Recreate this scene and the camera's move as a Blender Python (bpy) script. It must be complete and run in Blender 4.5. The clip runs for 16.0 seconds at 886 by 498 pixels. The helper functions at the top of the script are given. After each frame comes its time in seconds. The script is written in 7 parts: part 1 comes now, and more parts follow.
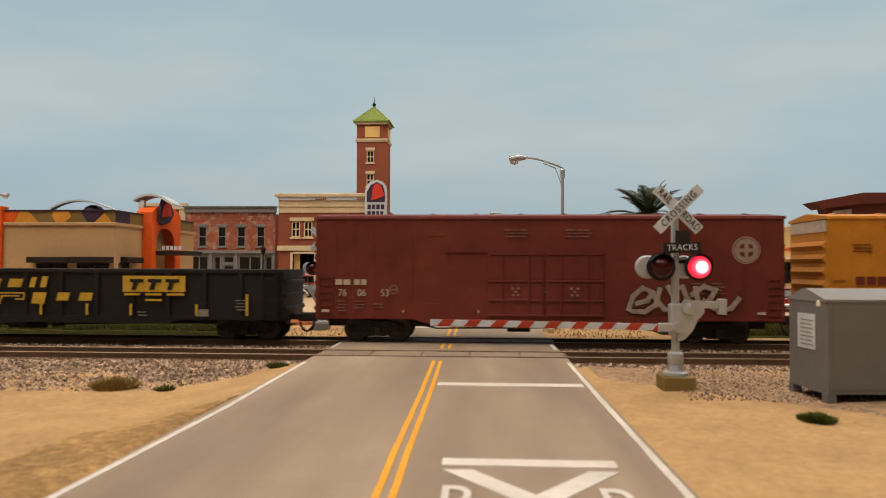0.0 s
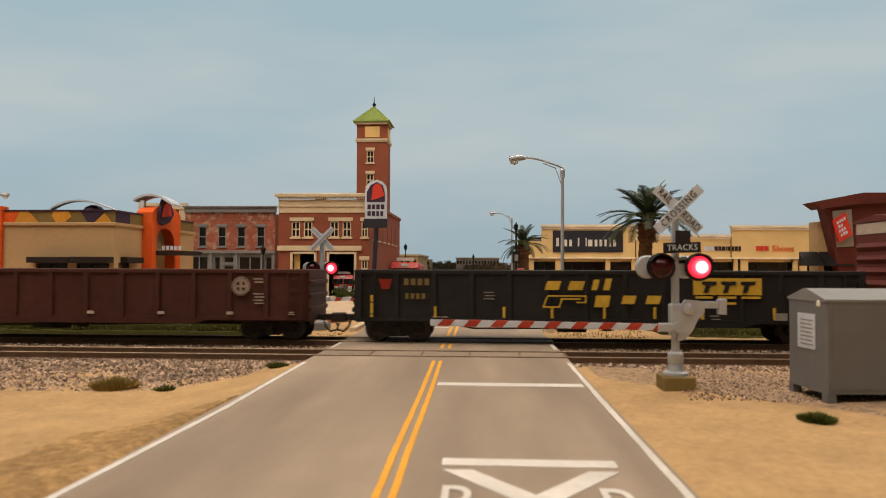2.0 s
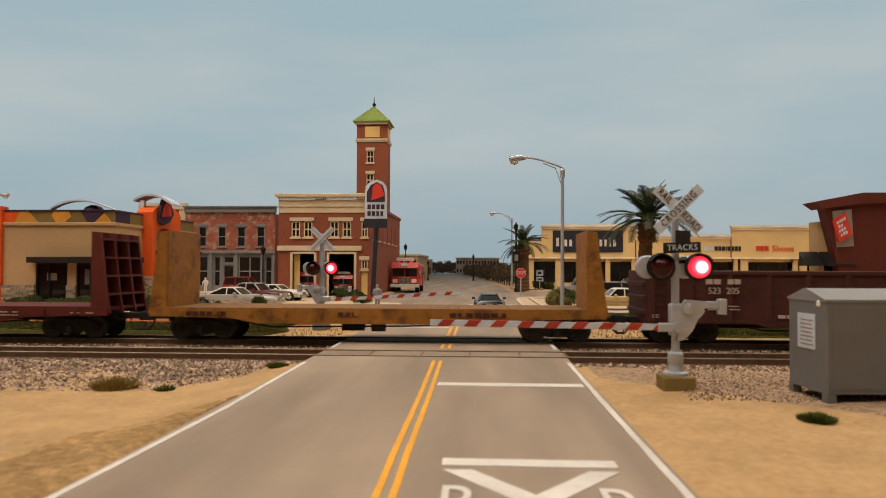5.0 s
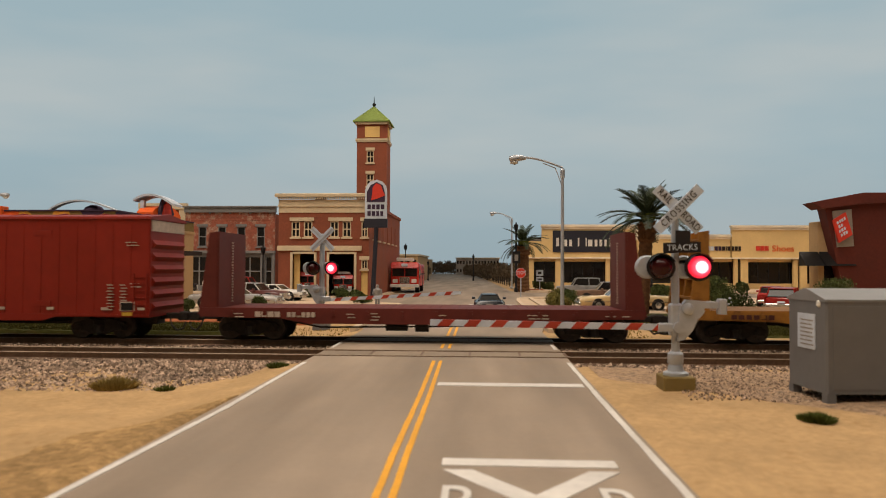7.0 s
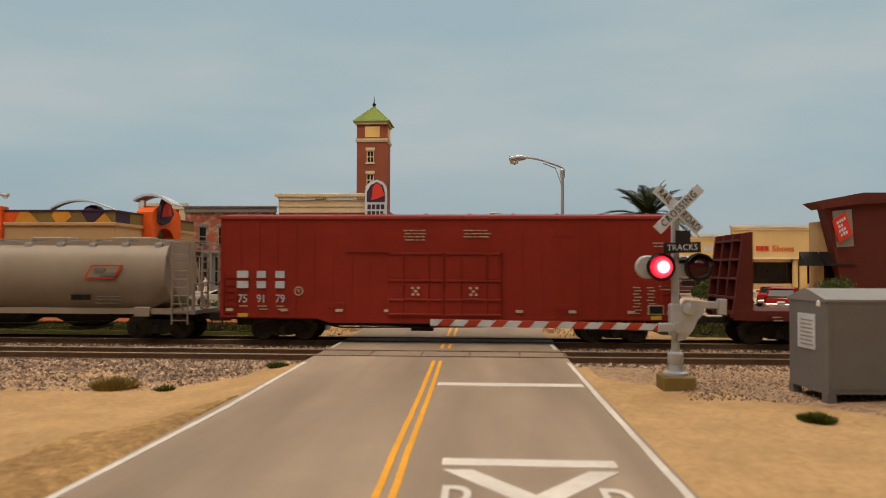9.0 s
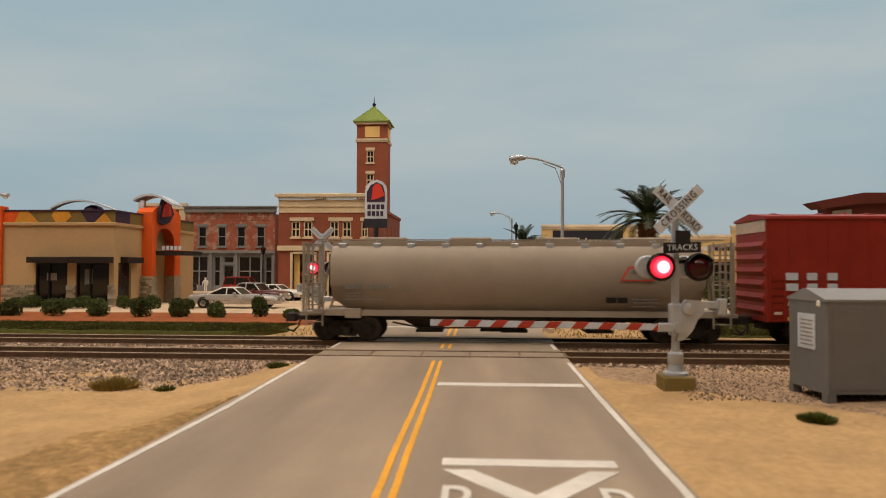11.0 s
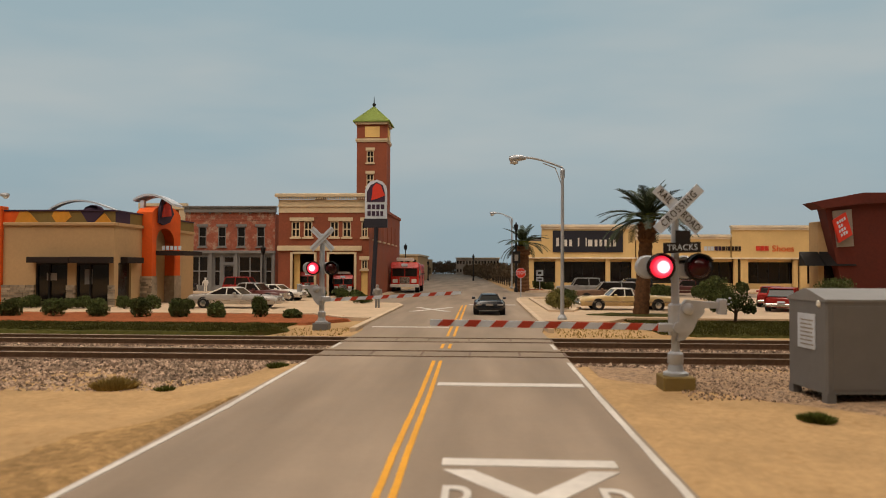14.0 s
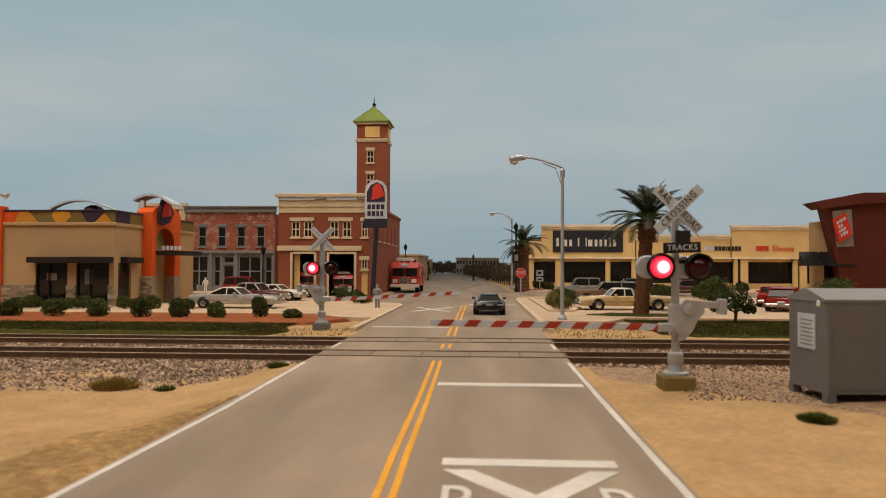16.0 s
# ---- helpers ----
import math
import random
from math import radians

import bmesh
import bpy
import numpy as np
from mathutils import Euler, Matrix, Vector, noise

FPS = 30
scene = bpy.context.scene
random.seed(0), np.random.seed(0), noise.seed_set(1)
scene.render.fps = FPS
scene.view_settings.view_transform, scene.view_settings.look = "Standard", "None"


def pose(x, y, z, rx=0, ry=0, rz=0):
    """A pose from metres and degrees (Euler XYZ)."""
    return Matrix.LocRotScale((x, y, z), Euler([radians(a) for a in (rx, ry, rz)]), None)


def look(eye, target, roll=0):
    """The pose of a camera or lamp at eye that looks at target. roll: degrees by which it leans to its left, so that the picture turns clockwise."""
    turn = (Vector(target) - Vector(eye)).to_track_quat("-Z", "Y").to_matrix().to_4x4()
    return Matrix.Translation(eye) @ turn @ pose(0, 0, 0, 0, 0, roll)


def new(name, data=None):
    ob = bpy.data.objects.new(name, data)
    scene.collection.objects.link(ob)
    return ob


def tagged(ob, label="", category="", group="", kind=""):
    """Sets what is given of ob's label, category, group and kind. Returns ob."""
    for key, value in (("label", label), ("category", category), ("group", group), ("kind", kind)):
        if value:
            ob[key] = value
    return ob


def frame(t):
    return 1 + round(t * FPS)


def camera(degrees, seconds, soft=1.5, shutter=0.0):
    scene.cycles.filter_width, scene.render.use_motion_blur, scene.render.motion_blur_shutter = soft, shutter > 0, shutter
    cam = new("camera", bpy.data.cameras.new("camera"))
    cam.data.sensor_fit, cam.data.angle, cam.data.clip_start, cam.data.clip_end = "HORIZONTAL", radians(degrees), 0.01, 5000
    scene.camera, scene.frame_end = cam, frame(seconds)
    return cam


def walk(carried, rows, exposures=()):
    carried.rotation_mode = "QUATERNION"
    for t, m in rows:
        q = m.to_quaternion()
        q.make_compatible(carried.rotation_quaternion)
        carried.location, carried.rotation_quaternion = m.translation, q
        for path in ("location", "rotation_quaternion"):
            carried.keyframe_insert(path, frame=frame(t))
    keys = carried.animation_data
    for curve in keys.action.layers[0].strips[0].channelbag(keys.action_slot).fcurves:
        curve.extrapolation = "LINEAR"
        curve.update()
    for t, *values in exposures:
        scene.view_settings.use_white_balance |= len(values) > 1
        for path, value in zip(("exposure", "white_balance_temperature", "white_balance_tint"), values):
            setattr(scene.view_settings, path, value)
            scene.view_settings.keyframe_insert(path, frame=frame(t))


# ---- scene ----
# A model railway in HO scale: every number below is in metres of the full-size
# original, and the builders multiply by S when they make meshes and poses.
S = 1 / 87.0
HEAD = 3.097
RISE = 1.514
cam = camera(64.61, 16.0, soft=1.0, shutter=0.2)
cam.data.dof.use_dof = True
cam.data.dof.focus_distance = 55 * S
cam.data.dof.aperture_fstop = 52
EYE = Vector((0, 0, 2.8 * S))
AIM = EYE + Vector((-math.sin(radians(HEAD)) * math.cos(radians(RISE)), math.cos(radians(HEAD)) * math.cos(radians(RISE)), math.sin(radians(RISE))))
walk(cam, [(0, look(EYE, AIM, 0.2)), (16, look(EYE, AIM, 0.2))], exposures=[(0, 0.24), (2, 0.22), (4, 0.18), (7, 0.08), (11.5, 0.08), (14, 0.0), (16, 0.0)])

# ---- light: room lamp above the layout, and a fill lamp added behind the camera ----
world = bpy.data.worlds.new("room_dark")
scene.world = world
world.use_nodes = True
world.node_tree.nodes["Background"].inputs[0].default_value = (0.9, 0.8, 0.68, 1)
world.node_tree.nodes["Background"].inputs[1].default_value = 0.10


def area_lamp(x, y, z, sx, sy, watts, colour, target):
    data = bpy.data.lights.new("area_lamp", "AREA")
    data.shape, data.size, data.size_y, data.energy, data.color = "RECTANGLE", sx * S, sy * S, watts, colour
    ob = new("area_lamp", data)
    ob.matrix_world = look((x * S, y * S, z * S), (target[0] * S, target[1] * S, target[2] * S))
    return ob


area_lamp(4, 38, 105, 260, 26, 20, (1.0, 0.86, 0.72), (0, 44, 0))
# added fill with no known fixture; brightens faces turned to the camera
area_lamp(-30, -30, 100, 220, 26, 9.5, (1.0, 0.86, 0.72), (0, 30, 0))


# ---- materials ----
def node(nt, kind, **values):
    n = nt.nodes.new(kind)
    for key, value in values.items():
        n.inputs[key.replace("_", " ")].default_value = value
    return n


def mat(name, colour, rough=0.6, metal=0.0, grain=3.0, vary=0.18, bump=0.0, stain=0.12, second=None, spot=0.5, per_piece=0.0, spec=0.3, streak=0.0, island=0.0):
    """Procedural surface: grain and broad stains in original metres, fine relief by bump."""
    m = bpy.data.materials.new(name)
    m.use_nodes = True
    nt = m.node_tree
    b = nt.nodes["Principled BSDF"]
    b.inputs["Roughness"].default_value, b.inputs["Metallic"].default_value = rough, metal
    b.inputs["Specular IOR Level"].default_value = spec
    tc = nt.nodes.new("ShaderNodeTexCoord")
    sc = nt.nodes.new("ShaderNodeVectorMath")
    sc.operation = "SCALE"
    sc.inputs["Scale"].default_value = 1 / S
    nt.links.new(tc.outputs["Object"], sc.inputs[0])
    fine = node(nt, "ShaderNodeTexNoise", Scale=grain, Detail=5.0, Roughness=0.6)
    broad = node(nt, "ShaderNodeTexNoise", Scale=grain * 0.09 + 0.12, Detail=3.0)
    for n in (fine, broad):
        nt.links.new(sc.outputs[0], n.inputs["Vector"])
    def ramp(n, lo, hi):
        r = nt.nodes.new("ShaderNodeMapRange")
        r.inputs["From Min"].default_value, r.inputs["From Max"].default_value = 0.3, 0.7
        r.inputs["To Min"].default_value, r.inputs["To Max"].default_value = lo, hi
        nt.links.new(n.outputs[0], r.inputs["Value"])
        return r
    a, c = ramp(fine, 1 - vary, 1 + vary), ramp(broad, 1 - stain, 1 + stain)
    mul = nt.nodes.new("ShaderNodeMath")
    mul.operation = "MULTIPLY"
    nt.links.new(a.outputs[0], mul.inputs[0])
    nt.links.new(c.outputs[0], mul.inputs[1])
    last = mul
    if streak:
        mp = nt.nodes.new("ShaderNodeMapping")
        mp.inputs["Scale"].default_value = (0.62, 0.075, 1)
        nt.links.new(sc.outputs[0], mp.inputs[0])
        long = node(nt, "ShaderNodeTexNoise", Scale=1.0, Detail=3.0, Roughness=0.5)
        nt.links.new(mp.outputs[0], long.inputs["Vector"])
        e = ramp(long, 1 - streak, 1 + streak * 0.6)
        last = nt.nodes.new("ShaderNodeMath")
        last.operation = "MULTIPLY"
        nt.links.new(mul.outputs[0], last.inputs[0])
        nt.links.new(e.outputs[0], last.inputs[1])
        mul = last
    if per_piece:
        info = nt.nodes.new("ShaderNodeObjectInfo")
        r = nt.nodes.new("ShaderNodeMapRange")
        r.inputs["To Min"].default_value, r.inputs["To Max"].default_value = 1 - per_piece, 1 + per_piece
        nt.links.new(info.outputs["Random"], r.inputs["Value"])
        last = nt.nodes.new("ShaderNodeMath")
        last.operation = "MULTIPLY"
        nt.links.new(mul.outputs[0], last.inputs[0])
        nt.links.new(r.outputs[0], last.inputs[1])
    if island:
        geo = nt.nodes.new("ShaderNodeNewGeometry")
        r = nt.nodes.new("ShaderNodeMapRange")
        r.inputs["To Min"].default_value, r.inputs["To Max"].default_value = 1 - island, 1 + island
        nt.links.new(geo.outputs["Random Per Island"], r.inputs["Value"])
        before, last = last, nt.nodes.new("ShaderNodeMath")
        last.operation = "MULTIPLY"
        nt.links.new(before.outputs[0], last.inputs[0])
        nt.links.new(r.outputs[0], last.inputs[1])
    col = nt.nodes.new("ShaderNodeVectorMath")
    col.operation = "SCALE"
    nt.links.new(last.outputs[0], col.inputs["Scale"])
    if second:
        mix = nt.nodes.new("ShaderNodeMix")
        mix.data_type = "RGBA"
        mix.inputs[6].default_value, mix.inputs[7].default_value = (*colour, 1), (*second, 1)
        third = node(nt, "ShaderNodeTexNoise", Scale=grain * 0.35, Detail=6.0, Roughness=0.7)
        nt.links.new(sc.outputs[0], third.inputs["Vector"])
        r = nt.nodes.new("ShaderNodeMapRange")
        r.inputs["From Min"].default_value, r.inputs["From Max"].default_value = spot - 0.06, spot + 0.06
        nt.links.new(third.outputs[0], r.inputs["Value"])
        nt.links.new(r.outputs[0], mix.inputs[0])
        nt.links.new(mix.outputs[2], col.inputs[0])
    else:
        col.inputs[0].default_value = colour
    nt.links.new(col.outputs[0], b.inputs["Base Color"])
    if bump:
        bp = node(nt, "ShaderNodeBump", Strength=0.7, Distance=bump * S)
        nt.links.new(fine.outputs[0], bp.inputs["Height"])
        nt.links.new(bp.outputs[0], b.inputs["Normal"])
    rr = ramp(broad, max(0.02, rough - 0.08), min(1, rough + 0.08))
    nt.links.new(rr.outputs[0], b.inputs["Roughness"])
    return m


SAND = mat("sand_scenery", (0.455, 0.298, 0.146), 0.95, grain=7, vary=0.13, bump=0.05, stain=0.12, second=(0.39, 0.240, 0.108), spot=0.63, spec=0.08)
ROAD = mat("weathered_road_paint", (0.315, 0.245, 0.182), 0.8, grain=9, vary=0.03, stain=0.06, bump=0.003, streak=0.28)
PANEL = mat("crossing_concrete", (0.270, 0.210, 0.155), 0.85, grain=5, vary=0.10, stain=0.15, bump=0.006, per_piece=0.06)
PLAZA = mat("pale_concrete", (0.560, 0.421, 0.284), 0.85, grain=3, vary=0.07, stain=0.10, bump=0.005)
CURB = mat("curb_concrete", (0.620, 0.486, 0.344), 0.85, grain=3, vary=0.10)
LINE = mat("white_line_paint", (0.66, 0.62, 0.57), 0.7, grain=6, vary=0.08)
YELLOW = mat("yellow_line_paint", (0.780, 0.374, 0.034), 0.7, grain=6, vary=0.08)
STONE = mat("ballast_stone", (0.39, 0.285, 0.205), 0.95, grain=9, vary=0.2, second=(0.21, 0.145, 0.105), spot=0.54, spec=0.08, island=0.66)
# bed under the ballast: darkened so the gaps between stones look shaded
GRAVELSHADE = mat("gap_shaded_gravel", (0.105, 0.074, 0.05), 0.95, grain=12, vary=0.5, bump=0.08, spec=0.08)
RAIL = mat("rusty_rail", (0.150, 0.088, 0.052), 0.6, 0.2, grain=8, vary=0.25)
RAILHEAD = mat("worn_railhead", (0.27, 0.20, 0.14), 0.45, 0.4, grain=8, vary=0.15)
TIE = mat("creosoted_tie", (0.085, 0.055, 0.040), 0.9, grain=5, vary=0.35, per_piece=0.3)
GRASS = mat("static_grass", (0.070, 0.068, 0.018), 0.95, grain=6, vary=0.3, second=(0.095, 0.072, 0.024), spot=0.60, spec=0.05, island=0.3)
TUFT = mat("green_tuft", (0.095, 0.110, 0.026), 0.95, grain=6, vary=0.4, spec=0.05)
PATCH = mat("fine_gravel", (0.36, 0.242, 0.150), 0.95, grain=10, vary=0.4, bump=0.04, second=(0.24, 0.17, 0.12), spot=0.56, spec=0.08)
SOIL = mat("brown_soil", (0.30, 0.188, 0.082), 0.95, grain=8, vary=0.3, bump=0.05, stain=0.2, second=(0.40, 0.250, 0.110), spot=0.52, spec=0.08)
DRYGRASS = mat("dry_tuft", (0.30, 0.215, 0.070), 0.95, grain=6, vary=0.4, spec=0.05)
MULCH = mat("red_mulch", (0.300, 0.100, 0.042), 0.95, grain=8, vary=0.35, bump=0.05, spec=0.06)
LEAF = mat("shrub_leaf", (0.074, 0.092, 0.030), 0.8, grain=4, vary=0.4, per_piece=0.2, spec=0.1, island=0.4)
LEAFLIGHT = mat("pale_shrub_leaf", (0.170, 0.148, 0.045), 0.8, grain=4, vary=0.5, spec=0.1, island=0.4)
FROND = mat("palm_frond", (0.034, 0.050, 0.022), 0.55, grain=4, vary=0.4, per_piece=0.25)
PALMBARK = mat("palm_bark", (0.130, 0.061, 0.026), 0.9, grain=5, vary=0.4, bump=0.05)
BARK = mat("twig_bark", (0.070, 0.042, 0.026), 0.9, grain=6, vary=0.3)
SILVER = mat("silver_paint", (0.45, 0.475, 0.51), 0.36, 0.35, grain=4, vary=0.08)
GREYBOX = mat("grey_cabinet_paint", (0.165, 0.165, 0.165), 0.55, grain=3, vary=0.05, stain=0.07)
# cabinet grey lifted for the lid: light from above put into the colour
CABROOF = mat("toplit_cabinet_roof", (0.235, 0.235, 0.235), 0.5, grain=3, vary=0.05)
BLACK = mat("satin_black", (0.012, 0.011, 0.011), 0.5, grain=4, vary=0.2)
SOOT = mat("dark_running_gear", (0.034, 0.027, 0.022), 0.7, grain=6, vary=0.35)
WHEELSTEEL = mat("dull_wheel_steel", (0.075, 0.060, 0.050), 0.5, 0.4, grain=6, vary=0.3)
SIGNWHITE = mat("sign_white", (0.57, 0.625, 0.70), 0.6, grain=5, vary=0.07)
SIGNBLACK = mat("sign_black", (0.02, 0.016, 0.016), 0.6, grain=5, vary=0.15)
GATERED = mat("gate_red", (0.420, 0.051, 0.026), 0.6, grain=5, vary=0.12)
LENSDARK = mat("dark_red_lens", (0.035, 0.004, 0.004), 0.25, grain=5, vary=0.1)


def lit_lens():
    """A lens whose bulb shows through: brightest along its axis, deep red at the rim."""
    m = bpy.data.materials.new("lit_red_lens")
    m.use_nodes = True
    nt = m.node_tree
    b = nt.nodes["Principled BSDF"]
    tc, sep, r, ramp = [nt.nodes.new(k) for k in ("ShaderNodeTexCoord", "ShaderNodeSeparateXYZ", "ShaderNodeMapRange", "ShaderNodeValToRGB")]
    r.inputs["From Min"].default_value, r.inputs["From Max"].default_value = 0.0, -0.27 * S
    nt.links.new(tc.outputs["Object"], sep.inputs[0])
    nt.links.new(sep.outputs["Y"], r.inputs["Value"])
    nt.links.new(r.outputs[0], ramp.inputs[0])
    e = ramp.color_ramp.elements
    e[0].position, e[0].color = 0.0, (0.16, 0.002, 0.006, 1)
    e[1].position, e[1].color = 0.92, (1.0, 0.62, 0.64, 1)
    for p, c in ((0.5, (0.42, 0.008, 0.022, 1)), (0.80, (0.75, 0.04, 0.07, 1))):
        k = e.new(p)
        k.color = c
    b.inputs["Base Color"].default_value = (0.3, 0.01, 0.01, 1)
    nt.links.new(ramp.outputs[0], b.inputs["Emission Color"])
    b.inputs["Emission Strength"].default_value = 2.6
    return m


LAMPLIT = lit_lens()
GLASSDARK = mat("dark_window_glass", (0.014, 0.012, 0.011), 0.1, grain=2, vary=0.1, spec=0.5)
TAN = mat("tan_stucco", (0.470, 0.313, 0.159), 0.85, grain=5, vary=0.05, stain=0.05)
ORANGE = mat("orange_stucco", (0.720, 0.108, 0.013), 0.7, grain=5, vary=0.05)
FIELDSTONE = mat("stacked_fieldstone", (0.330, 0.265, 0.190), 0.9, grain=3, vary=0.25, per_piece=0.45)
DARKBROWN = mat("dark_awning", (0.020, 0.012, 0.009), 0.7, grain=4, vary=0.2)
PURPLE = mat("purple_paint", (0.045, 0.026, 0.052), 0.7, grain=4, vary=0.1)
AMBER = mat("amber_paint", (0.620, 0.281, 0.034), 0.7, grain=4, vary=0.08)
OLIVE = mat("olive_paint", (0.200, 0.140, 0.043), 0.7, grain=4, vary=0.08)
PALETRIM = mat("pale_trim", (0.80, 0.70, 0.53), 0.7, grain=4, vary=0.04)
CREAM = mat("cream_trim", (0.60, 0.48, 0.315), 0.7, grain=4, vary=0.06)
BRICKRED = mat("red_brick_paint", (0.270, 0.079, 0.041), 0.85, grain=6, vary=0.12, stain=0.1, per_piece=0.12)
BRICKOLD = mat("faded_brick", (0.310, 0.098, 0.060), 0.9, grain=4, vary=0.18, second=(0.420, 0.275, 0.20), spot=0.57, per_piece=0.15)
SLATE = mat("slate_blue_trim", (0.19, 0.185, 0.18), 0.75, grain=4, vary=0.08)
GREENROOF = mat("green_roof", (0.200, 0.271, 0.065), 0.7, grain=4, vary=0.08)
PALEYELLOW = mat("pale_yellow", (0.740, 0.486, 0.172), 0.7, grain=4, vary=0.05)
MUSTARD = mat("yellow_stucco", (0.73, 0.52, 0.235), 0.8, grain=4, vary=0.04, stain=0.05)
NAVY = mat("navy_sign_panel", (0.022, 0.022, 0.032), 0.6, grain=4, vary=0.08)
MAROON = mat("maroon_stucco", (0.105, 0.022, 0.015), 0.75, grain=4, vary=0.1)
REDSIGN = mat("red_sign", (0.620, 0.047, 0.026), 0.6, grain=4, vary=0.06)
GREYPANEL = mat("grey_sign_panel", (0.28, 0.25, 0.22), 0.7, grain=4, vary=0.06)
BOXBROWN = mat("boxcar_brown", (0.158, 0.030, 0.020), 0.55, grain=3, vary=0.12, stain=0.14)
BOXRED = mat("boxcar_red", (0.272, 0.022, 0.011), 0.5, grain=3, vary=0.08, stain=0.10)
BOXYELLOW = mat("boxcar_yellow", (0.580, 0.234, 0.022), 0.55, grain=3, vary=0.08)
GONBLACK = mat("gondola_black", (0.016, 0.015, 0.015), 0.6, grain=3, vary=0.2)
GONBROWN = mat("gondola_brown", (0.075, 0.024, 0.017), 0.65, grain=3, vary=0.15)
FLATRED = mat("flatcar_red", (0.125, 0.022, 0.015), 0.6, grain=3, vary=0.12)
FLATYEL = mat("flatcar_ochre", (0.330, 0.140, 0.022), 0.65, grain=3, vary=0.18, second=(0.170, 0.070, 0.017), spot=0.58)
DECK = mat("flatcar_deck", (0.220, 0.117, 0.052), 0.85, grain=4, vary=0.2)
HOPGREY = mat("hopper_grey", (0.330, 0.275, 0.218), 0.5, grain=2, vary=0.05, stain=0.10)
STENCIL = mat("white_stencil", (0.550, 0.449, 0.361), 0.7, grain=6, vary=0.15)
DIM = mat("dull_stencil", (0.260, 0.150, 0.112), 0.7, grain=6, vary=0.15)
GONYEL = mat("yellow_stencil", (0.620, 0.393, 0.043), 0.7, grain=6, vary=0.12)
GRAFFITI = mat("grey_graffiti", (0.360, 0.281, 0.232), 0.7, grain=3, vary=0.3)
CHROME = mat("chrome", (0.62, 0.60, 0.57), 0.2, 0.9, grain=3, vary=0.05)
RUBBER = mat("tyre_rubber", (0.012, 0.012, 0.012), 0.8, grain=6, vary=0.2)
TAIL = mat("red_tail_lens", (0.300, 0.011, 0.009), 0.3, grain=6, vary=0.1)
HEADLAMP = mat("pale_headlamp", (0.70, 0.68, 0.62), 0.25, grain=6, vary=0.05)
P_WHITE = mat("white_car_paint", (0.70, 0.66, 0.60), 0.25, grain=4, vary=0.04, spec=0.6)
CEILING = mat("room_plaster", (0.62, 0.56, 0.48), 0.9, grain=0.2, vary=0.03, stain=0.03)


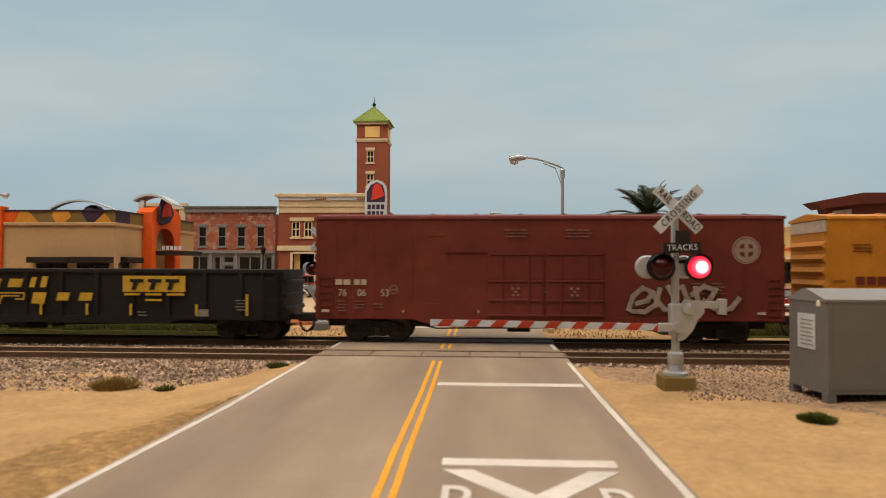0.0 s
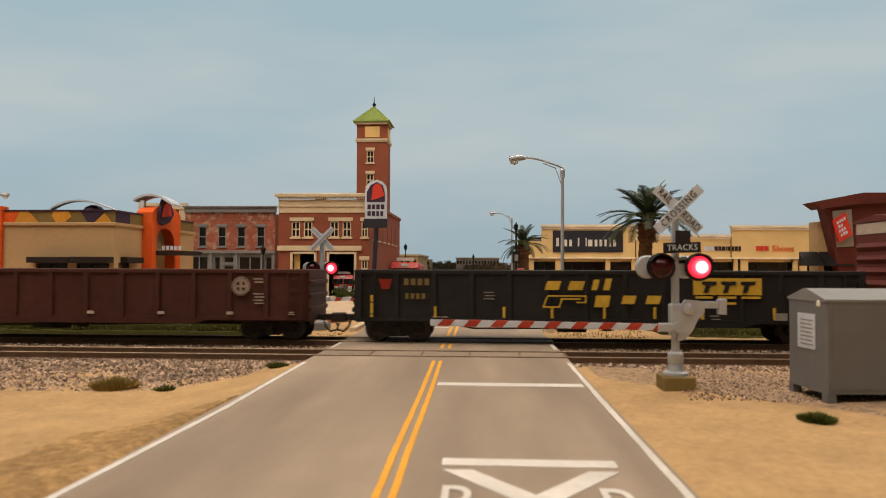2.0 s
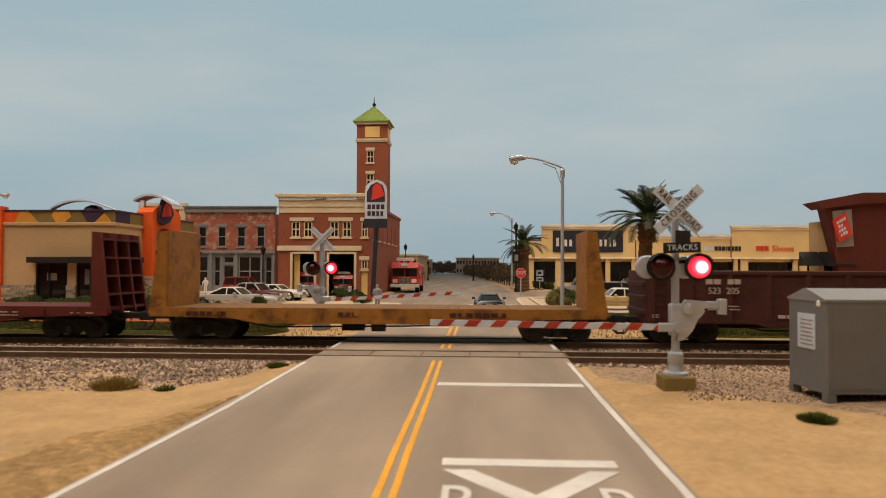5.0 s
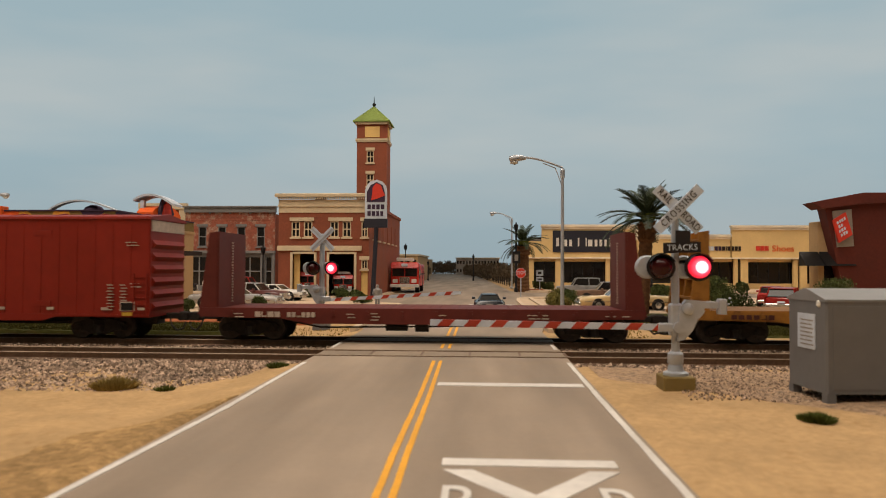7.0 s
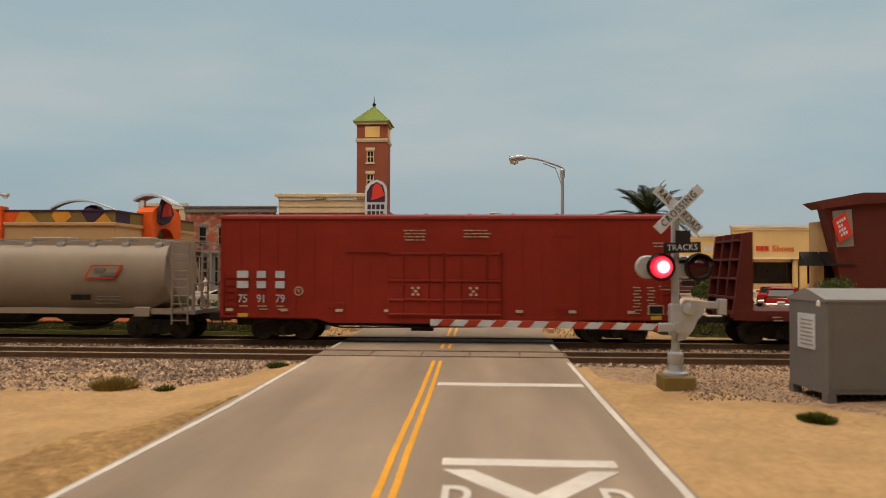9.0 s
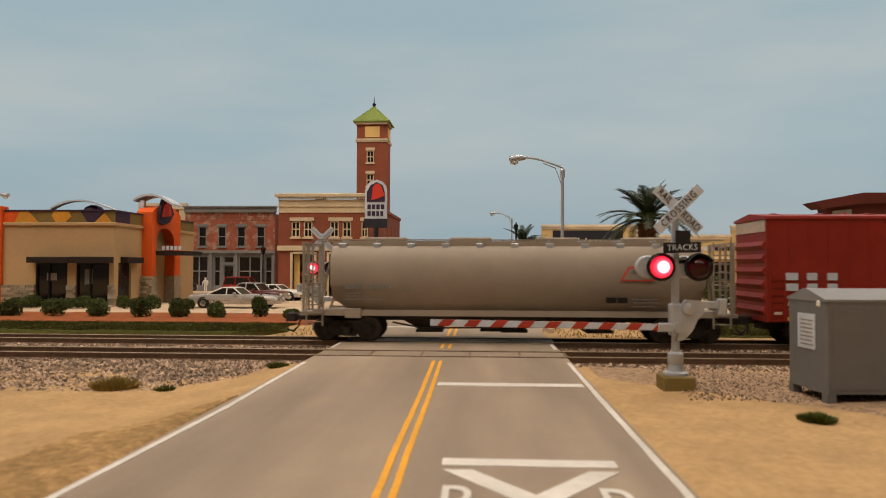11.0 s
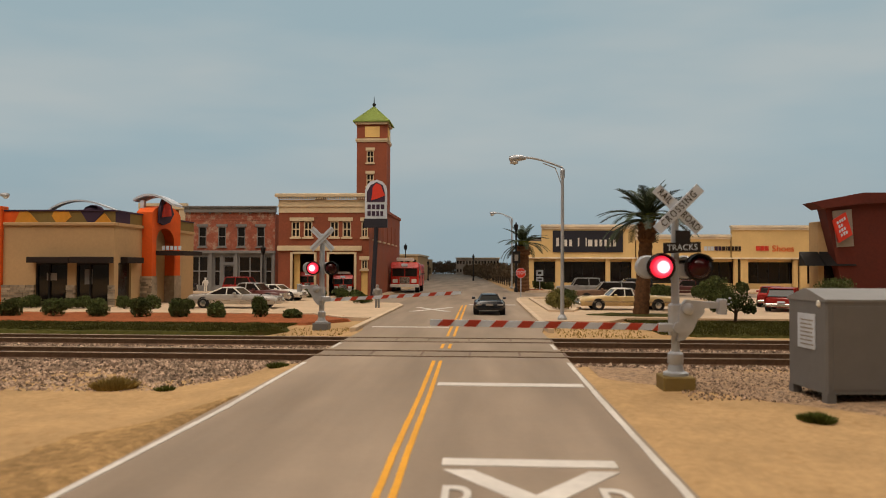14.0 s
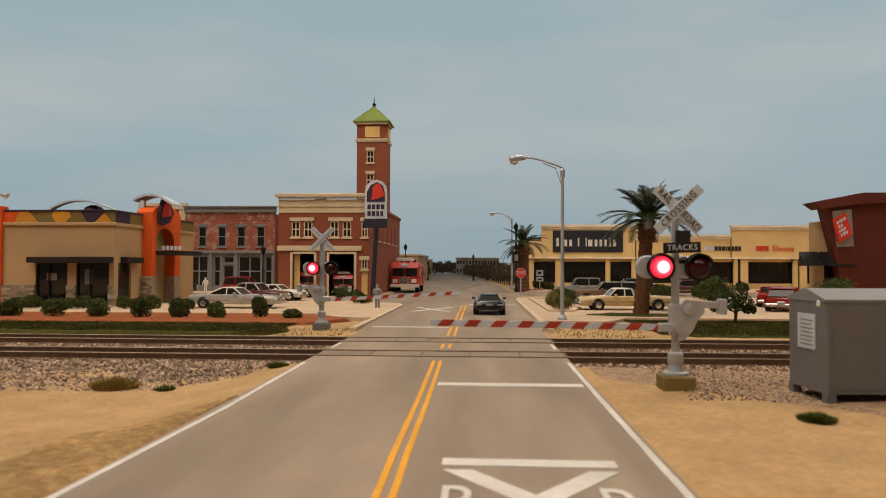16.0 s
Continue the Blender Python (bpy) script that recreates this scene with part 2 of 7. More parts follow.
# ---- mesh helpers ----
class Form:
    """Collects simple solids, in original metres, into one mesh."""

    def __init__(self):
        self.v, self.f = [], []

    def add(self, verts, faces):
        n = len(self.v)
        self.v += [tuple(p) for p in verts]
        self.f += [tuple(i + n for i in q) for q in faces]
        return self

    def box(self, x0, x1, y0, y1, z0, z1, c=0.0):
        """A block; c bevels the edges round its top and its corners."""
        if c:
            k = [(x0 + c, y0), (x1 - c, y0), (x1, y0 + c), (x1, y1 - c), (x1 - c, y1), (x0 + c, y1), (x0, y1 - c), (x0, y0 + c)]
            j = [(min(max(x, x0 + c), x1 - c), min(max(y, y0 + c), y1 - c)) for x, y in k]
            vs = [(*p, z0) for p in k] + [(*p, z1 - c) for p in k] + [(*p, z1) for p in j]
            fs = [tuple(range(7, -1, -1)), tuple(range(16, 24))]
            for b in (0, 8):
                fs += [(b + i, b + (i + 1) % 8, b + 8 + (i + 1) % 8, b + 8 + i) for i in range(8)]
            return self.add(vs, fs)
        vs = [(x, y, z) for z in (z0, z1) for x, y in ((x0, y0), (x1, y0), (x1, y1), (x0, y1))]
        return self.add(vs, [(3, 2, 1, 0), (4, 5, 6, 7), (0, 1, 5, 4), (1, 2, 6, 5), (2, 3, 7, 6), (3, 0, 4, 7)])

    def prism(self, outline, lo, hi, axis="y"):
        """A polygon given as pairs, pushed along an axis. y: pairs are x, z; x: y, z; z: x, y."""
        put = {"y": lambda a, b, d: (a, d, b), "x": lambda a, b, d: (d, a, b), "z": lambda a, b, d: (a, b, d)}[axis]
        n = len(outline)
        vs = [put(a, b, lo) for a, b in outline] + [put(a, b, hi) for a, b in outline]
        fs = [tuple(range(n)), tuple(range(2 * n - 1, n - 1, -1))]
        fs += [(i, n + i, n + (i + 1) % n, (i + 1) % n) for i in range(n)]
        return self.add(vs, fs)

    def rod(self, points, radii, seg=8):
        """A round bar through points; one radius, or one a point."""
        pts = [Vector(p) for p in points]
        if not isinstance(radii, (list, tuple)):
            radii = [radii] * len(pts)
        vs, n = [], len(pts)
        for i, p in enumerate(pts):
            d = (pts[min(i + 1, n - 1)] - pts[max(i - 1, 0)]).normalized()
            side = d.cross(Vector((0, 0, 1)) if abs(d.z) < 0.9 else Vector((0, 1, 0))).normalized()
            up = side.cross(d)
            for k in range(seg):
                a = 2 * math.pi * k / seg
                vs.append(p + radii[i] * (math.cos(a) * side + math.sin(a) * up))
        fs = [tuple(range(seg - 1, -1, -1)), tuple(range((n - 1) * seg, n * seg))]
        for i in range(n - 1):
            fs += [(i * seg + k, i * seg + (k + 1) % seg, (i + 1) * seg + (k + 1) % seg, (i + 1) * seg + k) for k in range(seg)]
        return self.add(vs, fs)

    def lathe(self, x, y, profile, seg=16):
        """Turned about a vertical axis: radius, z pairs upwards."""
        return self.rod([(x, y, z + i * 1e-5) for i, (r, z) in enumerate(profile)], [r for r, z in profile], seg)

    def quad(self, a, b, c, d):
        return self.add([a, b, c, d], [(0, 1, 2, 3)])

    def mesh(self, name, smooth=False):
        me = bpy.data.meshes.new(name)
        me.from_pydata([(x * S, y * S, z * S) for x, y, z in self.v], [], self.f)
        bm = bmesh.new()
        bm.from_mesh(me)
        bmesh.ops.recalc_face_normals(bm, faces=bm.faces)
        bm.to_mesh(me)
        bm.free()
        if smooth:
            me.shade_smooth()
            me.set_sharp_from_angle(angle=radians(38))
        return me


def part(name, form, material, parent=None, label="", at=None, smooth=False):
    me = form.mesh(name, smooth)
    me.materials.append(material)
    ob = new(name, me)
    if parent:
        ob.parent = parent
    if at is not None:
        ob.matrix_basis = at
    if label:
        ob["label"] = label
    return ob


def place(x, y, z=0, rx=0, ry=0, rz=0):
    return pose(x * S, y * S, z * S, rx, ry, rz)


def thing(name, label, category, at=None, group="", kind=""):
    ob = new(name)
    ob.empty_display_size = 0.02
    if at is not None:
        ob.matrix_basis = at
    return tagged(ob, label, category, group, kind)


def letters(name, text, size, material, parent, at, label="", depth=0.02, squeeze=1.0, apart=1.0):
    """Raised lettering, centred, reading along x and standing along z, facing -y."""
    cu = bpy.data.curves.new(name, "FONT")
    cu.body, cu.size, cu.extrude = text, size * S, depth * S
    cu.align_x, cu.align_y, cu.space_character = "CENTER", "CENTER", apart
    tmp = bpy.data.objects.new(name, cu)
    me = bpy.data.meshes.new_from_object(tmp)
    bpy.data.objects.remove(tmp)
    me.transform(Matrix.Rotation(radians(90), 4, "X") @ Matrix.Diagonal((squeeze, 1, 1, 1)))
    me.materials.clear()
    me.materials.append(material)
    ob = new(name, me)
    ob.parent, ob.matrix_basis = parent, at
    if label:
        ob["label"] = label
    return ob


def bars(form, x, z, widths, height, y, gap=0.08, lean=0.0, depth=0.03):
    """A row of plain raised blocks, one for each mark of a line of writing, on a face towards -y."""
    for w in widths:
        form.prism([(x, z), (x + w, z), (x + w + lean, z + height), (x + lean, z + height)], y - depth, y)
        x += w + gap
    return form


rnd = random.Random(7)

# ---- the large structure ----
RL, RR = -5.26, 2.68          # road edges
C1, C2 = 22.8, 27.08         # track centre lines
HALF = 0.7175


def backdrop():
    """Painted sky behind the layout, softly clouded."""
    m = bpy.data.materials.new("painted_sky")
    m.use_nodes = True
    nt = m.node_tree
    nt.nodes.clear()
    out, em = nt.nodes.new("ShaderNodeOutputMaterial"), nt.nodes.new("ShaderNodeEmission")
    tc, mp = nt.nodes.new("ShaderNodeTexCoord"), nt.nodes.new("ShaderNodeMapping")
    mp.inputs["Scale"].default_value = (0.012 / S, 0.012 / S, 0.05 / S)
    nt.links.new(tc.outputs["Object"], mp.inputs[0])
    cloud = node(nt, "ShaderNodeTexNoise", Scale=0.55, Detail=4.0, Roughness=0.45)
    nt.links.new(mp.outputs[0], cloud.inputs["Vector"])
    ramp = nt.nodes.new("ShaderNodeValToRGB")
    ramp.color_ramp.elements[0].position, ramp.color_ramp.elements[1].position = 0.38, 0.66
    ramp.color_ramp.elements[0].color = (0.318, 0.420, 0.462, 1)
    ramp.color_ramp.elements[1].color = (0.415, 0.470, 0.480, 1)
    nt.links.new(cloud.outputs[0], ramp.inputs[0])
    sep, low = nt.nodes.new("ShaderNodeSeparateXYZ"), nt.nodes.new("ShaderNodeMapRange")
    nt.links.new(tc.outputs["Object"], sep.inputs[0])
    nt.links.new(sep.outputs["Z"], low.inputs["Value"])
    low.inputs["From Min"].default_value, low.inputs["From Max"].default_value = 5 * S, 60 * S
    low.inputs["To Min"].default_value, low.inputs["To Max"].default_value = 0.5, 0.0
    mix = nt.nodes.new("ShaderNodeMix")
    mix.data_type = "RGBA"
    mix.inputs[7].default_value = (0.265, 0.318, 0.345, 1)
    nt.links.new(low.outputs[0], mix.inputs[0])
    nt.links.new(ramp.outputs[0], mix.inputs[6])
    nt.links.new(mix.outputs[2], em.inputs[0])
    em.inputs[1].default_value = 1.0
    nt.links.new(em.outputs[0], out.inputs[0])
    form = Form()
    n = 24
    arc = [(340 * math.sin(a), 330 - 150 * (1 - math.cos(a))) for a in [radians(-70 + 140 * i / n) for i in range(n + 1)]]
    ring = [(x, y + d, z) for x, y in arc for d, z in ((0, -8), (0, 190), (2, 190), (2, -8))]
    form.add(ring, [(4 * i + a, 4 * i + 4 + a, 4 * i + 4 + (a + 1) % 4, 4 * i + (a + 1) % 4) for i in range(n) for a in range(4)] + [(0, 1, 2, 3), (4 * n, 4 * n + 1, 4 * n + 2, 4 * n + 3)])
    tagged(part("backdrop", form, m, smooth=True), "painted blue-grey cloudy sky backdrop behind the layout", "backdrop", kind="structure")


def room():
    tagged(part("ceiling", Form().box(-345, 345, -200, 340, 191, 196), CEILING), "plain pale room ceiling above the layout", "ceiling", kind="structure")
    tagged(part("wall_south", Form().box(-345, 345, -205, -200, -90, 191), CEILING), "plain pale room wall behind the camera", "wall", kind="structure")
    tagged(part("room_floor", Form().box(-345, 345, -200, 340, -95, -90), CEILING), "plain room floor under the layout", "floor", kind="structure")
    tagged(part("wall_west", Form().box(-350, -345, -200, 340, -90, 191), CEILING), "plain pale room wall beside the layout", "wall", kind="structure")
    tagged(part("wall_east", Form().box(345, 350, -200, 340, -90, 191), CEILING), "plain pale room wall beside the layout", "wall", kind="structure")


def smooth(a, b, x):
    k = min(1, max(0, (x - a) / (b - a)))
    return k * k * (3 - 2 * k)


def ground_z(x, y):
    off = max(RL - x, x - RR, 0)
    low = -0.04 - 0.05 * smooth(0.1, 1.2, off) - (0.15 if x < 0 else 0.0) * smooth(0.2, 1.8, off) * smooth(11, 15, y)
    if y > 30:
        low = low * (1 - smooth(30, 35, y)) - 0.06 * smooth(30, 35, y)
    bump = 0.05 * noise.noise(Vector((x * 0.5, y * 0.5, 0))) * smooth(0.4, 2.0, off)
    bed = -0.34 * smooth(19.6, 21.2, y) * (1 - smooth(28.6, 30.2, y))
    if off > 0.05:
        return min(low + bump, bed if bed < -0.3 else 9) if y < 40 else low
    return -0.12 if y < 40 else -0.06


def ground():
    """One sheet of sand-coloured scenery that reaches the backdrop."""
    xs = [-330, -200, -120, -80] + [-60 + 2 * i for i in range(15)] + [-30 + 0.5 * i for i in range(121)] + [32 + 3 * i for i in range(12)] + [80, 120, 200, 330]
    ys = [-60, -30, -12] + [-6 + 0.5 * i for i in range(96)] + [44, 50, 60, 80, 110, 160, 220, 328]
    form = Form()
    vs = [(x, y, ground_z(x, y)) for y in ys for x in xs]
    n = len(xs)
    form.add(vs, [(j * n + i, j * n + i + 1, (j + 1) * n + i + 1, (j + 1) * n + i) for j in range(len(ys) - 1) for i in range(n - 1)])
    tagged(part("ground", form, SAND, smooth=True), "tan sand scenery ground with darker patches", "ground", kind="structure")


def road():
    base = thing("road", "worn grey-beige two-lane road with painted lines", "road", kind="structure")
    for y0, y1 in ((-14, C1 - HALF - 0.10), (C1 + HALF + 0.10, C2 - HALF - 0.10), (C2 + HALF + 0.10, 31)):
        part("surface", Form().box(RL, RR, y0, y1, -0.4, 0.0), ROAD, base)
    part("surface", Form().prism([(RL, 31), (RR, 31), (2.96, 33), (2.96, 58), (3.2, 63), (4.0, 66), (-9.2, 66), (-9.2, 57.4), (-7.6, 53.9), (-6.1, 52.8), (-5.54, 50), (-5.54, 33)], -0.4, 0.0, "z"), ROAD, base)
    part("far_surface", Form().prism([(-9.2, 66), (30, 66), (30, 80), (5.2, 80), (3.6, 84), (-4, 325), (-22, 325), (-9.2, 100)], -0.4, 0.0, "z"), ROAD, base)
    part("side_street", Form().box(-60, -9.2, 57.0, 62.0, -0.4, 0.02), PLAZA, base)
    z = 0.012
    def painted(name, pts, half, material):
        """A hand-laid line through x, y points, a little uneven along its edges."""
        way = []
        for (ax, ay), (bx, by) in zip(pts, pts[1:]):
            n = max(1, int((by - ay) / 0.3))
            way += [(ax + (bx - ax) * i / n, ay + (by - ay) * i / n) for i in range(n)]
        way.append(pts[-1])
        rough = lambda y, k: half * (1 + 0.22 * noise.noise(Vector((y * 1.7, k, pts[0][0]))))
        part(name, Form().prism([(x - rough(y, 1), y) for x, y in way] + [(x + rough(y, 2), y) for x, y in reversed(way)], -0.01, z, "z"), material, base)
    painted("edge_line", [(-5.18, -13), (-5.17, 8.3), (-5.10, 11.3), (-5.055, 13.7), (-5.155, 20.4)], 0.058, LINE)
    painted("edge_line", [(2.57, -13), (2.55, 12.8), (2.55, 15.7), (2.58, C1 - 1.95)], 0.058, LINE)
    for x in (-5.17, 2.56):
        painted("edge_line", [(x, C1 + 1.35), (x, C2 - 1.35)], 0.055, LINE)
    for dx in (0.0, 0.205):
        painted("centre_line", [(-1.25 + dx, -13), (-1.275 + dx, 8.5), (-1.305 + dx, 10.7), (-1.325 + dx, 15.4), (-1.40 + dx, C1 - 1.75)], 0.05, YELLOW)
    for x in (-1.36, -1.09):
        for y0, y1 in ((C1 + 1.5, C2 - 1.4), (C2 + 1.5, 34.0), (36.5, 44), (44.6, 52)):
            painted("centre_line", [(x, y0), (x, y1)], 0.055, YELLOW)
    part("stop_line", Form().box(-1.03, 2.43, 16.64, 17.08, -0.01, z), LINE, base)
    part("stop_line", Form().box(-5.1, -1.5, 32.6, 33.0, -0.01, z), LINE, base)
    part("stop_line", Form().box(-0.9, 2.6, 52.6, 53.3, -0.01, z), LINE, base)
    # the warning mark on the road: bar, cross and two letters
    part("marking_bar", Form().box(-0.55, 1.93, 9.97, 10.33, -0.01, z), LINE, base)
    for s in (1, -1):
        part("marking_stroke", Form().prism([(0.69 + s * 1.21, 9.76), (0.69 + s * 0.80, 9.78), (0.69 - s * 1.21, 7.15), (0.69 - s * 0.80, 7.13)], -0.01, z + 0.002 * s, "z"), LINE, base)
    for x, body in ((-0.27, "R"), (1.70, "R")):
        letters("marking_letter", body, 1.8, LINE, base, place(x, 8.33, z, -90, 0, 0), depth=0.008, squeeze=0.52)
    part("far_marking", Form().prism([(-4.6, 44.5), (-4.2, 44.5), (-1.9, 49), (-2.3, 49)], -0.01, z, "z").prism([(-2.3, 44.5), (-1.9, 44.5), (-4.2, 49), (-4.6, 49)], -0.01, z + 0.004, "z"), LINE, base)
    # panels between the rails, with dark joints
    for c, joints in ((C1, (-5.30, -3.55, -1.9, -0.35, 1.25, 2.72)), (C2, (-5.30, -3.25, -2.0, -0.45, 1.15, 2.72))):
        for a, b in zip(joints, joints[1:]):
            part("crossing_panel", Form().box(a + 0.03, b - 0.03, c - HALF + 0.14, c + HALF - 0.14, -0.3, 0.004, 0.015), PANEL, base)
            part("joint_plate", Form().box(b - 0.035, b + 0.035, c - 0.52, c + 0.52, -0.2, 0.014), RAIL, base)


def track(c, label):
    base = thing("railway_track", label, "track", kind="structure")
    for s in (-1, 1):
        y = c + s * HALF
        part("rail", Form().prism([(y - 0.09, -0.20), (y + 0.09, -0.20), (y + 0.03, -0.15), (y + 0.035, -0.06), (y + 0.045, 0.018), (y - 0.045, 0.018), (y - 0.035, -0.06), (y - 0.03, -0.15)], -75, 75, "x"), RAIL, base)
        part("railhead", Form().prism([(y - 0.042, 0.018), (y + 0.042, 0.018), (y + 0.03, 0.035), (y - 0.03, 0.035)], -75, 75, "x"), RAILHEAD, base)
    one = None
    spots = [-34 + 0.54 * i for i in range(53)] + [3.2 + 0.54 * i for i in range(34)]
    for x in spots:
        if one is None:
            one = part("tie", Form().box(-0.12, 0.12, -1.28, 1.28, -0.34, -0.20, 0.02), TIE, base, at=place(x, c))
        else:
            ob = new("tie", one.data)
            ob.parent, ob.matrix_basis = base, place(x + rnd.uniform(-0.03, 0.03), c, 0, 0, 0, rnd.uniform(-1, 1))
    return base


def edge(x):
    """Where the gravel ends towards the sand."""
    return 16.6 + 3.2 * smooth(-8.6, -5.4, x) if x < 0 else 19.5


def ballast():
    """Gravel bed, coloured dark as shade in the gaps, and loose stones on it."""
    bed = Form()
    for xs in ([-75, -14, -9, -8.2, -7.4, -6.6, -6.0, RL - 0.15], [RR + 0.1, 75]):
        rows = []
        for x in xs:
            near = edge(x)
            rows += [(x, y, z) for y, z in ((near, -0.40), (near + 0.5, -0.25), (21.3, -0.23), (24.4, -0.23), (25.0, -0.25), (28.7, -0.23), (29.6, -0.16), (29.6, -0.6), (near, -0.6))]
        k = 9
        bed.add(rows, [(i * k + a, (i + 1) * k + a, (i + 1) * k + (a + 1) % k, i * k + (a + 1) % k) for i in range(len(xs) - 1) for a in range(k)] + [tuple(range(k)), tuple(range((len(xs) - 1) * k, len(xs) * k))])
    bedob = tagged(part("ballast_bed", bed, GRAVELSHADE), "gravel bed under the tracks, coloured dark as shade between the stones", "gravel", kind="structure")
    form = Form()
    def stone(x, y, z, r):
        m = Euler((rnd.uniform(0, 6), rnd.uniform(0, 6), rnd.uniform(0, 6))).to_matrix()
        vs = [m @ Vector(p) for p in ((r, 0, 0), (-r * 0.9, 0.1 * r, 0), (0, r * 0.8, 0), (0, -r * 0.9, 0), (0.1 * r, 0, r * 0.7), (0, 0, -r * 0.7))]
        form.add([(x + v.x, y + v.y, z + v.z) for v in vs], [(0, 2, 4), (2, 1, 4), (1, 3, 4), (3, 0, 4), (2, 0, 5), (1, 2, 5), (3, 1, 5), (0, 3, 5)])
    def spread(x0, x1, y0, y1, count, zf, r0=0.05, r1=0.10):
        for _ in range(count):
            x, y = rnd.uniform(x0, x1), rnd.uniform(y0, y1)
            if y < edge(x) - 0.1 and y1 > 21:
                continue
            stone(x, y, zf(x, y), rnd.uniform(r0, r1))
    slope = lambda x, y: -0.27 + 0.06 * smooth(17, 21.3, y)
    flat = lambda x, y: -0.22
    spread(-19, RL - 0.2, 16.3, 21.9, 6600, slope, 0.05, 0.12)
    spread(-24, RL - 0.2, 23.8, 26.1, 2300, flat, 0.06, 0.12)
    spread(-24, RL - 0.2, 22.0, 23.6, 700, flat, 0.04, 0.06)
    spread(-28, RL - 0.2, 28.2, 29.6, 1000, lambda x, y: -0.22 + 0.1 * smooth(28.7, 30.4, y))
    spread(RR + 0.2, 13, 19.4, 21.9, 1900, slope, 0.05, 0.13)
    spread(RR + 0.2, 17, 23.8, 26.1, 1600, flat, 0.06, 0.12)
    spread(RR + 0.2, 17, 28.2, 29.4, 500, flat)
    spread(4.6, 13, 15.6, 20.5, 3600, lambda x, y: max(ground_z(x, y), -0.2) + 0.025, 0.02, 0.05)
    tagged(part("ballast", form, STONE), "loose grey and brown ballast stones beside the rails", "gravel", kind="stuff")


def strip(name, x0, x1, ya, yb, z, material, label, category, wob=0.35, step=0.5):
    """A low mat with a ragged edge."""
    n = max(2, int((x1 - x0) / step))
    form, vs = Form(), []
    for i in range(n + 1):
        x = x0 + (x1 - x0) * i / n
        taper = min(1, i / 4, (n - i) / 4)
        mid = (ya + yb) / 2
        lo = mid + (ya - mid) * taper + wob * taper * noise.noise(Vector((x * 0.7, ya, 3)))
        hi = mid + (yb - mid) * taper + wob * taper * noise.noise(Vector((x * 0.7, yb, 5)))
        for k, share in enumerate((0, 0.05, 0.28, 0.5, 0.72, 0.95, 1)):
            y = lo + (hi - lo) * share
            vs.append((x, y, z + 0.05 * noise.noise(Vector((x * 1.5, y * 1.5, 1))) - (0 if 0 < k < 6 and 0 < i < n else 0.34)))
    form.add(vs, [(i * 7 + k, (i + 1) * 7 + k, (i + 1) * 7 + k + 1, i * 7 + k + 1) for i in range(n) for k in range(6)])
    return tagged(part(name, form, material, smooth=True), label, category, kind="structure")


def blades(name, boxes, count, h0, h1, material, label, zf, width=0.035):
    form = Form()
    total = sum((b[1] - b[0]) * (b[3] - b[2]) for b in boxes)
    for x0, x1, y0, y1 in boxes:
        for _ in range(int(count * (x1 - x0) * (y1 - y0) / total)):
            x, y, a, h = rnd.uniform(x0, x1), rnd.uniform(y0, y1), rnd.uniform(0, 6.3), rnd.uniform(h0, h1)
            z, dx, dy = zf(x, y), math.cos(a) * width, math.sin(a) * width
            lx, ly = rnd.uniform(-0.4, 0.4) * h, rnd.uniform(-0.4, 0.4) * h
            form.add([(x - dx, y - dy, z), (x + dx, y + dy, z), (x + lx, y + ly, z + h)], [(0, 1, 2)])
    return tagged(part(name, form, material), label, "grass", kind="stuff")


def plazas():
    def slab(name, outline, label, z=0.10):
        ob = thing(name, label, "pavement", kind="structure")
        part("slab", Form().prism(outline, -0.4, z, "z"), PLAZA, ob)
        return ob
    def curb(parent, pts, z=0.12, w=0.14):
        for (ax, ay), (bx, by) in zip(pts, pts[1:]):
            d = Vector((bx - ax, by - ay, 0)).normalized()
            nx, ny = -d.y * w, d.x * w
            part("kerb", Form().prism([(ax + nx, ay + ny), (bx + nx, by + ny), (bx - nx, by - ny), (ax - nx, ay - ny)], -0.3, z, "z"), CURB, parent)
    west = slab("pavement_west", [(-110, 40.4), (-9.6, 40.4), (-7.4, 37.6), (-5.75, 37.2), (-5.75, 50), (-6.3, 52.6), (-7.8, 53.5), (-9.5, 57), (-9.5, 92), (-110, 92)], "pale concrete parking area beside the restaurant")
    curb(west, [(-5.68, 31.0), (-5.68, 50), (-6.25, 52.7), (-7.75, 53.6), (-9.4, 57)])
    curb(west, [(-9.6, 40.3), (-7.4, 37.5), (-5.9, 37.1)], 0.13)
    east = slab("pavement_east", [(3.15, 36.0), (6.5, 36.0), (8, 38.6), (75, 38.6), (75, 66), (6.0, 66), (4.2, 65.2), (3.4, 63), (3.15, 58)], "pale concrete parking area before the shops")
    curb(east, [(3.08, 31.0), (3.08, 58), (3.35, 63), (4.15, 65.3), (6.0, 66.1)])
    curb(east, [(4.3, 43.5), (4.3, 61.5), (6.5, 61.5)], 0.22)
    curb(east, [(4.3, 43.5), (5.6, 43.5), (6.5, 47.0)], 0.22)
    north = slab("pavement_north", [(5.6, 80), (110, 80), (110, 93.2), (5.9, 93.2), (4.2, 90), (4.4, 83)], "pale concrete pavement before the shopping strip", 0.14)
    part("brick_patch", Form().box(4.5, 7.6, 83.2, 88.0, 0.1, 0.17), MULCH, north, "red brick corner patch")


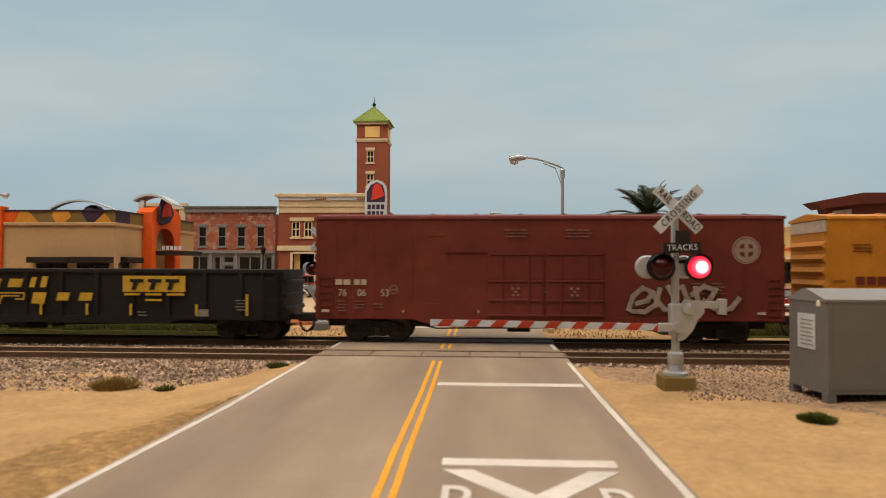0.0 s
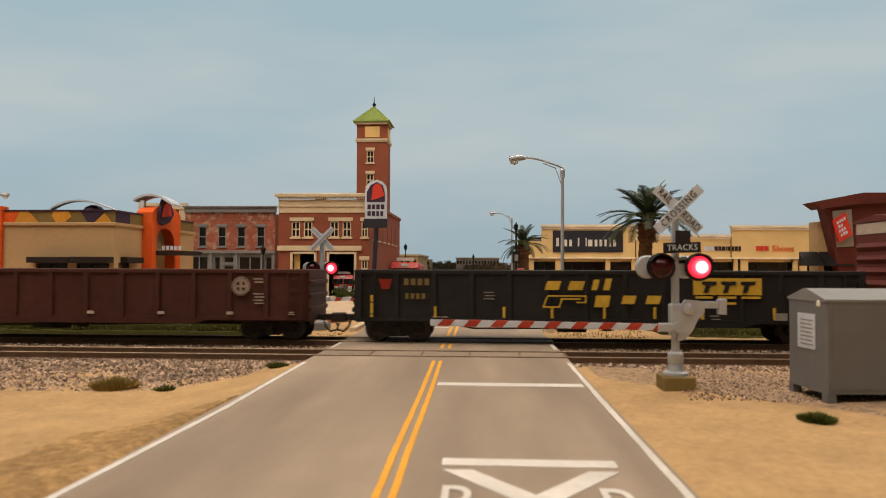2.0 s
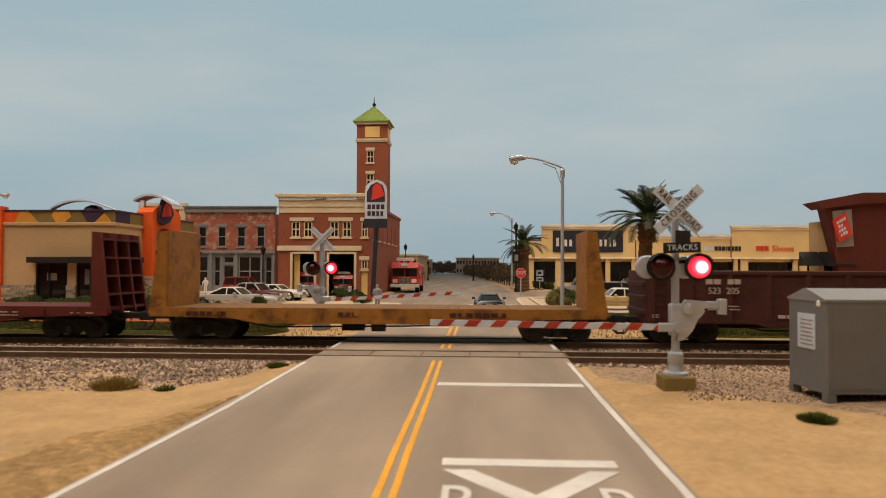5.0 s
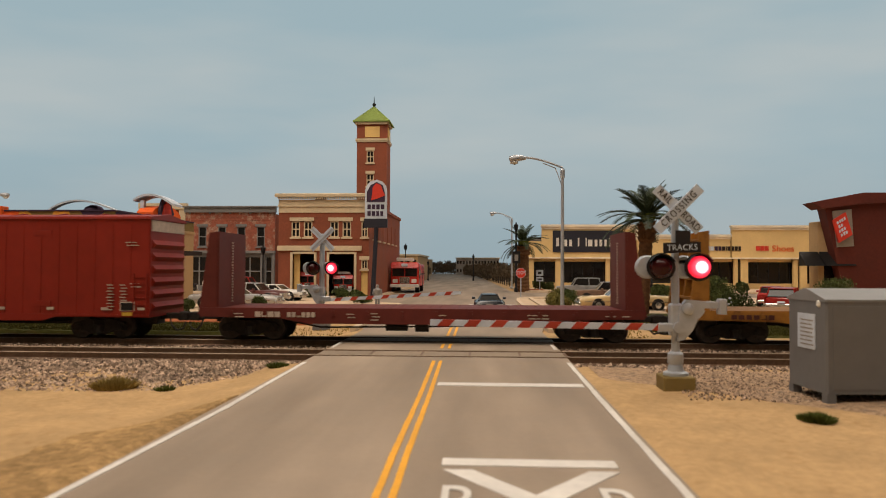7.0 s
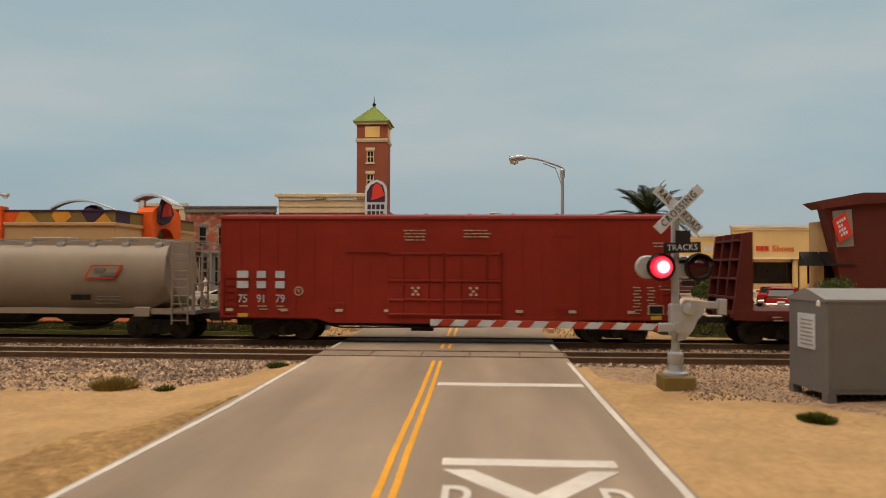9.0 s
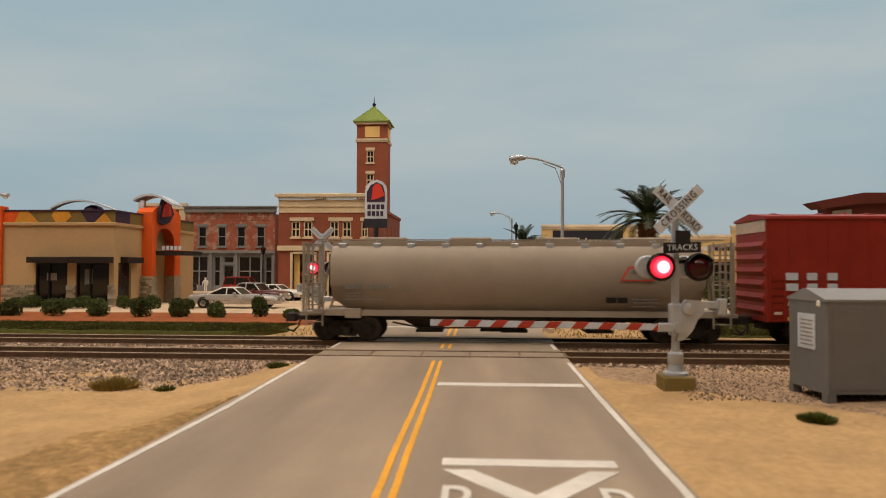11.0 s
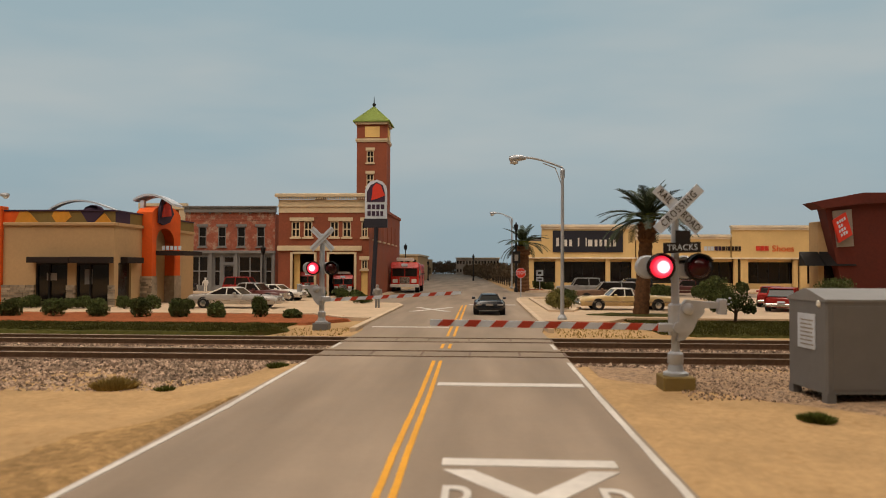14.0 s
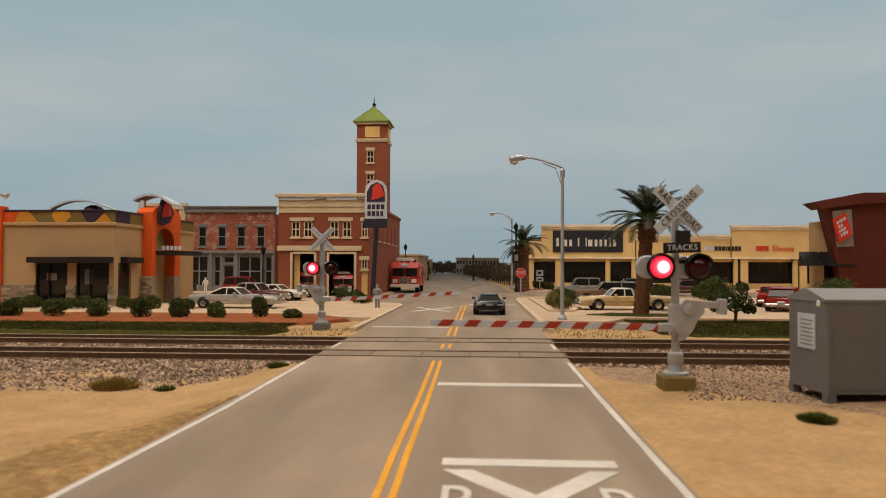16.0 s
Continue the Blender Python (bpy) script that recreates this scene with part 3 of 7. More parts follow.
backdrop()
room()
ground()
road()
track(C1, "rusty model railway track nearer the camera, empty")
track(C2, "rusty model railway track that carries the freight train")
ballast()
plazas()
strip("lawn_west", -60, -8.6, 29.2, 34.6, 0.02, GRASS, "dark green turf strip beside the track", "grass")
strip("lawn_east", 7.0, 60, 29.6, 38.4, 0.02, GRASS, "dark green turf strip beside the track", "grass")
strip("mulch_bed", -60, -6.6, 34.0, 40.6, 0.07, MULCH, "red-brown mulch bed along the parking area", "mulch", 0.5)
strip("planter_soil", 4.45, 6.3, 43.8, 61.2, 0.16, GRASS, "dark planter soil inside the raised kerb", "soil", 0.1)
strip("verge_island", 5.6, 13, 39.6, 42.2, 0.14, GRASS, "narrow turf island round the palm foot", "grass", 0.3)
blades("grass", [(-30, -9.0, 29.7, 34.3), (7.6, 20, 29.9, 38.0)], 52000, 0.03, 0.10, GRASS, "short dark green grass beside the track", lambda x, y: 0.0)
blades("dry_grass", [(-8.8, -6.0, 29.6, 33.0), (3.3, 7.2, 29.2, 35.5)], 900, 0.03, 0.12, DRYGRASS, "dry straw-coloured grass beside the road", lambda x, y: ground_z(x, y) - 0.01)


def verge(x0, x1, y0, y1, label):
    """A ragged band of bare soil along the road edge."""
    n, form, vs = 40, Form(), []
    for i in range(n + 1):
        y = y0 + (y1 - y0) * i / n
        k = min(1, (n - i) / 14)
        a, b = x0, x0 + (x1 - x0) * k + (0.3 * noise.noise(Vector((y * 0.9, x0, 0))) + 0.25 * noise.noise(Vector((y * 3.1, x0, 4)))) * (0.3 + 0.7 * k)
        for j in range(10):
            x = a + (b - a) * j / 9
            vs.append((x, y, ground_z(x, y) + (0.05 if j < 7 else (0.03, 0.01, -0.03)[j - 7])))
    form.add(vs, [(i * 10 + j, i * 10 + 10 + j, i * 10 + 11 + j, i * 10 + 1 + j) for i in range(n) for j in range(9)])
    tagged(part("soil_verge", form, SOIL, smooth=True), label, "soil", kind="structure")


def gravel_patch():
    """Fine gravel spread from the track towards the cabinet."""
    n, form, vs = 44, Form(), []
    for i in range(n + 1):
        x = 3.08 + 14.2 * i / n
        near = max(12.7, 18.2 - (x - 3.3) * 0.95) + 0.35 * noise.noise(Vector((x * 1.1, 2, 0)))
        for j in range(9):
            y = near + (20.9 - near) * j / 8
            vs.append((x, y, max(ground_z(x, y), -0.2) + (0.025 if j else -0.03)))
    form.add(vs, [(i * 9 + j, i * 9 + 9 + j, i * 9 + 10 + j, i * 9 + 1 + j) for i in range(n) for j in range(8)])
    tagged(part("gravel_patch", form, PATCH, smooth=True), "fine grey-brown gravel round the relay cabinet", "gravel", kind="structure")


gravel_patch()
verge(RL - 0.01, -7.3, 3, 15.2, "darker brown soil along the road edge")


def tuft(x, y, r, h, material, label, count=160):
    form = Form()
    for _ in range(count):
        a, d, b = rnd.uniform(0, 6.3), r * math.sqrt(rnd.random()), rnd.uniform(0, 6.3)
        px, py, hh = x + d * math.cos(a), y + d * math.sin(a), h * rnd.uniform(0.5, 1) * (1.15 - d / r * 0.6)
        form.add([(px - 0.02 * math.cos(b), py - 0.02 * math.sin(b), -0.02), (px + 0.02 * math.cos(b), py + 0.02 * math.sin(b), -0.02),
                  (px + (px - x) * 0.5, py + (py - y) * 0.5, hh)], [(0, 1, 2)])
    tagged(part("grass_tuft", form, material, at=place(0, 0, ground_z(x, y))), label, "grass", "grass tufts")


tuft(-9.05, 17.0, 0.45, 0.36, DRYGRASS, "dry yellowish grass tuft on the ballast edge", 900)
tuft(-7.75, 16.9, 0.2, 0.13, TUFT, "small dark green grass tuft by the ballast", 300)
tuft(-5.85, 20.0, 0.25, 0.2, TUFT, "small green grass tuft at the road edge", 350)
tuft(6.4, 13.8, 0.27, 0.2, TUFT, "low dark green grass tuft in the sand", 900)
tuft(3.35, 25.0, 0.35, 0.3, DRYGRASS, "sparse dry weeds between the tracks", 80)
tuft(6.0, 28.9, 0.6, 0.4, DRYGRASS, "dry straw-coloured weeds beside the rails", 500)


# ---- crossing signals ----
BALLS = []


def signal(at, tip, counter, label, plinth_size, mast_r=0.1, writing=True, droop=0.7, foot=1.44, first=0.36, pitch=0.64):
    """Flashing crossing signal with its barrier arm. tip: how far the arm reaches along x; counter: the side of the weight."""
    ob = thing("crossing_signal", label, "signal", at, "crossing signals")
    if plinth_size:
        a = plinth_size
        part("plinth", Form().box(-a, a, -a, a, -0.3, 0.30, 0.03), OLIVE if writing else GREYBOX, ob, "dull olive foundation block")
    part("base_flange", Form().lathe(0, 0, [(0.30, 0.30), (0.30, 0.36), (0.20, 0.40), (0.16, 0.55), (0.19, 0.60), (0.19, 0.80), (0.12, 0.86)], 12), SILVER, ob, smooth=True)
    part("mast", Form().lathe(0, 0, [(mast_r, 0.8), (mast_r * 0.9, 4.42), (mast_r * 0.6, 4.50)], 12), SILVER, ob, smooth=True)
    for s in (1, -1):
        board = part("crossbuck_board", Form().box(-0.715, 0.715, -0.03, 0.03, -0.125, 0.125), SIGNWHITE, ob, "", place(0.035, -0.13 - 0.07 * (s > 0), 4.245, 0, -45 * s, 0))
        if writing:
            words = (("CROSSING", 0.0),) if s > 0 else (("RAIL", -0.43), ("ROAD", 0.41))
            for w, x in words:
                letters("lettering", w, 0.235, SIGNBLACK, board, place(x, -0.032, 0), depth=0.012, squeeze=0.78, apart=1.32 if s > 0 else 1.08)
        else:
            part("rib", Form().box(-0.7, 0.7, -0.05, -0.03, -0.02, 0.02), SILVER, board)
    if writing:
        part("number_plate", Form().box(-0.02, 0.32, -0.16, -0.12, 3.42, 3.74), SIGNBLACK, ob, "dark blank plate")
        plate = part("track_plate", Form().box(-0.43, 0.43, -0.03, 0.03, -0.125, 0.125), SIGNBLACK, ob, "black plate with white letters", place(0.11, -0.2, 3.33, 0, -1.6, 0))
        letters("lettering", "TRACKS", 0.20, SIGNWHITE, plate, place(0, -0.032, 0), depth=0.012, squeeze=0.9, apart=1.1)
    part("lamp_arm", Form().box(-0.52, 0.58, -0.06, 0.06, 2.96, 3.06, 0.02).box(-0.07, 0.07, -0.1, 0.1, 2.8, 3.2, 0.02), SILVER, ob)
    for x in (-0.38, 0.50):
        lamp = part("lamp_hood", Form().lathe(0, 0, [(0.33, 0.0), (0.33, 0.05), (0.335, 0.06), (0.30, 0.065)], 24).add(
            [(0.31 * math.cos(a), 0.31 * math.sin(a), z) for z in (0.05, 0.26) for a in [radians(25 + 13 * k) for k in range(11)]],
            [(k, k + 1, k + 12, k + 11) for k in range(10)]), BLACK, ob, "black hooded lamp disc", place(x, -0.16, 2.87, 90, 0, 0), True)
        part("back_housing", Form().lathe(0, 0, [(0.29, 0.0), (0.27, 0.10), (0.16, 0.20), (0.06, 0.22)], 16), SILVER, ob, "silver rear lamp housing", place(x, -0.14, 2.87, -90, 0, 0), True)
        # facing the other road user, a second lamp of the pair
        part("rear_lamp", Form().lathe(0, 0, [(0.25, 0.0), (0.28, 0.04), (0.28, 0.18), (0.24, 0.27), (0.10, 0.32)], 18), SILVER, ob, "silver lamp turned to the other side", place(x - 0.27, -0.06, 2.87, -90, 0, 0), True)
        # the lens ball turns in the hood: lit half to the front or to the back
        ball = Form()
        n, seg = 12, 20
        vs = [(0.27 * math.sin(math.pi * i / n) * math.cos(2 * math.pi * k / seg), 0.27 * math.cos(math.pi * i / n), 0.27 * math.sin(math.pi * i / n) * math.sin(2 * math.pi * k / seg)) for i in range(n + 1) for k in range(seg)]
        ball.add(vs, [(i * seg + k, i * seg + (k + 1) % seg, (i + 1) * seg + (k + 1) % seg, (i + 1) * seg + k) for i in range(n) for k in range(seg)])
        lens = part("lens", ball, LENSDARK, ob, "red signal lens that flashes", place(x, -0.21, 2.87), True)
        lens.data.materials.append(LAMPLIT)
        for p in lens.data.polygons:
            if p.center.y < -0.012 * S:
                p.material_index = 1
        BALLS.append((lens, x > 0))
    s = 1 if counter > 0 else -1
    part("gate_mechanism", Form().box(-0.14, 0.14, -0.16, 0.16, 1.25, 2.0, 0.04).prism([(s * 0.0, 1.12), (s * 0.16, 1.16), (s * 0.34, 1.36), (s * 0.46, 1.62), (s * 0.62, 1.80), (s * 0.62, 2.06), (s * 0.2, 2.1), (s * 0.05, 1.9)], -0.22, -0.05), SILVER, ob, "silver barrier mechanism")
    part("pivot_hub", Form().rod([(s * 0.24, -0.30, 1.88), (s * 0.24, -0.27, 1.88), (s * 0.24, -0.21, 1.88)], [0.06, 0.13, 0.15], 14).rod([(s * 0.02, -0.27, 1.44), (s * 0.02, -0.15, 1.44)], 0.13, 12), SILVER, ob, "round pivot hub", smooth=True)
    part("counterweight", Form().box(min(s * 0.5, s * 1.1), max(s * 0.5, s * 1.1), -0.2, -0.08, 1.9, 2.06, 0.02).box(min(s * 0.95, s * 1.13), max(s * 0.95, s * 1.13), -0.26, -0.02, 1.76, 2.12, 0.02), SILVER, ob)
    arm = part("gate_arm", Form().box(min(tip, -s * 0.2), max(tip, -s * 0.2), -0.14, -0.08, -0.075, 0.075), SIGNWHITE, ob, "white barrier arm with red stripes", place(0, 0, foot, 0, droop * (1 if tip < 0 else -1), 0))
    part("arm_bracket", Form().box(min(-s * 0.45, 0), max(-s * 0.45, 0), -0.17, -0.05, 1.34, 1.54, 0.03), SILVER, ob)
    d = 1 if tip > 0 else -1
    k = 0
    while first + k * pitch < abs(tip) - 0.25:
        x = d * (first + k * pitch)
        part("red_stripe", Form().prism([(x - 0.22, -0.08), (x + 0.08, -0.08), (x + 0.22, 0.08), (x - 0.08, 0.08)], -0.148, -0.074), GATERED, arm)
        k += 1
    return ob


signal(place(4.64, 17.05, -0.04), -5.86, 1, "silver crossing signal with crossbuck, red flashers and lowered barrier", 0.37)
signal(place(-7.5, 32.8, -0.12), 6.6, -1, "silver crossing signal seen from behind with lowered barrier", 0.36, 0.13, False, 3.4, 1.36, 0.82, 0.74)


def cabinet():
    ob = thing("relay_cabinet", "grey metal relay cabinet on legs, pitched lid coloured lighter as if lit from above", "cabinet", place(8.93, 16.34, -0.10, 0, 0, 3))
    w, d, h = 1.6, 0.82, 2.24
    part("body", Form().box(-w, w, -d, d, 0.22, h, 0.04), GREYBOX, ob)
    part("lid", Form().prism([(-d - 0.015, h - 0.05), (d + 0.015, h - 0.05), (d + 0.015, h), (d * 0.10, h + 0.22), (-d * 0.06, h + 0.22), (-d - 0.015, h + 0.0)], -w - 0.02, w + 0.02, "x"), CABROOF, ob, "grey metal lid with light from above put into its colour")
    part("door", Form().box(-w + 0.14, -0.01, -d - 0.012, -d, 0.32, h - 0.14, 0.008), GREYBOX, ob)
    part("door", Form().box(0.01, w - 0.1, -d - 0.012, -d, 0.32, h - 0.14, 0.008), GREYBOX, ob)
    for x in (-w + 0.1, w - 0.1):
        for y in (-d + 0.1, d - 0.1):
            part("leg", Form().box(x - 0.1, x + 0.1, y - 0.1, y + 0.1, -0.02, 0.24), GREYBOX, ob)
    side = part("notice", Form().box(-w - 0.03, -w - 0.004, -0.40, 0.34, 1.12, 1.9), SIGNWHITE, ob, "white notice with printed lines")
    for k in range(7):
        part("print_line", Form().box(-w - 0.04, -w - 0.028, -0.34 + 0.05 * (k % 2), 0.20, 1.20 + k * 0.09, 1.23 + k * 0.09), GREYPANEL, side)
    part("lamp_bead", Form().lathe(-w + 0.0, -0.55, [(0.02, 2.06), (0.06, 2.1), (0.06, 2.18), (0.02, 2.22)], 10), HEADLAMP, ob, smooth=True)


cabinet()


# ---- the freight train ----
WHEELSETS = []
TRAIN = []      # car, left end along the track at the start


def wheels(ob, length, offs=(1.46, 3.06)):
    """Two trucks: side frames, springs and wheel sets."""
    disc = Form().rod([(0, -0.80, 0), (0, -0.76, 0), (0, -0.74, 0), (0, -0.66, 0)], [0.44, 0.46, 0.46, 0.50], 20)
    disc.rod([(0, 0.66, 0), (0, 0.74, 0), (0, 0.80, 0)], [0.50, 0.46, 0.44], 20).rod([(0, -0.95, 0), (0, 0.95, 0)], 0.09, 8)
    disc.rod([(0, -0.83, 0), (0, -0.80, 0)], [0.20, 0.22], 12)
    first = None
    for a, b in ((offs[0], offs[1]), (length - offs[1], length - offs[0])):
        mid = (a + b) / 2
        truck = part("truck", Form().box(mid - 0.22, mid + 0.22, -1.05, 1.05, 0.42, 0.72, 0.03), SOOT, ob, "dark cast truck with two axles")
        for y in (-1.0, 0.92):
            f = Form().prism([(a - 0.28, 0.50), (a - 0.22, 0.34), (a + 0.22, 0.34), (mid - 0.34, 0.20), (mid + 0.34, 0.20), (b - 0.22, 0.34), (b + 0.22, 0.34), (b + 0.28, 0.50),
                              (b + 0.18, 0.62), (mid + 0.45, 0.76), (mid - 0.45, 0.76), (a - 0.18, 0.62)], y, y + 0.10)
            part("side_frame", f, SOOT, truck)
            part("spring_nest", Form().rod([(mid, y - 0.03, 0.26), (mid, y - 0.03, 0.54)], 0.18, 8), SOOT, truck)
            for x in (a, b):
                part("axle_box", Form().rod([(x, y - 0.06, 0.46), (x, y, 0.46)], 0.13, 10), SOOT, truck)
        for x in (a, b):
            if first is None:
                w = first = part("wheelset", disc, WHEELSTEEL, truck, "dark steel wheels on an axle", place(x, 0, 0.46), True)
            else:
                w = new("wheelset", first.data)
                w["label"] = "dark steel wheels on an axle"
                w.parent, w.matrix_basis = truck, place(x, 0, 0.46)
            WHEELSETS.append((w, x))


def couplers(ob, length):
    for x, s in ((0, -1), (length, 1)):
        part("coupler", Form().box(min(x - 0.3 * s, x + 0.55 * s), max(x - 0.3 * s, x + 0.55 * s), -0.12, 0.12, 0.72, 0.95, 0.03).box(min(x + 0.45 * s, x + 0.85 * s), max(x + 0.45 * s, x + 0.85 * s), -0.2, 0.14, 0.66, 1.0, 0.05), SOOT, ob)
        part("air_hose", Form().rod([(x + 0.2 * s, -0.35, 0.85), (x + 0.3 * s, -0.4, 0.5), (x + 0.5 * s, -0.38, 0.3), (x + 0.72 * s, -0.3, 0.36), (x + 0.8 * s, -0.25, 0.62)], 0.04, 6), SOOT, ob, smooth=True)


def ladder(ob, x, y0, y1, z0, z1, material, steps=6, along="x", name="ladder"):
    f = Form()
    if along == "x":
        for k in (y0, y1):
            f.box(k - 0.025, k + 0.025, x - 0.05, x, z0, z1)
        for i in range(steps):
            z = z0 + (z1 - z0) * (i + 0.5) / steps
            f.box(y0, y1, x - 0.05, x - 0.01, z - 0.02, z + 0.02)
    else:
        for k in (y0, y1):
            f.box(x - 0.04, x + 0.04, k - 0.025, k + 0.025, z0, z1)
        for i in range(steps):
            z = z0 + (z1 - z0) * (i + 0.5) / steps
            f.box(x - 0.03, x + 0.03, y0, y1, z - 0.02, z + 0.02)
    part(name, f, material, ob)


def underframe(ob, length, z):
    part("underframe", Form().box(0.3, length - 0.3, -0.35, 0.35, z - 0.2, z + 0.1), SOOT, ob)
    part("brake_rigging", Form().rod([(3.4, -0.9, 0.72), (4.5, -0.85, 0.5), (length * 0.55, -0.85, 0.56), (length - 3.6, -0.8, 0.66)], 0.035, 6).rod([(length * 0.42, -0.5, 0.55), (length * 0.47, -0.5, 0.55)], 0.2, 10), SOOT, ob)


def boxcar(label, length, paint, x0, top=4.72, ends=None):
    ob = thing("boxcar", label, "boxcar", None, "train cars")
    TRAIN.append((ob, x0))
    part("body", Form().prism([(-1.5, 0.86), (1.5, 0.86), (1.5, top - 0.16), (0.6, top), (-0.6, top), (-1.5, top - 0.16)], 0.06, length - 0.06, "x"), paint, ob)
    part("roof", Form().prism([(-1.56, top - 0.17), (1.56, top - 0.17), (1.54, top - 0.08), (0.0, top + 0.1), (-1.54, top - 0.08)], 0.0, length, "x"), paint, ob)
    for i in range(10):
        x = 0.9 + i * (length - 1.8) / 9
        part("roof_rib", Form().prism([(-1.5, top - 0.09), (1.5, top - 0.09), (0, top + 0.14)], x - 0.05, x + 0.05, "x"), paint, ob)
    part("side_sill", Form().prism([(0.1, 0.9), (3.6, 0.9), (4.2, 0.72), (length - 4.2, 0.72), (length - 3.6, 0.9), (length - 0.1, 0.9), (length - 0.1, 0.98), (0.1, 0.98)], -1.53, -1.42), paint, ob)
    a, b = length * 0.375, length * 0.62
    # smooth side with narrow posts
    n = 24
    for i in range(n + 1):
        x = 0.12 + i * (length - 0.24) / n
        if x < a - 0.2 or x > b + 0.2:
            part("side_post", Form().box(x - 0.02, x + 0.02, -1.512, -1.49, 0.98, top - 0.25), paint, ob)
    for u, v in ((a, (a + b) / 2 - 0.04), ((a + b) / 2 + 0.04, b)):
        door = part("door", Form().box(u, v, -1.56, -1.48, 1.02, 3.32, 0.02), paint, ob, "plug door with raised panels")
        for z0, z1 in ((1.08, 1.55), (1.62, 2.22), (2.36, 3.22)):
            part("door_panel", Form().box(u + 0.1, v - 0.1, -1.575, -1.55, z0, z1, 0.012), paint, door)
        for x in (u + 0.55, v - 0.55):
            part("lock_bar", Form().rod([(x, -1.60, 1.05), (x, -1.60, 3.3)], 0.025, 6), paint, door)
        for z in (1.05, 1.58, 2.29, 3.27):
            part("door_rail", Form().box(u + 0.02, v - 0.02, -1.61, -1.55, z - 0.035, z + 0.035, 0.012), paint, door)
        mid = (u + v) / 2
        part("lock_gear", Form().box(mid - 0.2, mid + 0.2, -1.60, -1.56, 1.68, 2.12, 0.015), paint, door)
        for dx, dz in ((-0.14, 1.74), (0.05, 1.74), (-0.05, 1.86), (-0.16, 1.98), (0.06, 1.98)):
            part("lock_mark", Form().box(mid + dx, mid + dx + 0.1, -1.615, -1.6, dz, dz + 0.08), STENCIL if paint is BOXRED else DIM, door)
        part("handle", Form().rod([(mid - 0.3, -1.66, 1.64), (mid + 0.3, -1.66, 1.64)], 0.02, 6), paint, door)
    for x in (length * 0.26, length * 0.75):
        for z in (1.36, 4.02):
            part("side_patch", Form().box(x - 0.35, x + 0.35, -1.518, -1.49, z - 0.1, z + 0.1, 0.006), paint, ob)
    for z in (1.0, 3.36):
        part("door_track", Form().box(a - 1.6 if z > 2 else a, b + 0.1, -1.56, -1.49, z - 0.04, z + 0.04), paint, ob)
    for x, s in ((0.06, -1), (length - 0.06, 1)):
        for k in range(6):
            z = 1.25 + k * 0.47
            part("end_rib", Form().add(
                [(x, -1.36, z - 0.17), (x + 0.12 * s, -1.3, z), (x, -1.36, z + 0.17), (x, 1.36, z - 0.17), (x + 0.12 * s, 1.3, z), (x, 1.36, z + 0.17)],
                [(0, 1, 4, 3), (1, 2, 5, 4), (0, 2, 1), (3, 4, 5)]), ends or paint, ob)
        part("end_plate", Form().box(min(x, x + 0.03 * s), max(x, x + 0.03 * s), -1.42, 1.42, top - 0.62, top - 0.2), STENCIL, ob, "pale upper end plate")
        ladder(ob, -1.5, x - 0.62 if s > 0 else x + 0.12, x - 0.12 if s > 0 else x + 0.62, 0.95, 2.5, paint)
    underframe(ob, length, 0.72)
    wheels(ob, length)
    couplers(ob, length)
    return ob


def mark(ob, name, form, material, label="", split=True):
    """Painted or raised marks on a car's side: each block is a part of its own."""
    if not split:
        return part(name, form, material, ob, label)
    runs, start, reach = [], 0, 0
    for i, q in enumerate(form.f):
        if min(q) > reach and i:
            runs.append((start, i))
            start = i
        reach = max(reach, max(q))
    runs.append((start, len(form.f)))
    for a, b in runs:
        lo, hi = min(min(q) for q in form.f[a:b]), max(max(q) for q in form.f[a:b])
        part(name, Form().add(form.v[lo:hi + 1], [tuple(i - lo for i in q) for q in form.f[a:b]]), material, ob, label)


def disc(form, x, z, r, y, seg=20, inner=0.0):
    n = seg
    vs = [(x + r * math.cos(2 * math.pi * k / n), y - 0.02, z + r * math.sin(2 * math.pi * k / n)) for k in range(n)]
    form.add(vs + [(a, y, c) for a, b, c in vs], [tuple(range(n))] + [(k, (k + 1) % n, n + (k + 1) % n, n + k) for k in range(n)])
    return form


def ring(form, x, z, r0, r1, y, seg=28):
    n = seg
    turn = [(math.cos(2 * math.pi * k / n), math.sin(2 * math.pi * k / n)) for k in range(n)]
    return form.add([(x + r * c, yy, z + r * q) for yy in (y - 0.012, y) for r in (r0, r1) for c, q in turn],
                    [(a * n + k, a * n + (k + 1) % n, b * n + (k + 1) % n, b * n + k) for a, b in ((0, 1), (1, 3), (3, 2), (2, 0)) for k in range(n)])


def roundel(ob, x, z, r, y, ground_paint):
    """A round pale emblem: rim, field, and four dark quarters round a cross."""
    plate = part("emblem", disc(Form(), x, z, r, y, 28), GRAFFITI, ob, "round pale emblem with a cross")
    part("emblem_ring", ring(Form(), x, z, r * 0.86, r * 0.91, y - 0.02), ground_paint, plate)
    for sx in (-1, 1):
        for sz in (-1, 1):
            part("emblem_quarter", Form().prism([(x + sx * r * 0.14, z + sz * r * 0.14), (x + sx * r * 0.14, z + sz * r * 0.5), (x + sx * r * 0.4, z + sz * r * 0.4), (x + sx * r * 0.5, z + sz * r * 0.14)], y - 0.034, y - 0.021), ground_paint, plate)


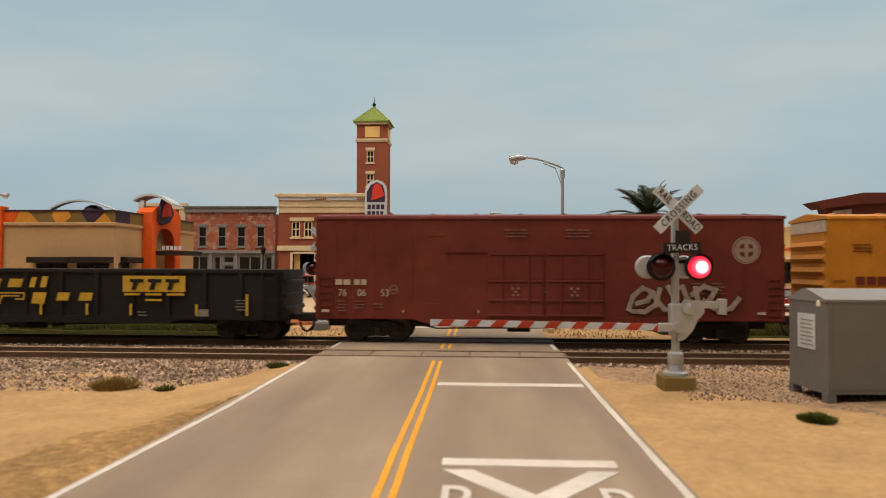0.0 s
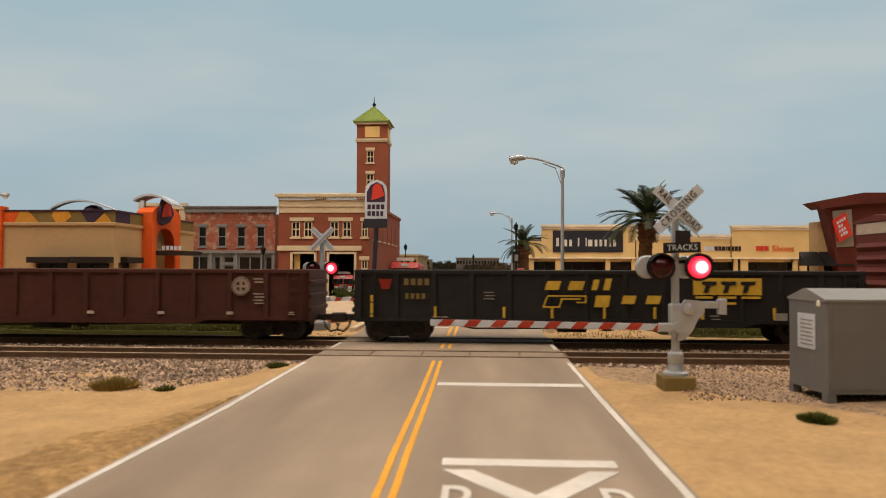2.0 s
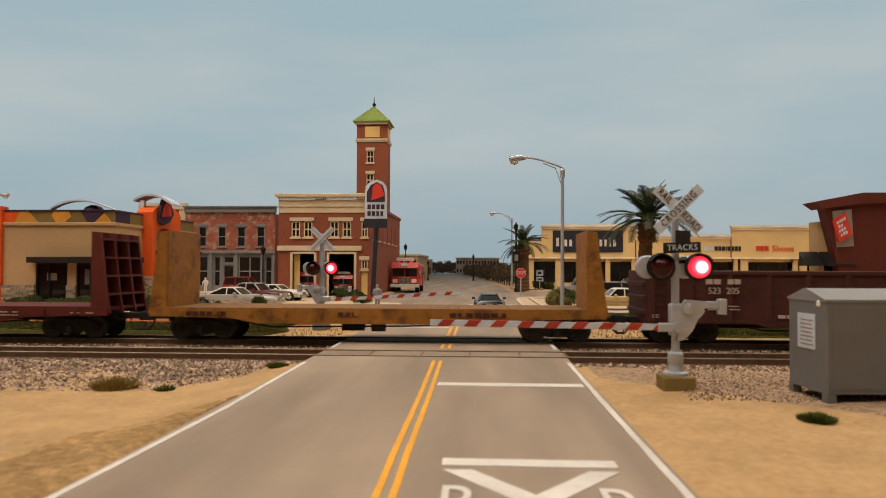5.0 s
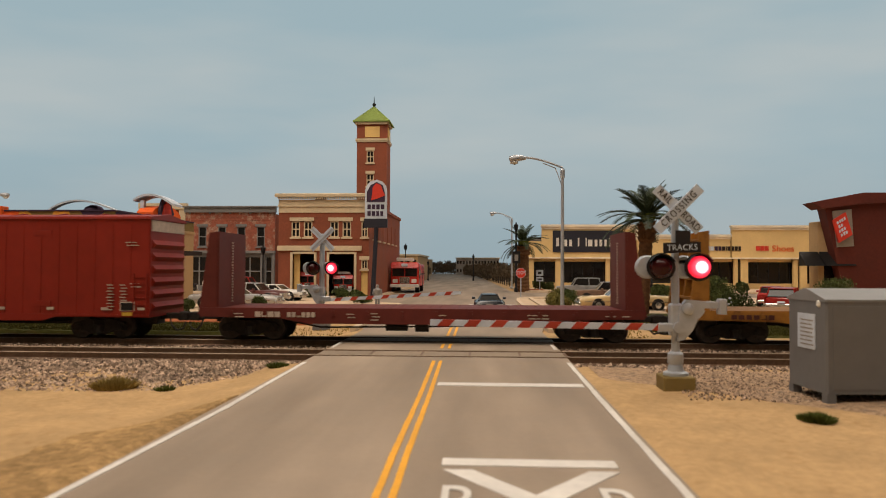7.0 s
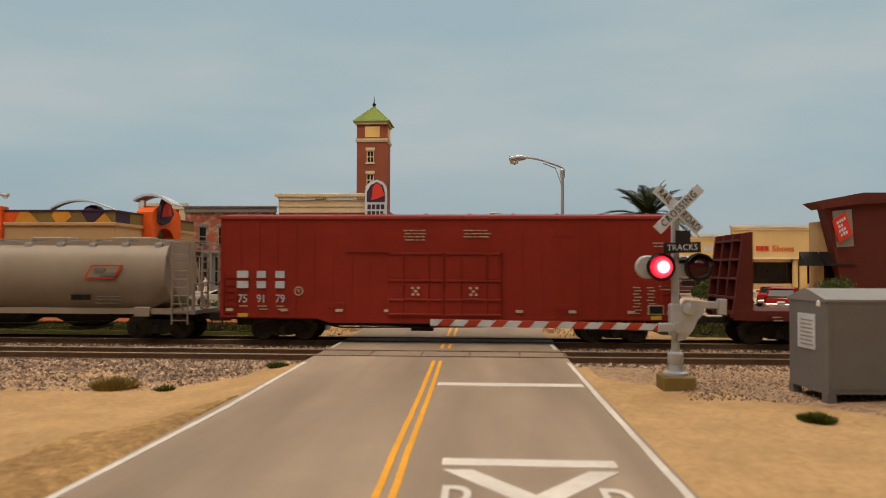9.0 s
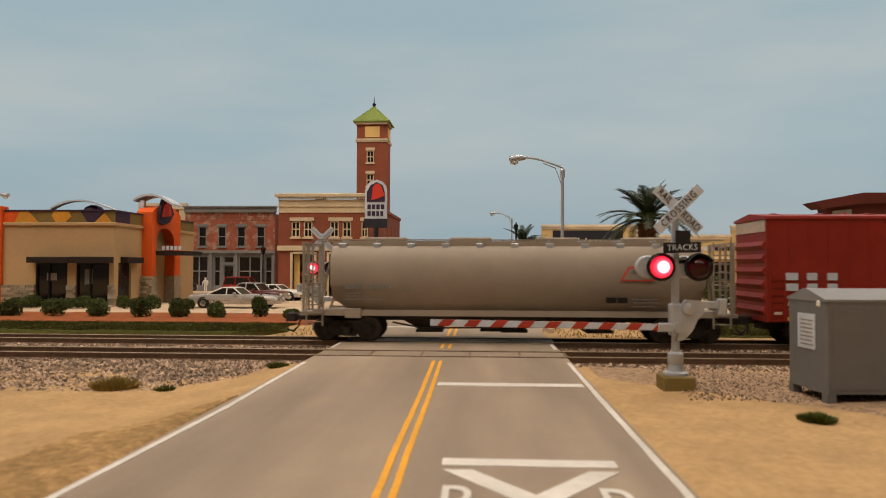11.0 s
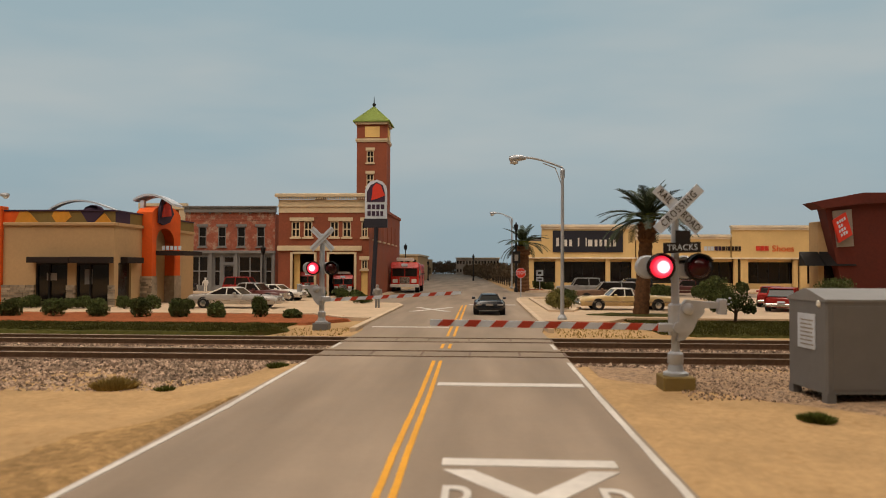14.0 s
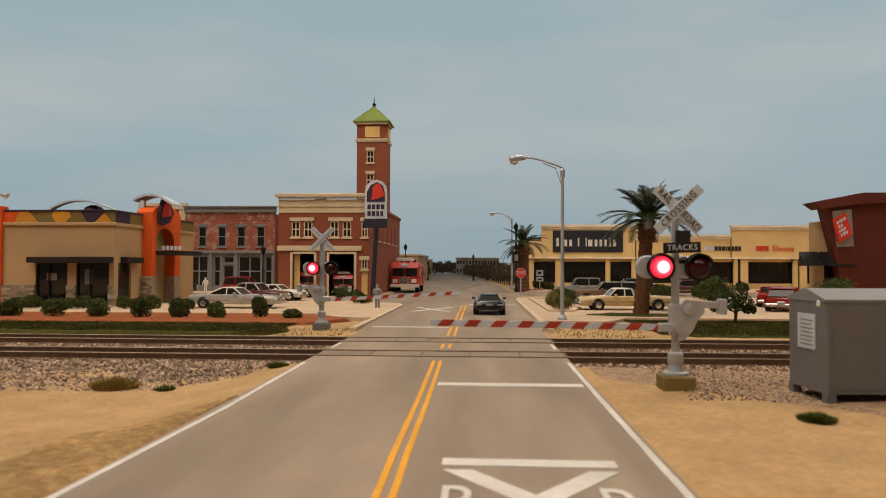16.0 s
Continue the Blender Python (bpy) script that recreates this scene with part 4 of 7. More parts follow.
def data_lines(ob, spots, material, y=-1.515):
    f = Form()
    for x, z, w, rows in spots:
        for k in range(rows):
            words = [w * q for q in ((0.16, 0.22, 0.12, 0.26), (0.3, 0.14, 0.34), (0.12, 0.26, 0.2, 0.14), (0.4, 0.18, 0.16))[(k + int(x * 3)) % 4]]
            bars(f, x + 0.05 * (k % 2), z - k * 0.115, words, 0.036, y, 0.06 * w)
    part("stencilling", f, material, ob, "small stencilled data lines")["kind"] = "stuff"


# a yellow car leads, then a brown one with a round emblem and a painted scrawl
lead = boxcar("yellow boxcar with brown lettering blocks", 17.0, BOXYELLOW, 12.25)
mark(lead, "emblem_bar", Form().prism([(2.0, 3.3), (2.3, 3.3), (3.2, 4.3), (2.9, 4.3)], -1.54, -1.51).prism([(2.9, 3.3), (3.2, 3.3), (2.3, 4.3), (2.0, 4.3)], -1.55, -1.515), REDSIGN, "red crossed emblem")
mark(lead, "lettering_block", bars(bars(Form(), 1.0, 2.2, [0.3, 0.3, 0.3], 0.3, -1.515), 2.4, 2.2, [0.3, 0.3, 0.3], 0.3, -1.515), BOXBROWN)
data_lines(lead, [(0.9, 3.6, 0.7, 3)], BOXBROWN)

brown = boxcar("brown boxcar with round emblem and grey graffiti", 17.0, BOXBROWN, -6.14)
mark(brown, "lettering_block", bars(bars(Form(), 0.80, 2.12, [0.25, 0.25], 0.20, -1.515, 0.05), 1.5, 2.12, [0.2, 0.2], 0.20, -1.515, 0.05), STENCIL, "pale lettering blocks")
for x, w in ((1.06, "76"), (1.77, "06"), (2.63, "53")):
    letters("number", w, 0.36, STENCIL, brown, place(x, -1.512, 1.82), depth=0.02, squeeze=0.9)
data_lines(brown, [(0.85, 1.5, 0.35, 4), (1.5, 1.5, 0.35, 3), (2.22, 1.4, 0.35, 2), (7.0, 4.12, 0.9, 3), (9.2, 4.12, 0.95, 3), (8.35, 2.0, 0.25, 2), (10.2, 2.0, 0.25, 2), (13.7, 2.2, 0.4, 4), (14.4, 2.2, 0.4, 4)], DIM)
mark(brown, "safety_stripe", bars(Form(), 0.3, 1.12, [0.28, 0.05, 0.05, 0.28], 0.09, -1.52, 2.7), STENCIL)
mark(brown, "safety_stripe", bars(Form(), 12.9, 1.12, [0.28, 0.28], 0.09, -1.52, 2.8), STENCIL)
roundel(brown, 15.60, 3.42, 0.49, -1.515, BOXBROWN)
part("emblem", ring(Form(), 2.95, 1.95, 0.13, 0.17, -1.515).box(2.83, 3.07, -1.53, -1.515, 1.92, 1.98), DIM, brown)
SPRAYDARK = mat("dark_spray_outline", (0.030, 0.022, 0.020), 0.7, grain=4, vary=0.2)


def scrawl(ob):
    """Sprayed shapes with no readable letters: fat pale strokes over a dark outline."""
    strokes = [[(11.45, 1.3), (11.6, 1.75), (11.95, 2.05), (12.3, 1.9), (12.1, 1.6), (11.75, 1.5)], [(11.6, 1.22), (12.0, 1.2), (12.4, 1.45), (12.55, 2.0)], [(12.35, 1.75), (12.7, 1.3), (13.0, 1.25), (13.05, 1.7), (12.85, 2.08)],
               [(12.95, 2.05), (13.35, 2.1), (13.5, 1.7), (13.3, 1.35), (13.6, 1.22), (13.9, 1.5), (13.8, 2.05)], [(13.7, 1.85), (14.1, 2.12), (14.5, 2.0), (14.3, 1.65), (14.0, 1.4)], [(14.1, 1.6), (14.45, 1.35), (14.75, 1.26), (15.05, 1.36), (15.3, 1.68)]]
    for k, (radius, material, name, label) in enumerate(((0.115, SPRAYDARK, "graffiti_outline", "dark sprayed outline"), (0.085, GRAFFITI, "graffiti", "pale grey sprayed strokes"))):
        form, layer = Form(), -1
        for path in strokes:
            for (ax, az), (bx, bz) in zip(path, path[1:]):
                layer += 1
                d = Vector((bx - ax, bz - az)).normalized() * radius
                y = -1.516 - 0.03 * k - 0.0025 * layer
                form.prism([(ax - d.x - d.y, az - d.y + d.x), (bx + d.x - d.y, bz + d.y + d.x), (bx + d.x + d.y, bz + d.y - d.x), (ax - d.x + d.y, az - d.y - d.x)], y, y + 0.03)
        part(name, form, material, ob, label)


scrawl(brown)


def gondola(label, length, paint, x0, top=2.66, ribs=True):
    ob = thing("gondola", label, "gondola", None, "train cars")
    TRAIN.append((ob, x0))
    part("floor", Form().box(0.15, length - 0.15, -1.35, 1.35, 0.75, 1.0), paint, ob)
    for y0, y1 in ((-1.48, -1.38), (1.38, 1.48)):
        part("side", Form().box(0.15, length - 0.15, y0, y1, 0.78, top), paint, ob)
        s = -1 if y0 < 0 else 1
        part("top_chord", Form().box(0.1, length - 0.1, min(s * 1.55, s * 1.36), max(s * 1.55, s * 1.36), top - 0.12, top + 0.02, 0.02), paint, ob)
        part("bottom_sill", Form().prism([(0.2, 0.8), (3.9, 0.8), (4.4, 0.66), (length - 4.4, 0.66), (length - 3.9, 0.8), (length - 0.2, 0.8), (length - 0.2, 0.92), (0.2, 0.92)], min(s * 1.54, s * 1.42), max(s * 1.54, s * 1.42)), paint, ob)
        n = 13
        for i in range(n + 1):
            x = 0.3 + i * (length - 0.6) / n
            part("side_rib", Form().add(
                [(x - 0.12, s * 1.48, 0.85), (x - 0.07, s * 1.56, 0.85), (x + 0.07, s * 1.56, 0.85), (x + 0.12, s * 1.48, 0.85), (x - 0.12, s * 1.48, top - 0.1), (x - 0.07, s * 1.56, top - 0.1), (x + 0.07, s * 1.56, top - 0.1), (x + 0.12, s * 1.48, top - 0.1)],
                [(0, 1, 5, 4), (1, 2, 6, 5), (2, 3, 7, 6), (0, 3, 2, 1), (4, 5, 6, 7)]), paint, ob)
    for x, s in ((0.15, -1), (length - 0.15, 1)):
        part("end", Form().box(x - 0.06, x + 0.06, -1.45, 1.45, 0.8, top), paint, ob)
        for z in (1.2, 1.7, 2.2):
            part("end_rib", Form().box(min(x, x + 0.14 * s), max(x, x + 0.14 * s), -1.42, 1.42, z - 0.08, z + 0.08, 0.02), paint, ob)
        ladder(ob, -1.56, x - 0.7 if s > 0 else x + 0.2, x - 0.2 if s > 0 else x + 0.7, 0.85, top - 0.1, paint, 4)
    underframe(ob, length, 0.75)
    part("brake_cylinder", Form().rod([(length * 0.41, -0.9, 0.62), (length * 0.45, -0.9, 0.62)], 0.22, 12).box(length * 0.5, length * 0.52, -0.95, -0.7, 0.45, 0.8), SOOT, ob)
    wheels(ob, length, (0.88, 2.43))
    couplers(ob, length)
    return ob


black = gondola("black gondola with slanted yellow lettering blocks", 18.46, GONBLACK, -25.67)
f = Form()
for x, w, h in ((7.05, 0.50, 0.32), (7.88, 0.52, 0.32), (8.72, 0.20, 0.38), (9.14, 0.22, 0.42)):
    bars(f, x, 1.97, [w], h, -1.58, 0, 0.1)
for x, w, z, h in ((8.82, 0.50, 1.36, 0.42), (9.78, 0.46, 1.48, 0.30), (10.64, 0.48, 1.48, 0.30)):
    bars(f, x, z, [w], h, -1.58, 0, 0.08)
bars(f, 6.98, 1.33, [0.62], 0.05, -1.58, 0, 0.02)
bars(f, 7.16, 1.73, [1.38], 0.05, -1.58, 0, 0.0)
bars(f, 7.62, 1.62, [0.72], 0.05, -1.58, 0, 0.0)
bars(f, 8.18, 1.50, [0.34], 0.05, -1.58, 0, 0.02)
bars(f, 6.98, 1.38, [0.05], 0.35, -1.58, 0, 0.14)
bars(f, 7.55, 1.38, [0.05], 0.24, -1.58, 0, 0.1)
bars(f, 8.48, 1.50, [0.05], 0.23, -1.58, 0, 0.03)
mark(black, "lettering_block", f, GONYEL, "slanted yellow lettering blocks")
mark(black, "name_panel", Form().box(12.33, 14.71, -1.60, -1.565, 1.82, 2.42), GONYEL, "yellow panel with black blocks")
f = Form()
for x in (12.62, 13.30, 13.98):
    f.prism([(x + 0.05, 1.9), (x + 0.22, 1.9), (x + 0.30, 2.16), (x + 0.5, 2.18), (x + 0.52, 2.3), (x, 2.3), (x + 0.0, 2.2), (x + 0.14, 2.16)], -1.63, -1.60)
mark(black, "panel_block", f, GONBLACK)
mark(black, "slogan_bar", bars(bars(Form(), 12.4, 1.69, [0.6, 0.62, 0.65], 0.08, -1.58, 0.2), 13.2, 1.48, [0.62], 0.08, -1.58), GONYEL)
f = Form()
for x, h in ((0.72, 0.8), (3.05, 0.40), (5.55, 0.40), (7.27, 0.42), (9.14, 0.42), (10.92, 0.42), (12.6, 0.42), (15.1, 0.42), (17.0, 0.8)):
    f.box(x, x + 0.09, -1.60, -1.565, 0.95, 0.95 + h)
mark(black, "yellow_bar", f, GONYEL)
mark(black, "lettering_block", bars(bars(Form(), 1.95, 2.12, [0.16, 0.16, 0.16, 0.16], 0.24, -1.565, 0.09), 2.0, 1.62, [0.12, 0.12, 0.12, 0.12], 0.2, -1.565, 0.08), OLIVE)
mark(black, "small_emblem", Form().prism([(1.12, 1.98), (1.4, 1.98), (1.5, 2.34), (1.02, 2.34)], -1.59, -1.56), BOXRED)
mark(black, "data_plate", Form().box(15.15, 15.6, -1.585, -1.56, 0.92, 1.18), GREYPANEL)
data_lines(black, [(16.6, 1.5, 0.4, 4), (12.9, 1.05, 0.35, 2), (3.0, 0.95, 0.6, 1), (4.85, 1.85, 0.4, 3)], GREYPANEL, -1.565)

rust = gondola("dark brown gondola with round white emblem", 18.44, GONBROWN, -45.61)
mark(rust, "lettering_block", bars(bars(Form(), 2.18, 2.2, [0.24, 0.24], 0.18, -1.565, 0.04), 2.95, 2.2, [0.2, 0.2], 0.18, -1.565, 0.04), STENCIL)
for x, w in ((2.48, "523"), (3.12, "205")):
    letters("number", w, 0.32, STENCIL, rust, place(x, -1.59, 1.96), depth=0.02, squeeze=0.95)
roundel(rust, 15.83, 2.05, 0.35, -1.57, GONBROWN)
f = Form()
for x in (0.3, 4.7, 5.0, 10.0, 12.7, 15.3, 17.6):
    bars(f, x, 1.0, [0.24], 0.11, -1.565)
mark(rust, "safety_stripe", f, STENCIL)
data_lines(rust, [(2.2, 1.4, 0.4, 2), (2.95, 1.4, 0.4, 2), (1.2, 1.3, 0.6, 1), (16.3, 1.75, 0.4, 4), (16.3, 2.3, 0.35, 2)], STENCIL, -1.565)


def bulkhead_flat(label, length, paint, deck, x0, top, style):
    ob = thing("bulkhead_flatcar", label, "flatcar", None, "train cars")
    TRAIN.append((ob, x0))
    part("deck", Form().box(0.1, length - 0.1, -1.5, 1.5, 1.12, 1.22), deck, ob, "worn plank deck")
    n = 40
    for i in range(n):
        x = 0.9 + i * (length - 1.8) / n
        part("plank", Form().box(x + 0.01, x + (length - 1.8) / n - 0.01, -1.5, 1.5, 1.22, 1.255), deck, ob)
    for s in (-1, 1):
        part("side_sill", Form().prism([(0.1, 0.92), (3.2, 0.86), (4.2, 0.68), (length - 4.2, 0.68), (length - 3.2, 0.86), (length - 0.1, 0.92), (length - 0.1, 1.25), (0.1, 1.25)], min(s * 1.44, s * 1.54), max(s * 1.44, s * 1.54)), paint, ob)
        for i in range(12):
            x = 1.3 + i * (length - 2.6) / 11
            part("stake_pocket", Form().box(x - 0.07, x + 0.07, min(s * 1.53, s * 1.6), max(s * 1.53, s * 1.6), 0.98, 1.16), paint, ob)
    for x, s in ((0.0, 1), (length, -1)):
        inner = x + s * 0.78
        wall = part("bulkhead", Form().box(min(inner - 0.06 * s, inner), max(inner - 0.06 * s, inner), -1.46, 1.46, 1.22, top), paint, ob, "tall steel end bulkhead")
        for y in (-1.44, -0.5, 0.5, 1.44):
            part("bulkhead_post", Form().prism([(inner - 0.05 * s, 1.0), (x + 0.0 * s, 1.0), (x + 0.10 * s, 1.5), (inner - 0.36 * s, top - 0.05), (inner - 0.05 * s, top)], y - 0.05, y + 0.05), paint, wall)
        for z in (1.7, 2.4, 3.1, 3.8):
            k = (z - 1.5) / (top - 1.5)
            xo = x + s * (0.10 + 0.3 * k)
            part("bulkhead_rib", Form().box(min(xo, inner - 0.07 * s), max(xo, inner - 0.07 * s), -1.38, 1.38, z - 0.04, z + 0.04), paint, wall)
        if style:
            f = Form()
            for i in range(22):
                f.box(min(inner, inner + 0.03 * s), max(inner, inner + 0.03 * s), -0.1, -0.02, 1.4 + i * (top - 1.7) / 22, 1.46 + i * (top - 1.7) / 22)
            part("rivet_row", f, STENCIL, wall)["kind"] = "stuff"
    underframe(ob, length, 0.85)
    part("brake_cylinder", Form().rod([(length * 0.49, -0.9, 0.56), (length * 0.52, -0.9, 0.56)], 0.2, 12), SOOT, ob)
    wheels(ob, length, (1.0, 2.66))
    couplers(ob, length)
    return ob


ochre = bulkhead_flat("weathered yellow bulkhead flatcar with empty deck", 17.05, FLATYEL, DECK, -63.88, 4.12, False)
mark(ochre, "lettering_bar", bars(bars(bars(Form(), 1.5, 0.95, [0.2] * 6, 0.16, -1.55, 0.06), 7.2, 0.95, [0.2] * 3, 0.16, -1.55, 0.06), 11.3, 0.95, [0.25] * 7, 0.16, -1.55, 0.05), GONBROWN)
red = bulkhead_flat("dark red bulkhead flatcar with empty deck", 16.5, FLATRED, FLATRED, -81.81, 4.08, True)
mark(red, "lettering_block", bars(bars(Form(), 2.2, 0.92, [0.2, 0.2, 0.2, 0.2], 0.2, -1.55, 0.04), 3.4, 0.92, [0.13] * 6, 0.18, -1.55, 0.05), STENCIL)
data_lines(red, [(1.4, 1.02, 0.35, 2), (5.6, 1.02, 0.3, 2), (6.5, 1.05, 0.3, 3), (9.0, 1.0, 0.3, 1), (12.2, 1.02, 0.8, 2), (15.0, 1.0, 0.4, 1), (15.6, 1.0, 0.3, 1)], STENCIL, -1.55)

kcs = boxcar("bright red boxcar with large white lettering blocks", 16.9, BOXRED, -100.48)
f = Form()
for x, w in ((0.68, 0.50), (1.42, 0.42), (2.12, 0.42)):
    f.box(x + 0.03, x + w - 0.05, -1.55, -1.512, 1.98, 2.24).box(x + 0.03, x + w - 0.05, -1.55, -1.512, 2.36, 2.62)
mark(kcs, "lettering_block", f, SIGNWHITE, "large plain white block")
for x, w in ((0.92, "75"), (1.62, "91"), (2.33, "79")):
    letters("number", w, 0.42, SIGNWHITE, kcs, place(x, -1.512, 1.58), depth=0.02, squeeze=0.85)
part("emblem", ring(Form(), 3.02, 1.88, 0.13, 0.17, -1.515).prism([(2.96, 1.95), (3.0, 1.95), (3.02, 1.86), (3.04, 1.95), (3.08, 1.95), (3.03, 1.80), (3.01, 1.80)], -1.53, -1.515), STENCIL, kcs, "thin white ring mark")
data_lines(kcs, [(0.8, 1.3, 0.35, 1), (1.5, 1.3, 0.35, 2), (2.2, 1.3, 0.3, 2), (6.9, 4.1, 0.85, 4), (9.1, 4.1, 1.0, 3), (9.95, 3.15, 0.4, 2), (8.8, 2.9, 0.2, 2), (7.2, 2.05, 0.3, 3), (9.5, 2.05, 0.35, 3), (15.2, 2.05, 0.25, 9), (15.7, 2.05, 0.25, 9), (16.1, 2.1, 0.4, 2), (15.9, 3.65, 0.5, 2)], STENCIL)
f = Form()
for x in (0.3, 2.35, 4.4, 6.2, 11.0, 12.9, 15.0, 16.4):
    bars(f, x, 1.13, [0.26], 0.1, -1.52)
mark(kcs, "safety_stripe", f, STENCIL)
mark(kcs, "plate_rim", Form().box(15.72, 16.28, -1.535, -1.51, 1.09, 1.45), STENCIL)
mark(kcs, "data_plate", Form().box(15.77, 16.23, -1.552, -1.53, 1.14, 1.40), BLACK)
mark(kcs, "yellow_plate", bars(bars(Form(), 15.82, 0.92, [0.38], 0.13, -1.54), 0.75, 0.92, [0.38], 0.13, -1.54), GONYEL)


def hopper(label, length, x0):
    ob = thing("covered_hopper", label, "hopper car", None, "train cars")
    TRAIN.append((ob, x0))
    a, b, top, bot = 1.15, length - 1.15, 3.72, 1.10
    prof = [(-1.02, bot), (-1.34, 1.5), (-1.52, 2.1), (-1.55, 2.6), (-1.45, 3.1), (-1.22, 3.48), (-1.1, 3.56), (-1.1, top), (1.1, top), (1.1, 3.56), (1.22, 3.48), (1.45, 3.1), (1.55, 2.6), (1.52, 2.1), (1.34, 1.5), (1.02, bot)]
    n = len(prof)
    f = Form()
    xs = [(a + 0.0, 0.55), (a + 0.75, 1.0), (b - 0.75, 1.0), (b, 0.55)]
    f.add([(x + (0 if k > 0.9 else (0.0)), y * (1 if k > 0.9 else 0.97), z if k > 0.9 or z > 2 else z + 0.5) for x, k in xs for y, z in prof],
          [tuple(range(n)), tuple(range(3 * n, 4 * n))] + [(i * n + j, i * n + (j + 1) % n, (i + 1) * n + (j + 1) % n, (i + 1) * n + j) for i in range(3) for j in range(n)])
    part("body", f, HOPGREY, ob, "smooth rounded grey hopper body", smooth=True)
    for y in (-1.42, 1.36):
        part("side_sill", Form().box(0.5, length - 0.5, y, y + 0.06, bot - 0.12, bot + 0.1), HOPGREY, ob)
    part("roof_walk", Form().box(0.3, length - 0.3, -0.9, -0.72, top + 0.06, top + 0.1).box(0.3, length - 0.3, 0.72, 0.9, top + 0.06, top + 0.1), HOPGREY, ob)
    for i in range(11):
        x = a + 0.4 + i * (b - a - 0.8) / 10
        part("roof_bracket", Form().box(x - 0.14, x + 0.14, -1.2, -1.04, 3.5, 3.66, 0.02).box(x - 0.03, x + 0.03, -1.0, 1.0, top, top + 0.08), SILVER, ob)
    for i in range(4):
        x = a + 1.9 + i * (b - a - 3.8) / 3
        part("hatch", Form().box(x - 0.8, x + 0.8, -0.3, 0.3, top, top + 0.2, 0.04), HOPGREY, ob)
    for i in range(3):
        x = length * (0.30 + 0.2 * i)
        part("outlet", Form().add([(x - 1.5, -1.0, bot), (x + 1.5, -1.0, bot), (x + 1.5, 1.0, bot), (x - 1.5, 1.0, bot), (x - 0.35, -0.5, 0.42), (x + 0.35, -0.5, 0.42), (x + 0.35, 0.5, 0.42), (x - 0.35, 0.5, 0.42)],
                                  [(0, 1, 5, 4), (1, 2, 6, 5), (2, 3, 7, 6), (3, 0, 4, 7), (4, 5, 6, 7), (0, 3, 2, 1)]), SOOT, ob, "dark funnel outlet")
        part("outlet_gate", Form().box(x - 0.5, x + 0.5, -0.75, 0.75, 0.34, 0.44), SOOT, ob)
    for x0e, s in ((0.0, 1), (length, -1)):
        ex = x0e + 0.12 * s
        part("end_platform", Form().box(min(x0e, x0e + 1.6 * s), max(x0e, x0e + 1.6 * s), -1.4, 1.4, 0.98, 1.12), HOPGREY, ob)
        for y in (-1.3, 1.3):
            part("end_post", Form().box(ex - 0.05, ex + 0.05, y - 0.05, y + 0.05, 1.1, 3.7), HOPGREY, ob)
        for y in (-1.2, 1.2):
            part("end_brace", Form().rod([(x0e + 1.2 * s, y, 3.4), (ex + 0.5 * s, y * 0.92, 1.1)], 0.05, 6), HOPGREY, ob)
        part("end_rail", Form().box(ex - 0.03, ex + 0.03, -1.3, 1.3, 3.64, 3.7).box(ex - 0.03, ex + 0.03, -1.3, 1.3, 2.1, 2.15), HOPGREY, ob)
        ladder(ob, ex, -0.5, 0.1, 1.0, 3.7, HOPGREY, 9, "y")
        ladder(ob, -1.42, min(ex + 0.15 * s, ex + 0.75 * s), max(ex + 0.15 * s, ex + 0.75 * s), 0.6, 3.7, HOPGREY, 10)
        part("jack_pad", Form().box(min(x0e + 1.7 * s, x0e + 2.3 * s), max(x0e + 1.7 * s, x0e + 2.3 * s), -1.5, -1.3, 0.9, 1.25, 0.02), HOPGREY, ob)
    frame_ob = part("emblem_frame", Form().prism([(11.7, 2.3), (12.9, 2.3), (13.2, 2.82), (12.0, 2.82)], -1.60, -1.57).prism([(11.81, 2.35), (12.85, 2.35), (13.09, 2.77), (12.05, 2.77)], -1.607, -1.58), REDSIGN, ob, "red slanted emblem frame")
    me = frame_ob.data
    me.materials.append(HOPGREY)
    for p in me.polygons[len(me.polygons) // 2:]:
        p.material_index = 1
    mark(ob, "emblem_bar", bars(bars(Form(), 12.08, 2.57, [0.42], 0.12, -1.607, 0, 0.05), 12.35, 2.42, [0.55], 0.12, -1.607, 0, 0.05), SLATE)
    mark(ob, "black_plate", bars(Form(), 11.2, 1.5, [0.36, 0.36], 0.2, -1.5, 0.04, depth=0.06), BLACK)
    data_lines(ob, [(12.15, 1.62, 1.0, 2), (12.15, 1.36, 0.9, 1)], SLATE, -1.49)
    mark(ob, "lettering_block", bars(bars(Form(), 1.72, 1.98, [0.14] * 4, 0.15, -1.535, 0.04), 2.58, 1.98, [0.09] * 6, 0.15, -1.535, 0.05), SLATE)
    data_lines(ob, [(1.72, 1.8, 0.7, 3), (2.6, 1.56, 0.6, 1), (3.85, 1.95, 0.25, 2)], SLATE, -1.52)
    underframe(ob, length, 0.95)
    wheels(ob, length, (0.85, 2.5))
    couplers(ob, length)


hopper("grey covered hopper car with smooth rounded sides", 15.9, -117.3)


